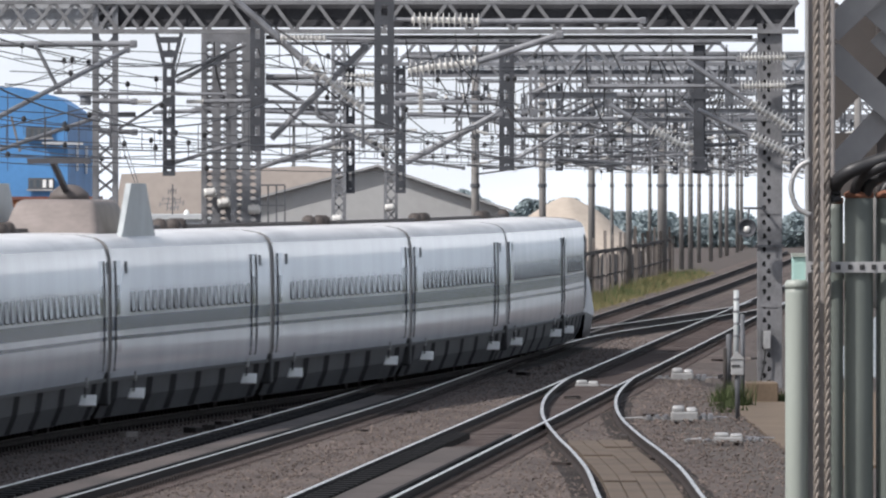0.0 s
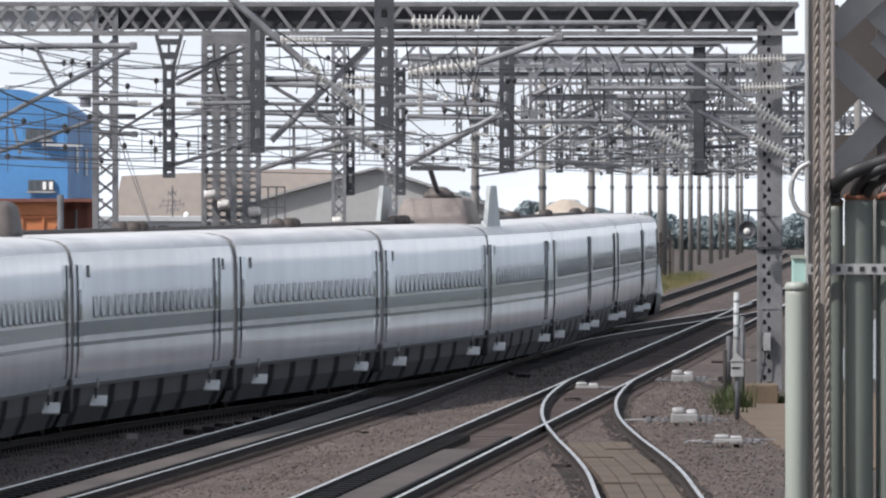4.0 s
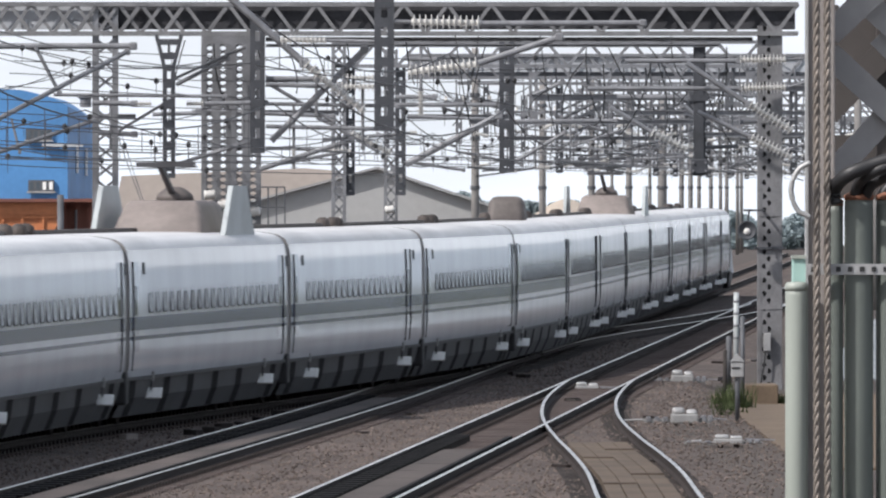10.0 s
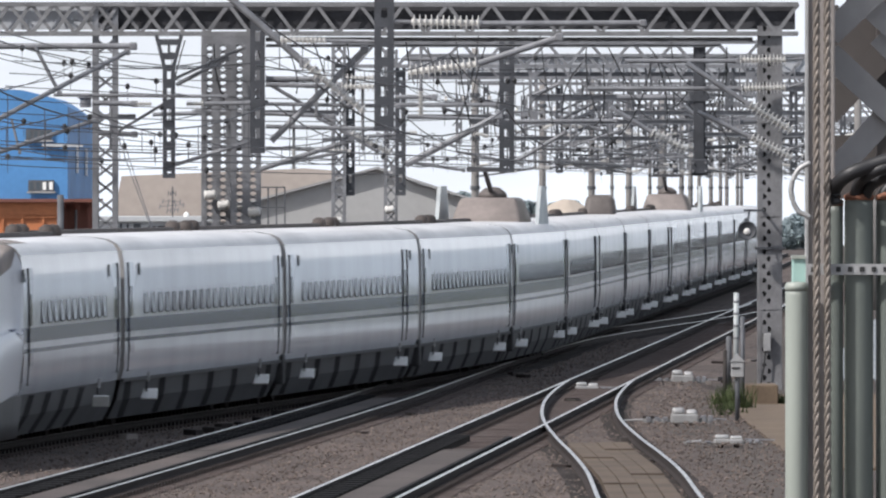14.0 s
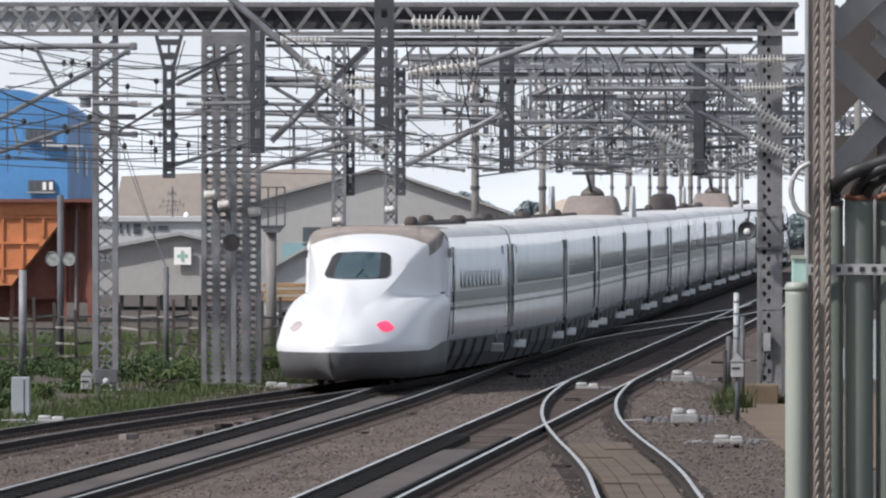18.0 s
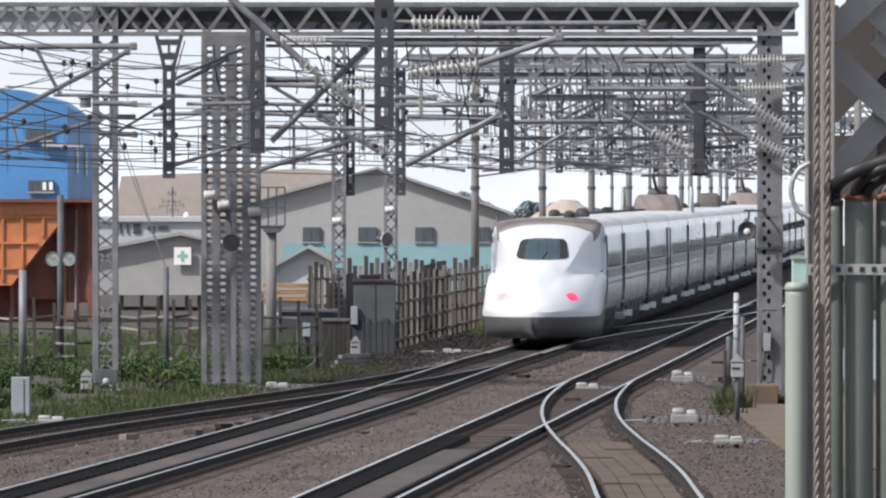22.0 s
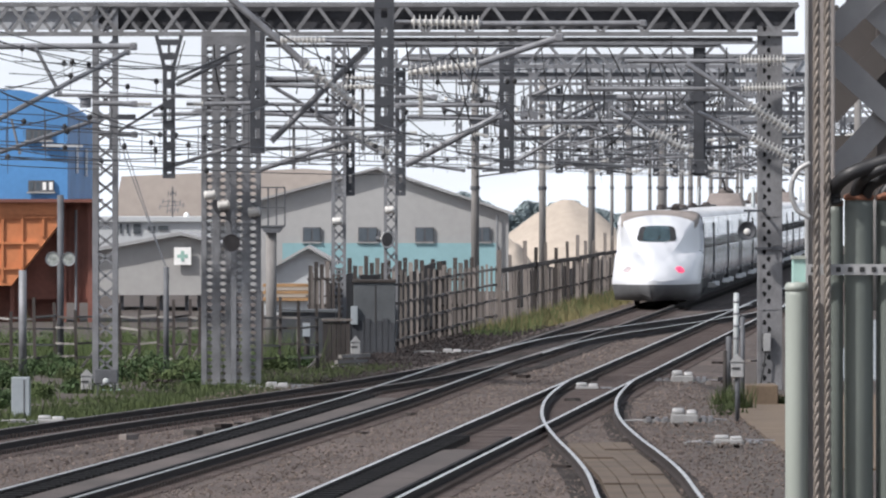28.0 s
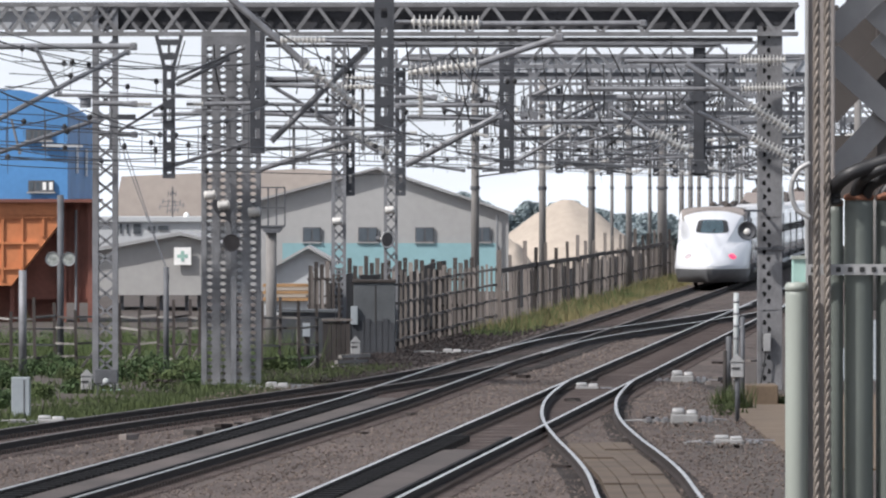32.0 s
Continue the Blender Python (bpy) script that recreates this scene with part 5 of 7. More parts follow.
catenary(branch_x, 170, 340, 54.0, "catenary wires over the joining track", 5.05, 6.05)
catenary(main_x, 172, 880, 54.0, "catenary wires over the straight track")
catenary(lambda y: main_x(y) - 2.0, 190, 880, 56.0, "auxiliary feeder wires between the tracks", 6.4, 7.2)
for k, (dx, z) in enumerate(((-5.3, 7.65), (-4.3, 7.65), (-3.7, 7.7), (-5.8, 6.3), (-4.9, 5.6))):
    wire([(line_x(y) + dx, float(y), z - 0.5 * math.sin(math.pi * ((y - 190) % 54) / 54)) for y in range(190, 880, 9)], 0.013)
# slack lines with small dark weights across the left-hand spans
def hung_line(a, b, sag, balls):
    th = wire([a, b], 0.011, "hung_wire", "thin slack wire with dark strain beads", sag)
    o = Vector(a)
    for t in balls:
        p = Vector(a).lerp(Vector(b), t) - Vector((0, 0, sag * 4 * t * (1 - t))) - o
        part("strain_bead", lathe(p - Vector((0, 0, 0.07)), (0, 0, 1), [(0, 0.02), (0.03, 0.055), (0.10, 0.055), (0.14, 0.02)], 10), M_RUBBER, th)
        part("dropper", bar(p, p - Vector((0, 0, 0.36)), 0.012), M_WIRE, th)


hung_line((-10.107, 270.00, 7.828), (-4.386, 300.00, 6.746), 0.2, (0.11, 0.28, 0.58, 0.76))
hung_line((-10.107, 270.00, 7.425), (-4.945, 300.00, 6.634), 0.15, (0.3, 0.52))
hung_line((-10.107, 270.00, 6.080), (-5.922, 300.00, 5.768), 0.1, (0.15, 0.33, 0.78, 0.86))
hung_line((-7.885, 290.00, 5.658), (-5.084, 300.00, 5.517), 0.05, (0.3, 0.6))
hung_line((-10.107, 270.00, 6.646), (-7.885, 290.00, 7.548), 0.1, ())
hung_line((-9.920, 265.00, 6.544), (-8.425, 290.00, 7.616), 0.12, ())
hung_line((-10.107, 270.00, 5.452), (-2.570, 300.00, 5.461), 0.1, (0.2, 0.45))
hung_line((-10.107, 270.00, 5.200), (-2.570, 300.00, 5.167), 0.1, (0.3, 0.5))
hung_line((-10.107, 270.00, 5.012), (-6.062, 300.00, 4.986), 0.08, ())
wire([(-8.850, 330.00, 5.896), (-6.760, 300.00, 2.276)], 0.012, "guy_wire", "thin guy wire down to a post", 0.05)
wire([(-8.727, 330.00, 5.896), (-6.816, 300.00, 2.416)], 0.012, "guy_wire", "thin guy wire down to a post", 0.05)

for k in range(26):
    y0, y1 = _r.choice((352.1, 352.2, 411.2)), _r.choice((472.2, 534.2, 566.2, 634.2))
    z0, z1 = _r.uniform(5.2, 7.6), _r.uniform(5.2, 7.2)
    xa, xb = line_x(y0) + _r.uniform(-6, 5), line_x(y1) + _r.uniform(-5, 6)
    hung_line((xa, y0, z0), (xb, y1, z1), _r.uniform(0.1, 0.5), [_r.random() for _q in range(4)])
for k in range(14):
    y = (352.2, 352.05, 411.1, 418.3, 418.5, 472.2, 472.4, 534.2, 534.4, 566.2, 566.4, 634.2, 634.4, 690.2)[k]
    x = line_x(y)
    z = 5.3 + 0.9 * _r.random()
    hung_line((x - 4.7, y, z + _r.uniform(-0.3, 0.3)), (main_x(y) + 4.0, y, z), 0.15, [_r.random() for _q in range(7)])
for k in range(9):
    hung_line((-10.0, 262.0 + 3 * k, 5.2 + 0.32 * k), (-1.0 + 0.5 * k, 300.0, 5.0 + 0.36 * k + _r.uniform(-0.2, 0.2)), 0.12, [_r.random() for _q in range(3)])


def jumper(a, b, sag, side):
    """A slack black jumper cable curving between two fittings."""
    a, b = Vector(a), Vector(b)
    pts = []
    for i in range(15):
        t = i / 14
        k = 4 * t * (1 - t)
        pts.append(a.lerp(b, t) + Vector((side * k, 0, -sag * k)))
    wire(pts, 0.016, "jumper_wire", "slack black jumper cable between arms", group="jumper wires", material=M_CABLE)


_j = random.Random(8)
for k in range(22):
    px, y = _j.uniform(720, 1330), _j.choice((288.2, 293.0, 296.2, 300.0))
    top, low = _j.choice((64, 84, 112, 158)), _j.uniform(150, 285)
    wide = _j.choice((-1, 1)) * _j.uniform(12, 80)
    jumper(((px - 784) * y / 21478.0, y, 4.49 - (top - 331.5) * y / 21478.0), ((px + wide - 784) * y / 21478.0, y + _j.uniform(-1, 6), 4.49 - (low - 331.5) * y / 21478.0),
           _j.uniform(0.0, 0.35), _j.uniform(-0.25, 0.25))
for k in range(8):
    px, y = 330 + 55 * k + _j.uniform(-15, 15), 289.0
    jumper(((px - 784) * y / 21478.0, y, 4.49 - (72 - 331.5) * y / 21478.0), ((px + _j.uniform(-40, 40) - 784) * y / 21478.0, y + 1, 4.49 - (_j.uniform(140, 240) - 331.5) * y / 21478.0),
           0.1, _j.uniform(-0.2, 0.2))

# white post insulators clamped to the lattice masts
for px, py, y in ((372, 346, 290.55), (396, 364, 290.55), (421, 366, 290.55), (450, 376, 289.55), (597, 392, 351.6), (690, 372, 371.5)):
    t = thing("mast_insulator", (px - 784) * y / 21478.0, y, 4.49 - (py - 331.5) * y / 21478.0, "short white post insulator clamped to a lattice mast", "insulator", "mast insulators")
    part("body", lathe((-0.15, 0, 0), (1, 0, 0.1), [(0, 0.07), (0.03, 0.125), (0.09, 0.095), (0.14, 0.125), (0.20, 0.095), (0.25, 0.125), (0.30, 0.05)], 12), M_INSUL, t, smooth=True)
    part("clamp", bar((0, 0, 0), (0, 0.35, 0), 0.05), M_GALV_DARK, t)

# pipes, struts and insulators about the paired masts
C = "grey pipe cluster with clamps and ribbed insulators"
arm(C, [((-4.228, 289.20, 6.934), (-2.451, 289.20, 6.893), 0.11), ((-3.016, 289.20, 7.365), (-3.016, 289.20, 6.207), 0.08)], [((-2.451, 289.20, 6.893), (-1.616, 289.20, 6.880), 0.11, 8)])
arm(C, [((-4.231, 289.40, 6.477), (-1.078, 289.40, 6.424), 0.09), ((-3.557, 289.40, 6.477), (-3.557, 289.40, 5.426), 0.07)], [((-3.557, 289.40, 5.426), (-3.557, 289.40, 4.914), 0.09, 6)])
arm(C, [((-4.229, 289.30, 5.938), (-1.266, 289.30, 5.871), 0.10), ((-1.913, 289.30, 6.935), (-1.913, 289.30, 5.426), 0.08), ((-2.478, 289.30, 5.871), (-1.562, 289.30, 5.345), 0.07)])
arm(C, [((-5.652, 286.30, 6.456), (-4.186, 286.30, 6.483), 0.10), ((-4.719, 286.30, 6.483), (-4.719, 286.30, 5.736), 0.07)], [((-6.052, 286.30, 6.456), (-5.625, 286.30, 6.456), 0.09, 6)])
arm(C, [((-4.232, 289.50, 5.427), (-2.817, 289.50, 5.373), 0.08)], [((-2.817, 289.50, 5.373), (-2.184, 289.50, 5.346), 0.10, 7)])
arm(C, [((-0.973, 290.20, 7.564), (-0.189, 290.20, 7.537), 0.10), ((-0.527, 290.20, 7.834), (-0.527, 290.20, 6.807), 0.08)], [((-0.527, 290.20, 6.807), (-0.527, 290.20, 6.186), 0.11, 7)])
arm(C, [((-8.248, 286.20, 6.482), (-7.276, 286.20, 6.455), 0.12), ((-7.835, 286.20, 6.775), (-7.835, 286.20, 5.416), 0.07)], [((-7.249, 286.20, 6.455), (-6.876, 286.20, 6.455), 0.08, 5)])


# ---- buildings and distance ----
def window(parent, x0, x1, y, z0, z1, leaves=2, blinds=0):
    """A recessed window with a frame and panes, on a wall that faces -y."""
    w = part("window", box(x0, x1, y - 0.06, y + 0.02, z0, z1), M_GALV_DARK, parent, "steel-framed window")
    step = (x1 - x0) / leaves
    for i in range(leaves):
        part("pane", box(x0 + step * i + 0.05, x0 + step * (i + 1) - 0.05, y - 0.075, y - 0.05, z0 + 0.06, z1 - 0.06), M_PLATE if i >= leaves - blinds else M_WINDOW, w)
    part("sill", box(x0 - 0.05, x1 + 0.05, y - 0.14, y - 0.03, z0 - 0.06, z0), M_GALV_LIGHT, w)


def gable_hall(name, label, x0, x1, xr, y0, y1, eave0, eave1, ridge, base, wall_mat, roof_mat, ribs=0.0):
    hall = thing(name, 0, 0, 0, label, "building")
    part("wall", prism([(x0, base), (x1, base), (x1, eave1), (xr, ridge), (x0, eave0)], y0, y1), wall_mat, hall)
    for a, b in (((x0, eave0), (xr, ridge)), ((xr, ridge), (x1, eave1))):
        dx, dz = b[0] - a[0], b[1] - a[1]
        k = 0.35 / math.hypot(dx, dz)
        o = [(a[0] - dx * k * (a[0] == x0), a[1] - dz * k * (a[0] == x0) + 0.02), (b[0] + dx * k * (b[0] == x1), b[1] + dz * k * (b[0] == x1) + 0.02)]
        part("roof", prism([o[0], o[1], (o[1][0], o[1][1] + 0.11), (o[0][0], o[0][1] + 0.11)], y0 - 0.4, y1 + 0.4), roof_mat, hall)
    if ribs:
        bm = bmesh.new()
        x = x0 + ribs
        while x < x1:
            t = ridge - (ridge - (eave0 if x < xr else eave1)) * abs(x - xr) / abs((x0 if x < xr else x1) - xr)
            add_box(bm, x - 0.03, x + 0.03, y0 - 0.04, y0 + 0.01, base, t - 0.05)
            x += ribs
        part("cladding_ribs", bm, wall_mat, hall)
    return hall


HALL = gable_hall("warehouse", "large grey corrugated warehouse with a low gable roof", -9.360, 3.024, -3.024, 560.0, 600.0,
                  3.617, 3.278, 5.311, -0.3, M_SHED, M_ROOF_DARK)
part("painted_dado", box(-7.405, 2.503, 559.90, 559.96, -0.3, 1.922), M_CYAN, HALL, "pale turquoise painted lower wall")
for a, b in ((536, 568), (634, 668), (735, 768), (838, 868)):
    window(HALL, (a - 784) * 0.026073, (b - 784) * 0.026073, 559.94, 1.974, 2.652)
part("downpipe", bar((2.503, 559.8, 0), (2.503, 559.8, 3.225), 0.12, 0.12, 8), M_GALV, HALL)
part("roof_vent", box(-2.451, -2.242, 565, 566, 5.155, 5.468), M_GALV, HALL)

BROWN = thing("brown_roofed_hall", 0, 0, 0, "long hall with a broad brown roof behind the warehouse", "building")
part("roof", prism([(-21.752, 2.237), (-5.364, 2.237), (-7.226, 5.589), (-9.088, 5.738), (-21.194, 5.216)], 800, 850),
     M_ROOF_BROWN, BROWN, "faded brown roof")
part("wall", box(-21.939, -5.177, 801, 849, -0.3, 2.274), M_TANK, BROWN)

SHED = gable_hall("cross_sign_shed", "dull grey shed with a white sign bearing a green cross", -13.874, -7.965, -10.197, 470.0, 486.0,
                  1.941, 2.072, 2.641, 0.321, M_SHED_SMALL, M_ROOF_DARK)
for x in (215, 250, 285, 330, 352):
    part("stilt", bar(((x - 784) * 0.021883, 470.5, -0.3), ((x - 784) * 0.021883, 470.5, 0.365), 0.14), M_GALV_DARK, SHED)
SIGN = thing("safety_sign", -10.084, 469.8, 1.832, "square white sign with a faded green cross", "sign")
part("board", box(-0.33, 0.33, -0.03, 0.03, -0.34, 0.34), M_PLATE, SIGN)
part("cross_bar", box(-0.20, 0.20, -0.042, -0.034, -0.065, 0.065), M_GREEN, SIGN)
part("cross_post", box(-0.065, 0.065, -0.048, -0.044, -0.20, 0.20), M_GREEN, SIGN)

OFFICE = thing("pale_works_building", 0, 0, 0, "off-white works building with a dark lettered sign band", "building")
part("wall", box(-16.530, -10.742, 560, 575, -0.3, 2.913), M_TANK, OFFICE)
part("parapet", box(-16.583, -10.690, 559.8, 575.2, 2.913, 3.121), M_TANK, OFFICE)
for a, b, h0, h1 in ((202, 207, 395, 413), (212, 216, 396, 413), (224, 228, 396, 413), (236, 249, 396, 413), (262, 275, 400, 408), (280, 298, 400, 407)):
    part("sign_bar", box((a - 784) * 0.026073, (b - 784) * 0.026073, 559.93, 559.97, 4.49 - (h1 - 331.5) * 0.026073, 4.49 - (h0 - 331.5) * 0.026073),
         M_INK, OFFICE, "dark sign stroke")
part("rooftop_tank", lathe((-11.880, 562, 3.064), (0, 0, 1), [(0, 0.12), (0.1, 0.14), (0.22, 0.1), (0.28, 0.02)], 12), M_PLATE, OFFICE, "white lamp globe", smooth=True)
part("roof_box", box(-12.329, -11.284, 561, 566, 2.701, 3.119), M_TANK, OFFICE)
part("aerial", bar((-12.489, 560.5, 2.913), (-12.489, 560.5, 4.529), 0.06), M_GALV_DARK, OFFICE)
for _x0, _z0, _x1, _z1 in ((-13.09, 3.60, -12.0, 3.68), (-12.95, 3.86, -12.15, 3.82), (-12.75, 3.42, -12.25, 3.45), (-12.7, 4.2, -12.35, 4.22)):
    part("aerial_arm", bar((_x0, 560.5, _z0), (_x1, 560.5, _z1), 0.035), M_GALV, OFFICE)
    for _k in range(4):
        _x, _z = _x0 + (_x1 - _x0) * _k / 3, _z0 + (_z1 - _z0) * _k / 3
        part("aerial_rod", bar((_x, 560.45, _z - 0.13), (_x + 0.03, 560.45, _z + 0.10), 0.045), M_GALV, OFFICE)

# concrete batching plant
PLANT = thing("batching_plant", 0, 0, 0, "blue sheet-metal silo house on an orange steel hopper", "plant")
bm = prism([(-17.498, 4.020), (-13.30, 4.020), (-13.30, 7.36), (-13.75, 7.63), (-14.895, 7.924), (-17.498, 8.084)], 430, 443)
part("house", bm, M_BLUE, PLANT, "bright blue sheet-metal house")
bm = bmesh.new()
_f = [bm.verts.new(p) for p in ((-13.30, 430.0, 4.02), (-12.62, 441.5, 4.02), (-13.30, 441.5, 4.02), (-13.30, 430.0, 7.36), (-12.62, 441.5, 6.92), (-13.30, 441.5, 7.36))]
for _q in ((0, 2, 1), (3, 4, 5), (0, 1, 4, 3), (1, 2, 5, 4), (2, 0, 3, 5)):
    bm.faces.new([_f[i] for i in _q])
bmesh.ops.recalc_face_normals(bm, faces=bm.faces[:])
part("house_flank", bm, M_BLUE, PLANT, "blue sheet-metal flank with narrow windows")
for _a, _z0, _z1 in ((0.30, 5.0, 6.0), (0.62, 4.9, 5.9)):
    _x, _y = -13.30 + 0.68 * _a, 430.0 + 11.5 * _a
    part("flank_window", box(_x + 0.0, _x + 0.07, _y - 0.35, _y + 0.35, _z0, _z1), M_PLATE, PLANT, "narrow pale window")
part("eave_gutter", box(-14.2, -12.75, 429.75, 429.9, 5.92, 6.02), M_TANK, PLANT, "pale slanting gutter")
for a, b, h0, h1 in ((46, 92, 229, 248), (50, 96, 319, 339)):
    window(PLANT, (a - 784) * 0.020021, (b - 784) * 0.020021, 429.94, 4.49 - (h1 - 331.5) * 0.020021, 4.49 - (h0 - 331.5) * 0.020021, 4, 2 if h0 > 300 else 0)
part("ledge", box(-17.498, -12.333, 429.7, 440.2, 3.959, 4.080), M_RUST_SHADED, PLANT)
bm = prism([(-17.498, 1.016), (-15.296, 1.016), (-13.594, 3.219), (-13.594, 3.959), (-17.498, 3.959)], 430.1, 438)
part("hopper", bm, M_ORANGE, PLANT, "orange steel hopper with welded ribs")
for px, low in ((4, 1.2), (39, 1.6), (76, 2.75)):
    part("hopper_rib", box((px - 784) * 0.020021 - 0.045, (px - 784) * 0.020021 + 0.045, 430.02, 430.12, low, 3.959), M_ORANGE, PLANT)
part("top_band", box(-17.498, -13.6, 429.98, 430.12, 3.50, 3.93), M_ORANGE, PLANT, "orange top plate")
for pz, end in ((384, -13.75), (430, -14.4), (475, -15.1)):
    part("hopper_band", box(-17.498, end, 430.0, 430.12, 4.49 - (pz - 331.5) * 0.020021 - 0.04, 4.49 - (pz - 331.5) * 0.020021 + 0.04), M_ORANGE, PLANT)
# the hopper's shaded slope: its shade is put in as darker red-brown
part("slant_plate", prism([(-15.296, 0.996), (-13.534, 3.219), (-13.194, 3.219), (-13.194, 0.516), (-15.296, 0.516)], 431.5, 432), M_RUST_SHADED, PLANT, "red-brown plate with the hopper's shade put into its colour")
for px in (112, 135, 158, 20, -20):
    part("plant_leg", bar(((px - 784) * 0.020021, 431.0, -0.3), ((px - 784) * 0.020021, 431.0, 3.999), 0.16), M_RUST_SHADED, PLANT)
part("side_panel", box(-13.694, -12.373, 431.1, 431.3, 0.396, 3.979), M_RUST_SHADED, PLANT, "red-brown panel in the house's lee")
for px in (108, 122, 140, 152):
    part("panel_rib", box((px - 784) * 0.020021 - 0.03, (px - 784) * 0.020021 + 0.03, 431.0, 431.12, 0.516, 3.879), M_RUST_SHADED, PLANT)
part("panel_stringer", box(-13.614, -12.373, 431.02, 431.12, 2.078, 2.198), M_RUST_SHADED, PLANT)
part("standpipe", bar((-13.033, 430.9, -0.3), (-13.033, 430.9, 3.679), 0.10, 0.10, 8), M_GALV, PLANT, "pale standpipe")
part("lower_wall", box(-17.498, -13.694, 432.5, 438, -0.3, 1.117), M_RUST_SHADED, PLANT)
part("ventilator", lathe((-12.693, 431, 7.323), (0, 0, 1), [(0, 0.2), (0.3, 0.2), (0.35, 0.3), (0.5, 0.05)], 12), M_GALV, PLANT)

# sand heap and its screen
def mound(x, y, rx, ry, h, material, name, label, seed):
    bm, rows = bmesh.new(), []
    n, m = 40, 18
    for j in range(m + 1):
        t = j / m
        row = []
        for i in range(n):
            a = 2 * math.pi * i / n
            wob = 1 + 0.10 * noise.noise((math.cos(a) * 1.5 + seed, math.sin(a) * 1.5, t * 1.2))
            z = h * (1 - t ** 1.35) + 0.15 * h * noise.noise((math.cos(a) * t * 3, math.sin(a) * t * 3, seed)) * t * (1 - t) * 3
            row.append(bm.verts.new((rx * t * wob * math.cos(a), ry * t * wob * math.sin(a), max(z, 0) if j < m else -0.4)))
        rows.append(row)
    for a, b in zip(rows, rows[1:]):
        for i in range(n):
            k = (i + 1) % n
            if a is rows[0]:
                continue
            bm.faces.new((a[i], b[i], b[k], a[k]))
    bm.faces.new(rows[1])
    bmesh.ops.recalc_face_normals(bm, faces=bm.faces[:])
    ob = part(name, bm, material, smooth=True)
    ob.location = (x, y, -0.3)
    return tagged(ob, label, "heap")


mound(7.409, 720.0, 5.531, 5.5, 4.15, M_SAND, "sand_mound", "tall pale heap of sand behind the fence", 1.0)
mound(3.455, 700.0, 1.955, 3.0, 2.1, M_SAND, "sand_mound", "low pale heap of sand", 4.0)
BAY = gable_hall("small_pale_shed", "small pale shed with a pitched roof by the sand", -0.417, 2.324, 1.132, 640.0, 650.0, 1.495, 1.257, 2.151, -0.3, M_TANK, M_SHED)


COTTAGE = gable_hall("pale_store", "small pale store with a steep roof behind the fence", -7.310, -4.633, -5.564, 500.0, 508.0, 0.986, 1.452, 1.964, -0.3, M_TANK, M_SHED)
STACK = thing("timber_stack", -5.847, 455.0, -0.3, "stack of buff and orange sawn timber", "timber stack")
for k in range(5):
    part("plank_layer", box(-0.890 + 0.04 * (k % 2), 0.805, -1.0, 1.0, 0.55 + 0.13 * k, 0.66 + 0.13 * k), M_SAND if k % 2 else M_SAWN, STACK)
part("bearer", box(-0.847, 0.763, -0.8, 0.8, 0.0, 0.56), M_TANK, STACK)


# far trees
def leaf_cloud(bm, c, r, n, size, rnd, flat=0.75):
    for _ in range(n):
        while True:
            p = Vector((rnd.uniform(-1, 1), rnd.uniform(-1, 1), rnd.uniform(-1, 1)))
            if 0.3 < p.length < 1:
                break
        p = Vector((p.x * r, p.y * r, p.z * r * flat)) + Vector(c)
        s = size * rnd.uniform(0.6, 1.4)
        a = Vector((rnd.gauss(0, 1), rnd.gauss(0, 1), rnd.gauss(0, 1))).normalized()
        b = a.orthogonal().normalized()
        v = [bm.verts.new(p + q) for q in (a * s, b * s * 0.6, -a * s, -b * s * 0.6)]
        bm.faces.new(v)


def tree(x, y, h, r, seed, label, leaf=0.15, n=260, material=M_HAZE_TREE):
    rnd = random.Random(seed)
    t = thing("tree", x, y, -0.3, label, "tree", "far trees")
    part("trunk", bar((0, 0, 0), (0.2, 0, h * 0.7), h * 0.06, h * 0.06, 8, h * 0.02), M_BARK, t)
    bm, lim = bmesh.new(), bmesh.new()
    for k in range(14):
        a = rnd.uniform(0, 6.28)
        d = rnd.uniform(0.1, 0.75) * r
        c = (math.cos(a) * d, math.sin(a) * d, h * rnd.uniform(0.45, 0.92) - d * 0.25)
        add_bar(lim, (0.1, 0, h * rnd.uniform(0.25, 0.5)), c, h * 0.02, h * 0.02, 5, h * 0.008)
        leaf_cloud(bm, c, r * rnd.uniform(0.28, 0.5), n, leaf, rnd)
    part("branchwork", lim, M_BARK, t)
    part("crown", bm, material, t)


for k, (px, top, w) in enumerate(((815, 338, 90), (850, 345, 70), (880, 362, 60), (925, 365, 50), (950, 350, 70), (985, 356, 60), (1015, 352, 50),
                                  (1075, 372, 70), (1105, 378, 60), (1140, 385, 60), (1180, 380, 60), (1215, 388, 60), (1250, 384, 60), (1290, 388, 60), (1330, 380, 60), (770, 350, 60), (1055, 368, 60), (910, 374, 60))):
    tree((px - 784) * 0.0442, 950.0 + (k % 5) * 9, 4.49 - (top - 331.5) * 0.0442 + 0.3, w * 0.0442 * 0.5, 40 + k, "distant tree, haze painted into its pale blue-grey leaves")

def far_hedge():
    rnd, bm = random.Random(61), bmesh.new()
    for k in range(150):
        px = 1040 + 2.9 * k + rnd.uniform(-4, 4)
        h = 2.0 + 0.5 * math.sin(px * 0.045) + rnd.uniform(-0.4, 0.4)
        for z in (0.2, 0.9, h - 0.5):
            leaf_cloud(bm, ((px - 784) * 0.0433, 930.0 + rnd.uniform(-4, 4), z), 0.6, 70, 0.15, rnd)
    tagged(part("far_hedge", bm, M_HAZE_TREE), "scrub beyond the end of the line, haze painted into its colour", "hedge", kind="stuff")


far_hedge()

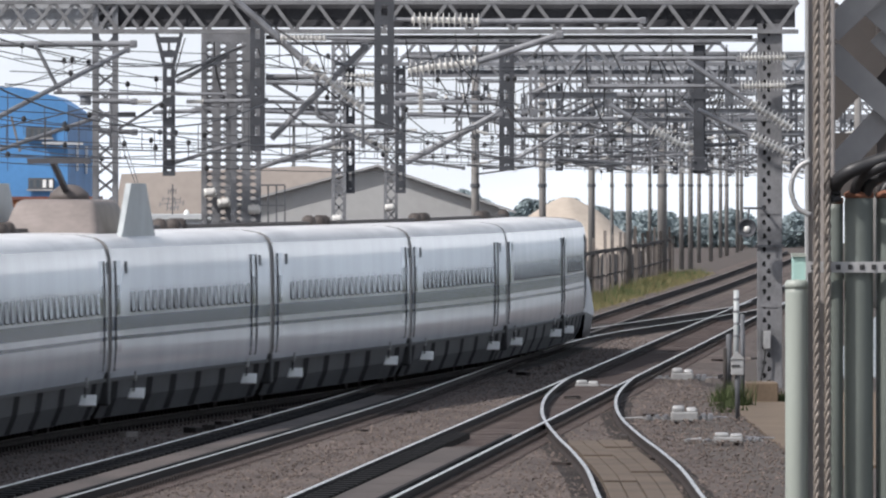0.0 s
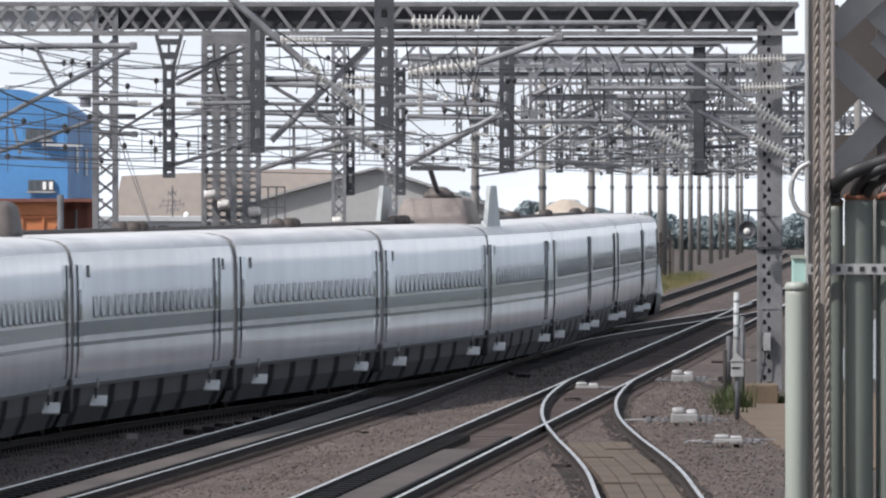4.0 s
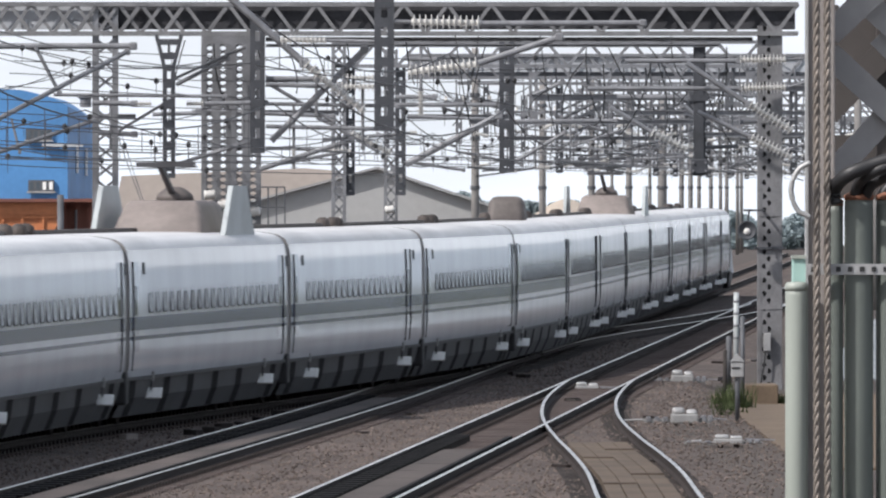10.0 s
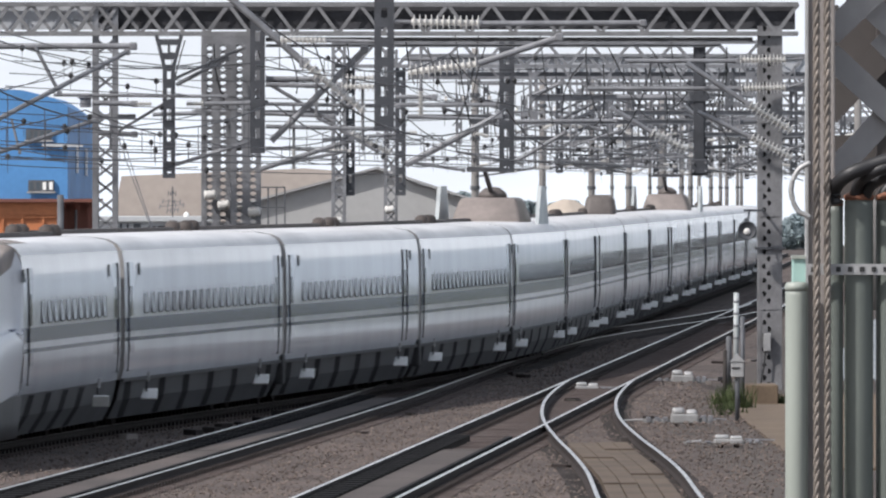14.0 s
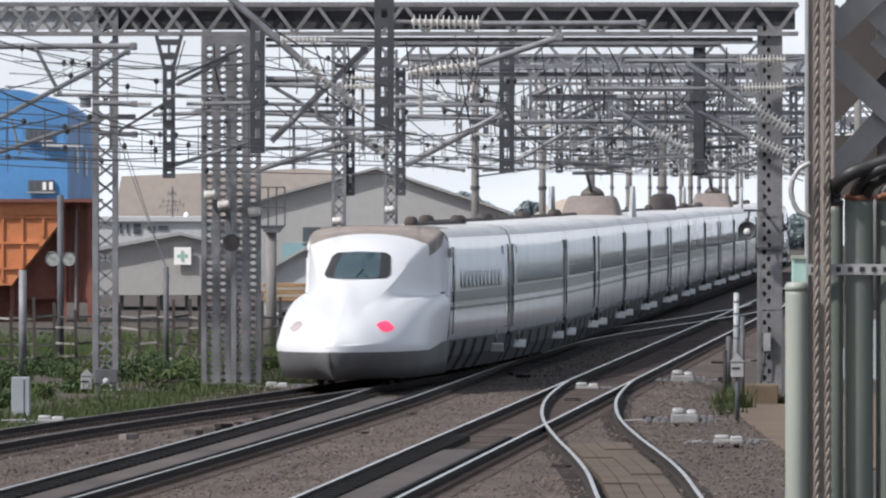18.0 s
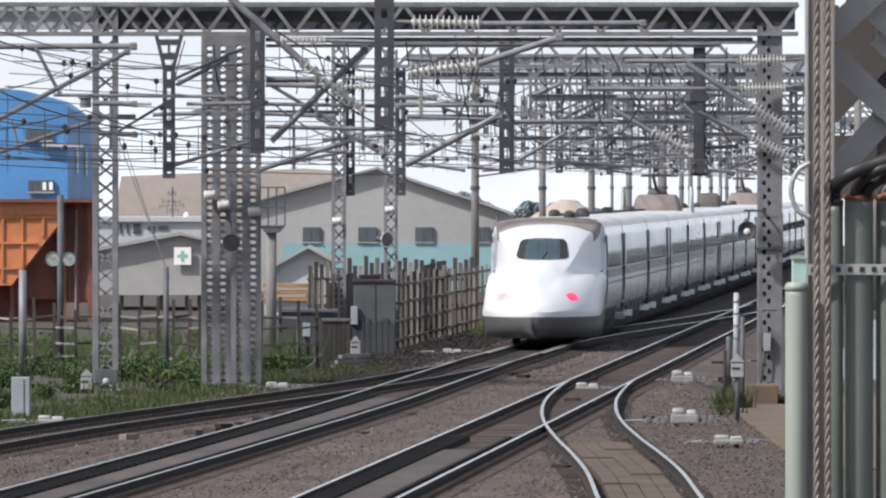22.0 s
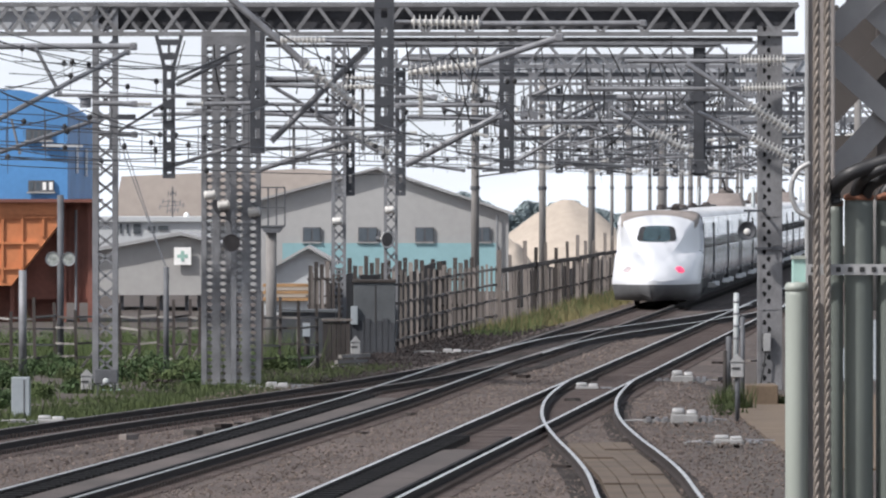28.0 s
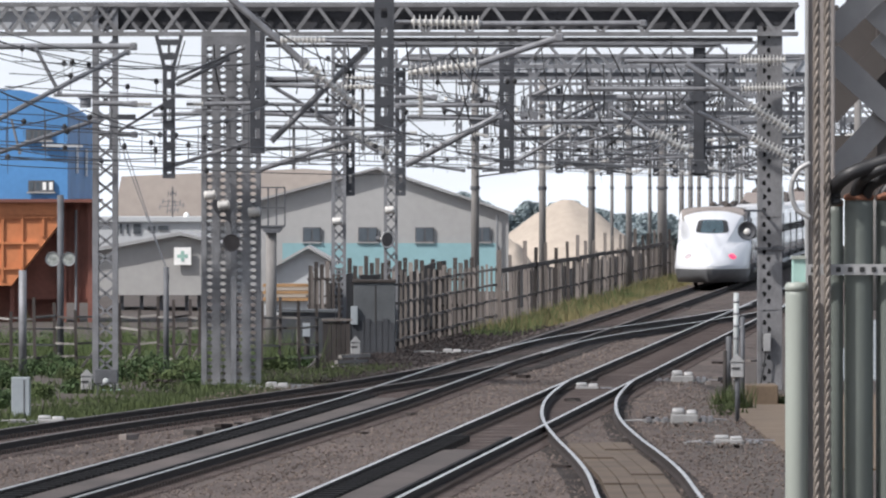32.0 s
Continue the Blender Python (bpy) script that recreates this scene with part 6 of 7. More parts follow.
# ---- verge: grass, bushes ----
def grass_strip(name, label, spots, material, blade, seed):
    rnd = random.Random(seed)
    bm = bmesh.new()
    for x, y, spread, n, h in spots:
        for _ in range(n):
            p = Vector((x + rnd.gauss(0, spread), y + rnd.uniform(-1, 1) * spread * 2, -0.30))
            k = rnd.uniform(0.5, 1.2) * h
            lean = Vector((rnd.gauss(0, 0.3), rnd.gauss(0, 0.3), 1)).normalized()
            a = rnd.uniform(0, 3.14)
            w = Vector((math.cos(a), math.sin(a), 0)) * blade
            v = [bm.verts.new(q) for q in (p - w, p + w, p + lean * k)]
            bm.faces.new(v)
    ob = part(name, bm, material)
    return tagged(ob, label, "grass", kind="stuff")


_r = random.Random(5)
spots = []
for y in range(232, 322, 1):
    for _k in range(6):
        spots.append((line_x(y) - 2.7 - abs(_r.gauss(0, 1.6)), y, 0.35, 42, 0.10 + 0.12 * _r.random()))
for _k in range(110):
    spots.append((_r.uniform(-12.0, -3.2), _r.uniform(275, 330), 0.3, 26, _r.uniform(0.15, 0.4)))
spots = [q for q in spots if q[0] < line_x(q[1]) - 2.3]
grass_strip("verge_grass", "low green grass and weeds along the ballast edge", spots, M_GRASS, 0.02, 1)
spots = []
for y in range(398, 640, 1):
    for _k in range(2):
        if noise.noise((y * 0.11, _k * 3.0, 1.7)) > -0.15:
            spots.append((line_x(y) - 2.4 - abs(_r.gauss(0, 0.75)), y, 0.4, 60, _r.uniform(0.18, 0.5)))
grass_strip("dry_grass", "yellowing tall grass along the timber fence", spots, M_LEAF_YEL, 0.016, 2)
grass_strip("green_tufts", "green tufts among the dry grass", [(line_x(y) - 2.6 - abs(_r.gauss(0, 0.6)), y, 0.4, 40, 0.5) for y in range(385, 640, 3)], M_LEAF_PALE, 0.018, 3)


def bush(x, y, r, h, seed, material=M_LEAF):
    rnd = random.Random(seed)
    h *= 0.72 if y > 312 else 0.55
    b = thing("bush", x, y, -0.3, "leafy green bush among weeds by the fence", "bush", "bushes")
    bm, st = bmesh.new(), bmesh.new()
    for k in range(11):
        a, d = rnd.uniform(0, 6.28), rnd.uniform(0, 1.1) * r
        c = (math.cos(a) * d, math.sin(a) * d, h * rnd.uniform(0.1, 0.85))
        add_bar(st, (0, 0, 0), c, 0.025, 0.025, 4)
        leaf_cloud(bm, c, r * rnd.uniform(0.3, 0.65), 190, 0.034, rnd, 1.0)
    part("branchwork", st, M_BARK, b)
    part("foliage", bm, material, b)


for k, (px, y, r, h) in enumerate(((8, 338, 0.7, 1.0), (40, 341, 0.6, 0.8), (78, 336, 0.6, 0.9), (120, 343, 0.7, 0.9), (160, 339, 0.5, 0.7), (195, 344, 0.6, 0.8), (255, 340, 0.7, 0.9),
                                   (300, 345, 0.6, 0.8), (350, 342, 0.7, 0.9), (235, 303, 0.55, 0.85), (262, 299, 0.6, 1.0), (300, 305, 0.55, 0.9), (332, 301, 0.6, 0.95), (362, 306, 0.4, 0.6),
                                   (12, 300, 0.6, 0.9), (60, 312, 0.45, 0.6), (110, 306, 0.4, 0.5), (455, 318, 0.45, 0.5), (498, 312, 0.5, 0.6), (530, 318, 0.4, 0.45), (2, 262, 0.45, 0.7), (70, 275, 0.35, 0.45), (128, 282, 0.3, 0.4))):
    bush((px - 784) * y / 21478.0, float(y), r, h, 70 + k, M_LEAF if k % 3 else M_LEAF_PALE)
_t = random.Random(91)
for k in range(8):
    px, y = 20 + 46.0 * k + _t.uniform(-8, 8), _t.uniform(284, 318)
    bush((px - 784) * y / 21478.0, y, _t.uniform(0.3, 0.5), _t.uniform(0.4, 0.95), 300 + k, _t.choice((M_LEAF, M_LEAF, M_LEAF_PALE)))
# tall thin grasses standing through the fence
_t = random.Random(44)
grass_strip("tall_grass", "tall thin yellow-green grass about the low fence", [((_t.uniform(-20, 560) - 784) * y / 21478.0, y, 0.18, 26, _t.uniform(0.6, 1.3)) for y in [_t.uniform(318, 346) for _k in range(150)]], M_LEAF_PALE, 0.012, 45)
for px, py in ((158, 628), (228, 630), (232, 622), (316, 614), (346, 619), (95, 640), (430, 652), (560, 640)):
    t = thing("leaning_timber", (px - 784) * 314.5 / 21478.0, 314.5, -0.3, "pale weathered timber leaning in the weeds", "timber", "leaning timbers")
    k = 4.49 - (py - 331.5) * 314.5 / 21478.0 + 0.3
    part("stick", bar((-0.3, 0, 0), (0.12 + 0.002 * (px % 40), 0.1, k + 0.2), 0.06), M_GREY_WOOD, t)

# ---- fences ----
def timber_fence():
    f = thing("timber_fence", 0, 0, 0, "weathered fence of close timber pickets with four rails", "fence")
    rnd = random.Random(9)
    y, last = 352.0, None
    while y < 424:
        x, w = line_x(y) - 4.35, rnd.uniform(0.075, 0.11)
        h = 2.08 - (y - 352) * 0.004 + rnd.uniform(-0.07, 0.07)
        part("picket", bar((x, y, -0.35), (x + rnd.uniform(-0.03, 0.03), y, h), w, w), M_WOOD, f)
        if last:
            for z in (0.05, 0.58, 1.12, 1.66):
                part("rail", bar((last[0], last[1], z), (x, y, z + rnd.uniform(-0.02, 0.02)), 0.045, 0.075), M_WOOD if rnd.random() < 0.7 else M_WOOD_DARK, f)
        last = (x, y)
        y += rnd.uniform(3.0, 3.8)


def post_fence():
    f = thing("post_fence", 0, 0, 0, "old fence of stout timber posts under one heavy top rail", "fence")
    rnd = random.Random(19)
    y, last = 424.0, None
    while y < 660:
        x, w = line_x(y) - 4.35 + rnd.uniform(-0.06, 0.06), rnd.uniform(0.11, 0.17)
        h = 2.35 + rnd.uniform(-0.3, 0.2)
        part("post", bar((x, y, -0.35), (x + rnd.uniform(-0.06, 0.06), y, h), w, w), M_WOOD if rnd.random() < 0.75 else M_WOOD_DARK, f)
        if last:
            z = 1.57 + rnd.uniform(-0.04, 0.04)
            part("top_rail", bar((last[0], last[1], last[2]), (x, y, z), 0.10, 0.16), M_WOOD_DARK, f)
            part("low_rail", bar((last[0], last[1], 0.5), (x, y, 0.5), 0.05, 0.08), M_WOOD_DARK, f)
        last = (x, y, 1.57)
        for k in (1, 2, 3):
            yy = y + 2.7 * k
            if rnd.random() < (1.0 if y < 490 else 0.6):
                part("picket", bar((line_x(yy) - 4.37, yy, -0.35), (line_x(yy) - 4.37 + rnd.uniform(-0.05, 0.05), yy, 1.5 + rnd.uniform(-0.2, 0.25)), 0.06, 0.06), M_WOOD if k < 3 else M_WOOD_DARK, f)
        y += rnd.uniform(9.5, 13.0)


def low_fence():
    f = thing("trackside_fence", 0, 0, 0, "low grey fence of thin posts and three rails among bushes", "fence")
    rnd = random.Random(12)
    prev = None
    for px in (-20, 20, 62, 98, 135, 172, 214, 246, 280, 308, 335, 352, 385, 420, 462, 495, 530, 562):
        y = 313.0 + rnd.uniform(-2, 2)
        x = (px - 784) * y / 21478.0
        top = 1.5 + rnd.uniform(-0.2, 0.2)
        part("post", bar((x, y, -0.35), (x + rnd.uniform(-0.04, 0.04), y, top), 0.08), M_WOOD_DARK, f)
        if prev:
            for z in (0.10, 0.45, 0.86, 1.15):
                part("rail", bar((prev[0], prev[1], z), (x, y, z + rnd.uniform(-0.06, 0.06)), 0.05), M_GREY_WOOD if rnd.random() < 0.6 else M_WOOD_DARK, f)
        prev = (x, y)


timber_fence()
post_fence()
low_fence()
# near panels are added as dark backing for the shade between pickets
LINING = thing("fence_lining", 0, 0, 0, "board panels behind the fence, the near ones a dark backing for shaded gaps", "fence")
_t = random.Random(17)
for _y in range(350, 660, 4):
    if 424 <= _y < 480:
        continue
    _h = (1.75 if _y < 424 else 1.05) + _t.uniform(-0.25, 0.2)
    part("panel", sweep([(line_x(_y) - 6.1, _y), (line_x(_y + 3.9) - 6.1, _y + 3.9)], [(-0.025, -0.35), (0.025, -0.35), (0.025, _h), (-0.025, _h)]), M_WOOD_DARK if _y < 424 else M_LINING, LINING)
BOARDS = thing("board_screen", 0, 0, 0, "dark upright boards of an old timber screen", "fence")
_r = random.Random(3)
for k in range(30):
    x = -4.60 + k * 0.19
    part("board", box(x, x + 0.15, 415.0, 415.05, -0.3, 1.95 + _r.uniform(-0.25, 0.2)), M_WOOD_DARK if k % 3 else M_WOOD, BOARDS)
for z in (0.4, 1.3):
    part("rail", box(-4.64, 1.09, 414.92, 415.0, z, z + 0.1), M_WOOD_DARK, BOARDS)
HUT = thing("relay_hut", -1.960, 345.0, -0.3, "dark grey relay hut with a flat top beside the fence", "hut")
part("body", box(-0.578, 0.610, -0.6, 0.6, 0, 2.08, 0.02), M_HUT, HUT)
part("door_line", box(0.032, 0.056, -0.612, -0.6, 0.9, 2.0), M_WOOD_DARK, HUT)
for _k in range(7):
    part("kick_board", box(-0.610 + _k * 0.172, -0.610 + _k * 0.172 + 0.155, -0.66, -0.61, 0, 0.95 + 0.06 * (_k % 3)), M_LEAN, HUT, "dark upright board")
part("lid", box(-0.626, 0.626, -0.65, 0.65, 2.08, 2.17, 0.02), M_WOOD_DARK, HUT)
part("meter_box", box(-0.66, -0.46, -0.76, -0.62, 0.9, 1.42, 0.01), M_CABINET, HUT, "pale meter box")
LEANTO = thing("low_store", -3.76, 336.0, -0.3, "low dark blue-grey sheet store behind the fence", "store")
part("body", box(-0.78, 0.78, 0, 2.4, 0, 1.33), M_LEAN, LEANTO)
part("top", box(-0.84, 0.84, -0.08, 2.48, 1.33, 1.40), M_HUT, LEANTO, "grey flat top")
SCRAP = thing("picket_remnant", -3.55, 345.0, -0.3, "tall uneven pickets of an old broken screen", "fence")
_t = random.Random(23)
for _x in (-0.26, -0.14, -0.01, 0.13, 0.30, 0.44, 0.6):
    part("picket", bar((_x, 0, 0), (_x + _t.uniform(-0.03, 0.03), 0, 2.35 + _t.uniform(-0.3, 0.25)), 0.075), M_WOOD if _t.random() < 0.6 else M_WOOD_DARK, SCRAP)
for _z in (0.9, 1.7):
    part("rail", bar((-0.35, 0.06, _z), (0.7, 0.06, _z), 0.05), M_WOOD_DARK, SCRAP)
HOARD = thing("board_box", -2.87, 327.0, -0.3, "dark brown box of upright boards beside the hut", "box")
for _k in range(6):
    part("board", box(-0.37 + 0.125 * _k, -0.26 + 0.125 * _k, 0, 0.7, 0, 1.16 + _t.uniform(-0.05, 0.05)), M_WOOD_DARK, HOARD)
part("cap_board", box(-0.40, 0.42, -0.05, 0.75, 1.19, 1.25), M_WOOD, HOARD)
PILE = thing("plank_pile", -2.45, 318.0, -0.3, "grey planks stacked beside the track", "planks")
for _k in range(3):
    part("plank", bar((-0.45 + 0.1 * _k, 0.2 * _k, 0.07 + 0.14 * _k), (0.38 + 0.06 * _k, 0.2 * _k + 1.5, 0.09 + 0.14 * _k), 0.10, 0.09), M_GREY_WOOD, PILE)


# ---- added on the east side, out of the lens's reach, for the train to reflect ----
EAST = thing("wall_east", 0, 0, 0, "long plain unseen wall on the east, added for the train's side to reflect", "wall", kind="structure")
for k in range(38):
    y = 120.0 + k * 20
    x = main_x(y + 10) + 15.0
    part("wall_bay", box(x, x + 0.4, y, y + 20.0, -0.3, 4.6), M_EAST, EAST)
    part("wall_pier", box(x - 0.12, x + 0.4, y + 19.6, y + 20.4, -0.3, 4.75), M_GALV_DARK, EAST)


# unseen slab, added to brighten reflections low on the train's side
YARD = thing("service_road", 0, 0, 0, "unseen pale slab along the east wall, added for the train's side to reflect", "road", kind="structure")
part("slab", sweep([(main_x(y) + 9.6, float(y)) for y in range(300, 900, 10)], [(-5.0, -0.4), (5.0, -0.4), (5.0, -0.24), (-5.0, -0.24)]), M_YARD, YARD)


# unseen greenery whose pale colour is set for the train's reflections
def east_hedge():
    rnd, bm = random.Random(33), bmesh.new()
    y = 150.0
    while y < 880:
        tall = 1.15 + 0.45 * noise.noise((y * 0.045, 0.3, 2.0))
        for z in (-0.05, 0.3, 0.6, tall - 0.2):
            leaf_cloud(bm, (main_x(y) + 14.2 + rnd.uniform(-0.2, 0.2), y, z), 0.45, 16, 0.13, rnd)
        y += 0.55
    tagged(part("east_hedge", bm, M_VERGE), "unseen pale green hedge along the east wall, reflected in the train's side", "hedge", kind="stuff")
    bm = bmesh.new()
    for k in range(120):
        y = rnd.uniform(516, 584)
        leaf_cloud(bm, (main_x(y) + 13.5 + rnd.uniform(-0.3, 0.3), y, rnd.uniform(0.1, 1.9)), 0.6, 60, 0.13, rnd)
    tagged(part("east_shrubs", bm, M_VERGE), "unseen tall pale shrubs before the east wall, reflected in the train's side", "shrubs", kind="stuff")


# ---- the near mast, conduits and cables at the platform's end ----
N = 46.0


def build_near_mast():
    mast = thing("near_mast", 0, N, 0, "near latticed steel mast with bundled conduits strapped to it", "mast")
    z0, z1 = -0.3, 6.4
    part("channel", box(1.379, 1.486, 0.0, 0.12, z0, z1, 0.006), M_CHANNEL, mast, "brownish steel channel")
    part("channel_edge", box(1.375, 1.384, -0.02, 0.13, z0, z1), M_GALV_LIGHT, mast)
    for n, (a, b) in enumerate((((1470, 60), (1580, -45)), ((1470, 95), (1600, 215)), ((1470, 315), (1600, 175)), ((1470, -60), (1600, 60)), ((1560, 60), (1640, 140)))):
        pa = ((a[0] - 784) * 0.0021417, 0.14 + 0.03 * n, 4.49 - (a[1] - 331.5) * 0.0021417)
        pb = ((b[0] - 784) * 0.0021417, 0.14 + 0.03 * n, 4.49 - (b[1] - 331.5) * 0.0021417)
        part("diagonal", bar(pa, pb, 0.02, 0.095), M_DIAGONAL, mast, "flat grey diagonal brace")
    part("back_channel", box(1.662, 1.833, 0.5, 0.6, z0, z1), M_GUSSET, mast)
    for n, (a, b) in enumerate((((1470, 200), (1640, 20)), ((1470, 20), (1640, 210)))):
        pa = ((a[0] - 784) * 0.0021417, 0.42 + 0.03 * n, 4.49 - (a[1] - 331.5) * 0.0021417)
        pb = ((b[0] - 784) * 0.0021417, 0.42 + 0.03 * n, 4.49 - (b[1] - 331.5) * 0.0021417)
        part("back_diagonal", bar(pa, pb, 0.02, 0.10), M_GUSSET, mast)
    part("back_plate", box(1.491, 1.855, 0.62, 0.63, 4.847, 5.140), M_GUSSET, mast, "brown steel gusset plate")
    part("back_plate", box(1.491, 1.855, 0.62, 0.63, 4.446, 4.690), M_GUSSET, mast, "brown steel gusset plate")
    part("strap", box(1.377, 1.833, -0.10, -0.085, 4.159, 4.200), M_GALV_LIGHT, mast, "perforated zinc strap")
    for px in (1438, 1462, 1482, 1503, 1524, 1545, 1566):
        part("strap_slot", box((px - 784) * 0.0021417 - 0.009, (px - 784) * 0.0021417 + 0.009, -0.104, -0.10, 4.170, 4.189), M_RUBBER, mast)


def twisted_rope(px, lean, r=0.0135):
    rope = thing("wire_rope", (px - 784) * 0.0021417, N - 0.14, -0.3, "twisted steel guy rope running up the mast", "rope", "guy ropes")
    for k in range(3):
        pts = []
        for i in range(260):
            z = 6.6 * i / 259
            a = 2 * math.pi * (z / 0.13 + k / 3)
            pts.append((lean * (z - 4.79) + math.cos(a) * r * 0.55, math.sin(a) * r * 0.55, z))
        part("strand", tube(pts, r * 0.58, 6), M_ROPE, rope, smooth=True)


def conduit(px0, px1, top, y, material, label, cap=M_RUSTCAP):
    x0, x1 = (px0 - 784) * 0.0021417, (px1 - 784) * 0.0021417
    r = (x1 - x0) / 2
    h = 4.49 - (top - 331.5) * 0.0021417 + 0.3
    c = thing("conduit", (x0 + x1) / 2, y, -0.3, label, "conduit", "conduits")
    part("pipe", lathe((0, 0, 0), (0, 0, 1), [(0, r), (h - 0.03, r), (h, r * 0.98)], 24), material, c, smooth=True)
    if cap:
        part("cap", lathe((0, 0, h - 0.005), (0, 0, 1), [(0, r * 1.03), (0.018, r * 1.05), (0.022, r * 0.9), (0.03, r * 0.6)], 24), cap, c, "rusty rim", smooth=True)
    return c


east_hedge()
build_near_mast()
twisted_rope(1443, -0.0012)
twisted_rope(1462, -0.0014)
conduit(1466, 1492, 362, N - 0.02, M_CONDUIT, "grey-green cable conduit with a rusty rim")
conduit(1494, 1545, 352, N - 0.03, M_CONDUIT, "thick grey-green cable conduit with a rusty rim")
conduit(1550, 1600, 352, N + 0.0, M_CONDUIT, "thick grey-green cable conduit with a rusty rim")
POST = conduit(1389, 1429, 509, N - 0.06, M_CONDUIT_PALE, "pale green painted steel post with a flat cap", None)
part("cap", lathe((0, 0, 4.110 + 0.3 - 0.012), (0, 0, 1), [(0, 0.045), (0.02, 0.045), (0.032, 0.036), (0.034, 0.005)], 24), M_CONDUIT_PALE, POST, smooth=True)
CAB = thing("teal_box", 1.349, 46.02, -0.3, "pale teal junction box on the mast", "box")
part("body", box(-0.024, 0.031, 0, 0.12, 3.4, 4.218 + 0.3, 0.004), M_TEAL, CAB)
part("lid", box(-0.026, 0.031, -0.01, 0.13, 4.218 + 0.3, 4.231 + 0.3), M_CONDUIT_PALE, CAB)


def cable(points, r, label="thick black cable looping out of the conduits", name="power_cable", material=M_CABLE):
    pts = smooth_3d([((a - 784) * d / 21478.0, d, 4.49 - (b - 331.5) * d / 21478.0) for a, b, d in points])
    o = Vector(pts[0])
    th = thing(name, o.x, o.y, o.z, label, "cable", "cables")
    part("sheath", tube([Vector(p) - o for p in pts], r, 10), material, th, smooth=True)


def smooth_3d(points, n=8):
    p = [Vector(q) for q in points]
    p = [2 * p[0] - p[1]] + p + [2 * p[-1] - p[-2]]
    out = []
    for i in range(1, len(p) - 2):
        for k in range(n):
            t = k / n
            out.append(0.5 * ((2 * p[i]) + (p[i + 1] - p[i - 1]) * t + (2 * p[i - 1] - 5 * p[i] + 4 * p[i + 1] - p[i + 2]) * t * t
                              + (3 * p[i] - p[i - 1] - 3 * p[i + 1] + p[i + 2]) * t ** 3))
    return out + [p[-2]]


cable([(1478, 362, 45.9), (1476, 335, 45.9), (1500, 310, 45.8), (1545, 292, 45.8), (1600, 275, 45.8)], 0.028)
cable([(1512, 352, 45.95), (1520, 325, 45.9), (1545, 305, 45.8), (1600, 285, 45.8)], 0.022)
cable([(1530, 352, 45.95), (1545, 325, 45.9), (1600, 300, 45.8)], 0.022)
cable([(1560, 352, 46.0), (1570, 335, 46.0), (1600, 315, 46.0)], 0.022)
cable([(1434, 385, 45.8), (1410, 370, 45.8), (1400, 335, 45.8), (1412, 302, 45.8), (1434, 288, 45.8)], 0.010, "pale loop of cable on the mast", "cable_loop", M_GALV_LIGHT)

# ---- trackside equipment ----
def point_machine(x, y, label, w=1.1, tall=1.0):
    """A low cast case of several lumps on a long base plate, with rods to the rails."""
    pm = thing("point_machine", x, y, -0.26, label, "point machine", "point machines")
    part("base", box(-0.85, 0.62, -0.14, 0.14, 0.03, 0.10 * tall + 0.01), M_MOTOR, pm, "grey base channel")
    part("case", box(-0.27, 0.27, -0.32, 0.32, 0.02, 0.21 * tall, 0.03), M_MOTOR, pm, "grey cast case")
    for x0, x1, top in ((-0.25, 0.0, 0.335), (0.03, 0.25, 0.30)):
        bm = box(x0, x1, -0.26, 0.26, 0.19 * tall, top * tall)
        bmesh.ops.bevel(bm, geom=bm.edges[:], offset=0.055 * tall, segments=3, affect="EDGES", profile=0.5)
        part("hood", bm, M_GALV_LIGHT, pm, "pale rounded hood", smooth=True)
    for k in (-0.72, -0.55, -0.38, 0.38, 0.52):
        part("lug", box(k - 0.045, k + 0.045, -0.17, 0.17, 0.05, (0.15 + 0.03 * (k > 0)) * tall, 0.01), M_GALV, pm)
    part("foot", box(-0.2, -0.1, -0.2, 0.2, -0.05, 0.05), M_STEEL_DARK, pm)
    part("foot", box(0.1, 0.2, -0.2, 0.2, -0.05, 0.05), M_STEEL_DARK, pm)
    part("rod", bar((-0.5, -0.1, 0.10), (-w - 0.3, -0.1, 0.08), 0.035, 0.035, 8), M_GALV_LIGHT, pm)
    part("rod", bar((0.3, 0.1, 0.12), (0.85, 0.1, 0.10), 0.03, 0.03, 8), M_GALV, pm)
    return pm


point_machine(4.837, 243.0, "pale grey point machine with rods beside the siding")
point_machine(5.782, 293.0, "pale grey point machine with rods on the ballast", 0.9)
point_machine(5.248, 223.0, "half-buried pale point rod and crank", 0.4, 0.6)
point_machine(3.337, 281.0, "grey switch lock box between the rails", 0.1, 0.7)
point_machine(-7.852, 243.0, "low grey point machine in the verge grass", 0.8, 0.55)
point_machine(-3.901, 285.0, "low grey point machine in the verge grass", 0.4, 0.55)
point_machine(0.257, 345.0, "grey point rods beside the curved track", 0.8, 0.5)


def marker_post(px, y, low, high, r, label, mat_shaft, head=None):
    x = (px - 784) * y / 21478.0
    p = thing("marker_post", x, y, -0.3, label, "post", "marker posts")
    part("shaft", bar((0, 0, 0), (0, 0, high + 0.3), 2 * r, 2 * r, 12), mat_shaft, p, smooth=True)
    if head:
        head(p, high + 0.3)
    return p


def white_house(p, h):
    part("head", box(-0.13, 0.13, -0.1, 0.1, h - 0.32, h, 0.02), M_GALV_LIGHT, p, "white lantern box")
    bm = prism([(-0.15, h), (0.15, h), (0.0, h + 0.16)], -0.12, 0.12)
    part("cap", bm, M_GALV_LIGHT, p)
    part("slot", box(-0.12, 0.05, -0.115, -0.10, h - 0.15, h - 0.11), M_RUBBER, p)


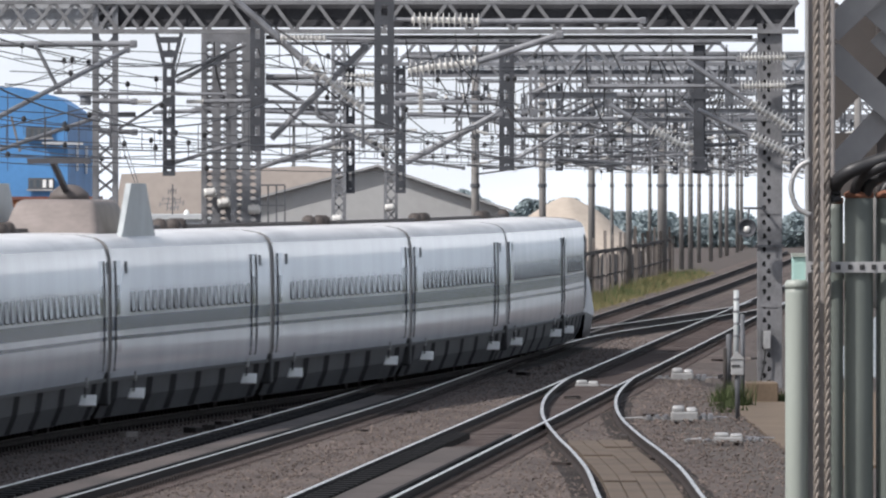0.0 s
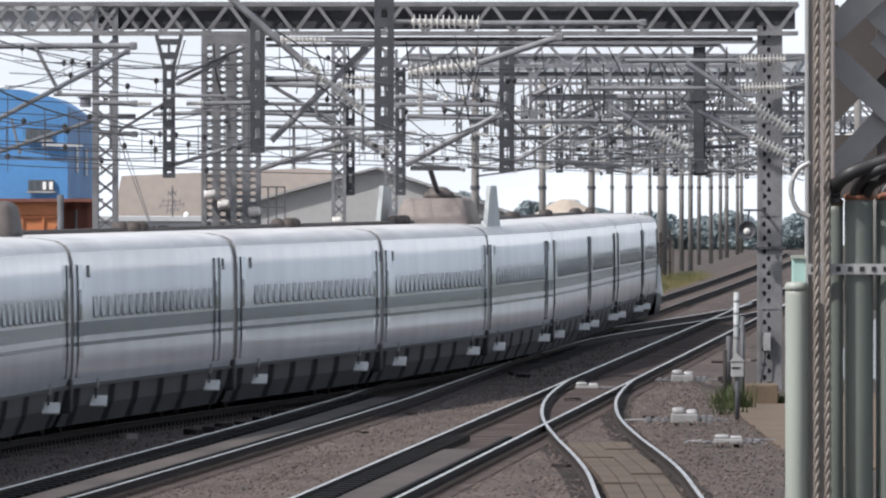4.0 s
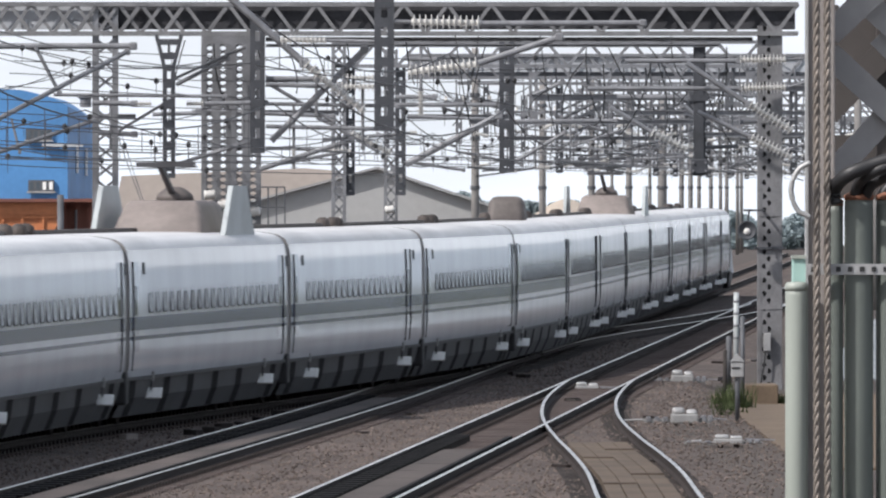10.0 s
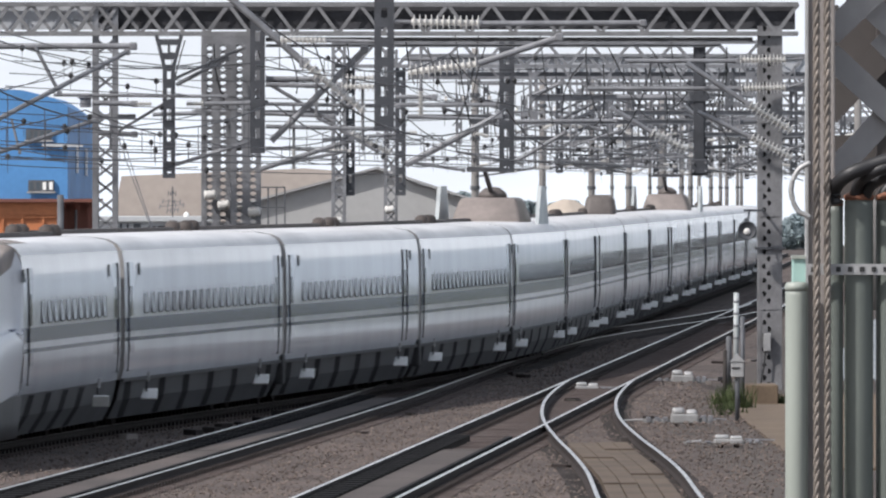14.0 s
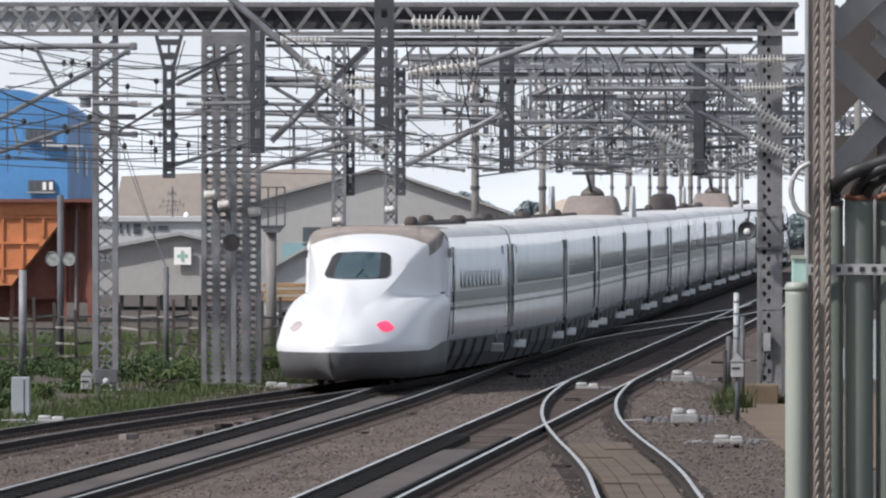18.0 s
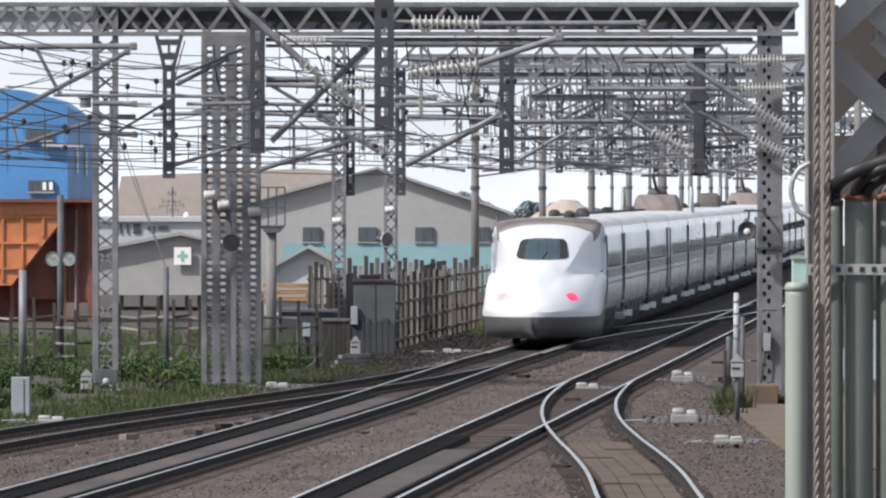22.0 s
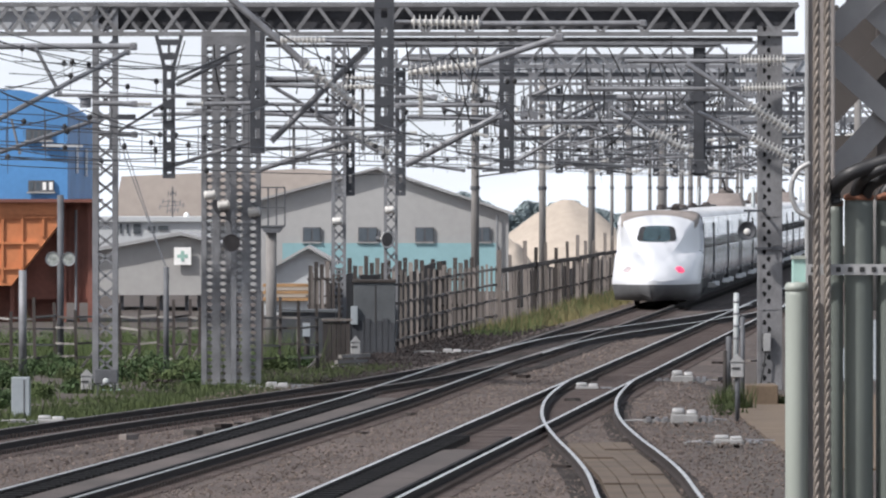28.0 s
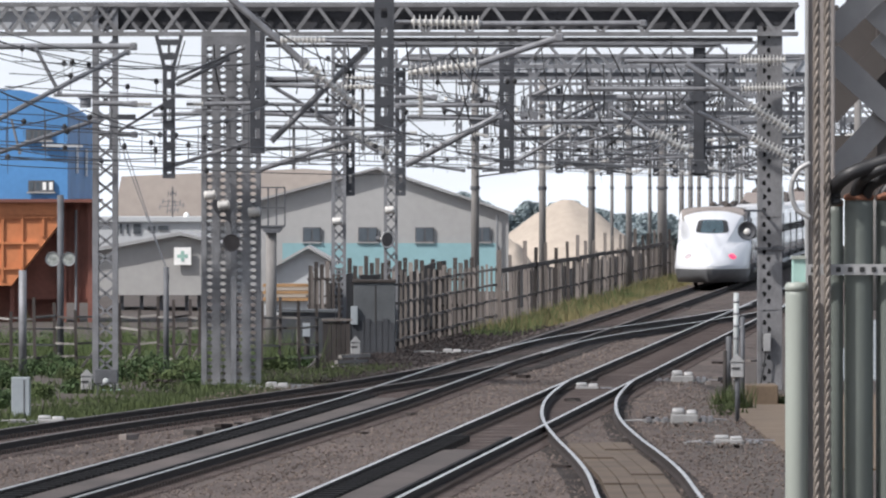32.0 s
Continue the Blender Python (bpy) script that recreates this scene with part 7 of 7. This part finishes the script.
marker_post(1305, 245.0, 0, 0.971, 0.05, "grey post with a small white roofed box", M_GALV_DARK, white_house)
marker_post(1303, 300.0, 0, 1.885, 0.070, "white ringed marker post beside the track", M_FIN,
            lambda p, h: [part("ring", lathe((0, 0, h - 0.25 - 0.3 * k), (0, 0, 1), [(0, 0.072), (0.03, 0.085), (0.06, 0.072)], 12), M_GALV, p) for k in range(4)])
marker_post(1290, 290.0, 0, 0.932, 0.07, "short dark post by the marker", M_GALV_DARK)
marker_post(1314, 262.0, 0, 1.703, 0.05, "dark slender post beside the siding", M_GALV_DARK)
marker_post(1283, 262.0, 0, 0.971, 0.045, "rusty slender post standing in weeds", M_WOOD_DARK)

BLOCK = thing("mast_block", 7.378, 279.0, -0.3, "buff concrete block before the foot of the mast", "block")
part("block", box(-0.73, -0.04, -13.5, -11.0, 0, 0.465, 0.03), M_BUFF, BLOCK)
PAD = thing("paved_strip", 7.0, 250.0, -0.30, "sandy brown paved strip beside the siding", "path", kind="structure")
part("slab", box(-0.85, 3.5, -45, 28, 0, 0.05), M_BUFF, PAD)
PLANKS = thing("siding_boards", 0, 0, 0, "worn brown boards laid between the siding rails", "boards", kind="structure")
_way = smooth_line([(3.0, 165.0), (3.0, 175.0), (3.03, 192.0), (2.93, 206.0), (2.80, 217.0), (2.78, 221.0)], 1.0)
for _i in range(0, len(_way) - 4, 6):
    for _o in (-0.41, -0.137, 0.137, 0.41):
        _d = 0.012 * ((_i // 6 + int(_o * 10)) % 3)
        part("plank", sweep(_way[_i:_i + 7 - (_i % 4) // 3], [(_o - 0.131, -0.2), (_o + 0.131, -0.2), (_o + 0.125, -0.115 - _d), (_o - 0.125, -0.115 - _d)]), M_PANEL, PLANKS)


def horn(px, py, y, r, label, turn, stem, shell=M_GALV_LIGHT, mouth=M_PORC_DARK):
    x, z = (px - 784) * y / 21478.0, 4.49 - (py - 331.5) * y / 21478.0
    h = thing("horn_speaker", x, y, z, label, "loudspeaker", "loudspeakers", rz=turn)
    part("bell", lathe((0, 0, 0), (0, -1, -0.1), [(0, 0.05), (0.1, 0.07), (0.22, 0.12), (0.33, r), (0.34, r), (0.335, r * 0.92), (0.25, 0.10), (0.24, 0.02)], 20), shell, h, "flared horn", smooth=True)
    part("mouth", lathe((0, -0.30, -0.03), (0, -1, -0.1), [(0, r * 0.86), (0.012, r * 0.86), (0.014, 0.02)], 20), mouth, h, "flat round mouth")
    part("driver", lathe((0, 0, 0), (0, 1, 0), [(0, 0.05), (0.02, 0.08), (0.16, 0.08), (0.18, 0.03)], 14), M_GALV_DARK, h)
    part("bracket", bar((0, 0.05, 0), (stem[0], stem[2], stem[1]), 0.04), M_GALV_DARK, h)


LAMP = thing("signal_lamp", 7.171, 286.2, 3.472, "round dark lamp hung from a bracket beside the steel mast", "lamp")
part("housing", lathe((0, 0.06, 0), (0, -1, 0), [(0, 0.10), (0.03, 0.19), (0.09, 0.225), (0.14, 0.225), (0.145, 0.20), (0.11, 0.17), (0.10, 0.02)], 24), M_POST, LAMP, "black round housing", smooth=True)
# the small highlight on the dark lamp is put in as a pale bulge
part("lens", lathe((0, -0.04, -0.03), (0, -1, 0), [(0, 0.085), (0.02, 0.08), (0.045, 0.05), (0.055, 0.01)], 18), M_INSUL, LAMP, "bulging lens, pale for the highlight on it", smooth=True)
part("hanger", bar((0.02, 0.05, 0.20), (0.05, 0.05, 0.47), 0.045), M_POST, LAMP)
part("bracket", bar((-0.08, 0.05, 0.47), (0.42, 0.05, 0.47), 0.05), M_POST, LAMP)
part("strut", bar((0.38, 0.05, 0.47), (0.38, 0.62, 0.47), 0.05), M_POST, LAMP)
MASTBOX = thing("mast_box", 7.64, 286.55, 0.62, "small grey junction box on the steel mast", "junction box")
part("case", box(-0.07, 0.10, 0.0, 0.14, 0.0, 0.42, 0.012), M_GALV_LIGHT, MASTBOX)
part("cable", tube([(-0.02, 0.05, 0.02), (-0.06, 0.04, -0.35), (-0.14, 0.02, -0.8)], 0.02, 8), M_CABLE, MASTBOX)
BAND = thing("mast_collar", 7.725, P1, 3.02, "flat dark steel collar round the steel mast", "collar")
part("collar", box(-0.36, 0.36, -0.33, 0.33, 0.0, 0.055), M_POST, BAND)

horn(410, 427, 289.3, 0.21, "dark round horn loudspeaker on a lattice mast", 0, (-0.1, 0.1, 0.45), M_PORC_DARK)
horn(674, 422, 371.5, 0.27, "white horn loudspeaker on a slim mast", 40, (0.36, 0.0, 0.2), M_INSUL)
horn(94, 456, 320.0, 0.20, "twin floodlight on a trackside post", 0, (0.19, 0.0, 0.5), M_GALV, M_FLOOD)
horn(122, 456, 320.0, 0.19, "twin floodlight on a trackside post", 0, (-0.22, 0.0, 0.5), M_GALV, M_FLOOD)
marker_post(107, 320.5, 0, 4.289, 0.09, "grey post carrying two floodlights", M_GALV_DARK)
marker_post(40, 300.0, 0, 2.444, 0.10, "pale grey trackside post with a crossbar", M_GALV)
marker_post(294, 300.0, 0, 2.528, 0.07, "weathered slim post with a guy wire", M_GALV_DARK)
marker_post(480, 330.0, 0, 3.438, 0.15, "stout concrete post with a cage on top", M_POLE)
CAGE = thing("post_cage", -4.640, 330.0, 3.438, "open steel cage platform on a post", "cage")
for sx in (-1, -0.33, 0.33, 1):
    for sy in (-0.3, 0.3):
        part("upright", bar((sx * 0.34, sy, 0.0), (sx * 0.34, sy, 1.05), 0.035), M_GALV_DARK, CAGE)
for z in (0.0, 0.5, 1.05):
    for sy in (-0.3, 0.3):
        part("hoop", bar((-0.34, sy, z), (0.34, sy, z), 0.04), M_GALV_DARK, CAGE)
part("floor", prism([(-0.34, 0.0), (0.34, 0.0), (0.2, -0.18), (-0.2, -0.18)], -0.3, 0.3), M_GALV_DARK, CAGE)
CABINET = thing("signal_cabinet", -8.776, 252.0, -0.3, "pale grey-blue signal cabinet in the grass", "cabinet")
part("body", box(-0.175, 0.200, -0.3, 0.3, 0, 0.85, 0.015), M_CABINET, CABINET)
part("door_edge", box(0.075, 0.100, -0.31, -0.3, 0.05, 0.8), M_GALV_DARK, CABINET)
TBOX = thing("track_box", -7.714, 278.0, -0.3, "dark junction box on short legs with a small white lamp", "junction box")
part("case", box(-0.259, 0.259, -0.12, 0.12, 0.30, 0.62, 0.015), M_GALV_DARK, TBOX)
for _k in (-15, 15):
    part("leg", box(_k * 0.01294 - 0.025, _k * 0.01294 + 0.025, -0.05, 0.05, 0, 0.31), M_GALV_DARK, TBOX)
part("lamp", lathe((0.0, -0.12, 0.36), (0, -1, -0.2), [(0, 0.04), (0.05, 0.08), (0.10, 0.08), (0.13, 0.05)], 12), M_FIN, TBOX, "small white lamp", smooth=True)
marker_post(153, 281.0, 0, 0.127, 0.04, "grey post with a small roofed box", M_GALV, white_house)
marker_post(629, 320.0, 0, 0.415, 0.04, "grey post with a small roofed box", M_GALV, white_house)
marker_post(543, 320.0, 0, 0.937, 0.08, "dark stub post with a pale box", M_WOOD_DARK,
            lambda p, h: part("box", box(-0.11, 0.09, -0.16, -0.07, h - 0.38, h - 0.02, 0.01), M_CABINET, p, "pale grey box"))
marker_post(528, 318.0, 0, 1.05, 0.04, "pale slim timber post beside the track", M_GREY_WOOD)


# weeds and scrap about the siding
grass_strip("weed_tufts", "green weeds about the posts and the mast block", [(6.087, 262.0, 0.12, 160, 0.5), (6.319, 261.0, 0.15, 200, 0.6), (7.212, 268.0, 0.14, 160, 0.3),
            (7.374, 266.0, 0.16, 160, 0.28), (6.008, 255.0, 0.15, 120, 0.3)], M_GRASS, 0.018, 31)
_r = random.Random(77)
for k in range(26):
    y = _r.uniform(190, 330)
    x = main_x(y) + _r.choice((-0.2, 0.2, -2.6, 1.9, 2.4, 3.2, -3.0)) + _r.uniform(-0.35, 0.35)
    t = thing("timber_offcut", x, y, -0.2, "dark scrap timber lying on the ballast", "scrap", "scrap timbers", rz=_r.uniform(60, 120))
    part("block", box(-_r.uniform(0.1, 0.3), _r.uniform(0.1, 0.35), -0.07, 0.07, -0.03, _r.uniform(0.03, 0.10), 0.01), _r.choice((M_WOOD_DARK, M_WOOD, M_STEEL_DARK)), t)
for k in range(12):
    y = 226.0 + k * 3.4 + _r.uniform(-0.8, 0.8)
    x = line_x(y) + 1.9 + _r.uniform(-0.5, 0.4)
    t = thing("timber_offcut", x, y, -0.2, "brown scrap timber beside the curved track", "scrap", "scrap timbers", rz=_r.uniform(0, 180))
    part("block", box(-_r.uniform(0.15, 0.4), _r.uniform(0.1, 0.4), -0.08, 0.08, -0.03, _r.uniform(0.04, 0.13), 0.01), _r.choice((M_WOOD_DARK, M_WOOD, M_STEEL_DARK)), t)


# ---- what moves ----
def run_of_train(t):
    """Metres along the line of the joint behind the first car."""
    return 48.609 + t * (17.008 + t * (0.052411 + t * (0.0063241 + t * (-0.00048757 + t * 0.0000092416))))


def motions():
    times = [0.5 * i for i in range(65)]
    for i, car in enumerate(CARS):
        rows = []
        for t in times:
            s = run_of_train(t) + 12.5 - 25.0 * i
            ax, ay = on_line(s - 8.75)
            bx, by = on_line(s + 8.75)
            turn = math.degrees(math.atan2(-(bx - ax), by - ay))
            rows.append((t, pose((ax + bx) / 2, (ay + by) / 2, 0, 0, 0, turn + (180 if i == 15 else 0))))
        walk(car, rows)


motions()
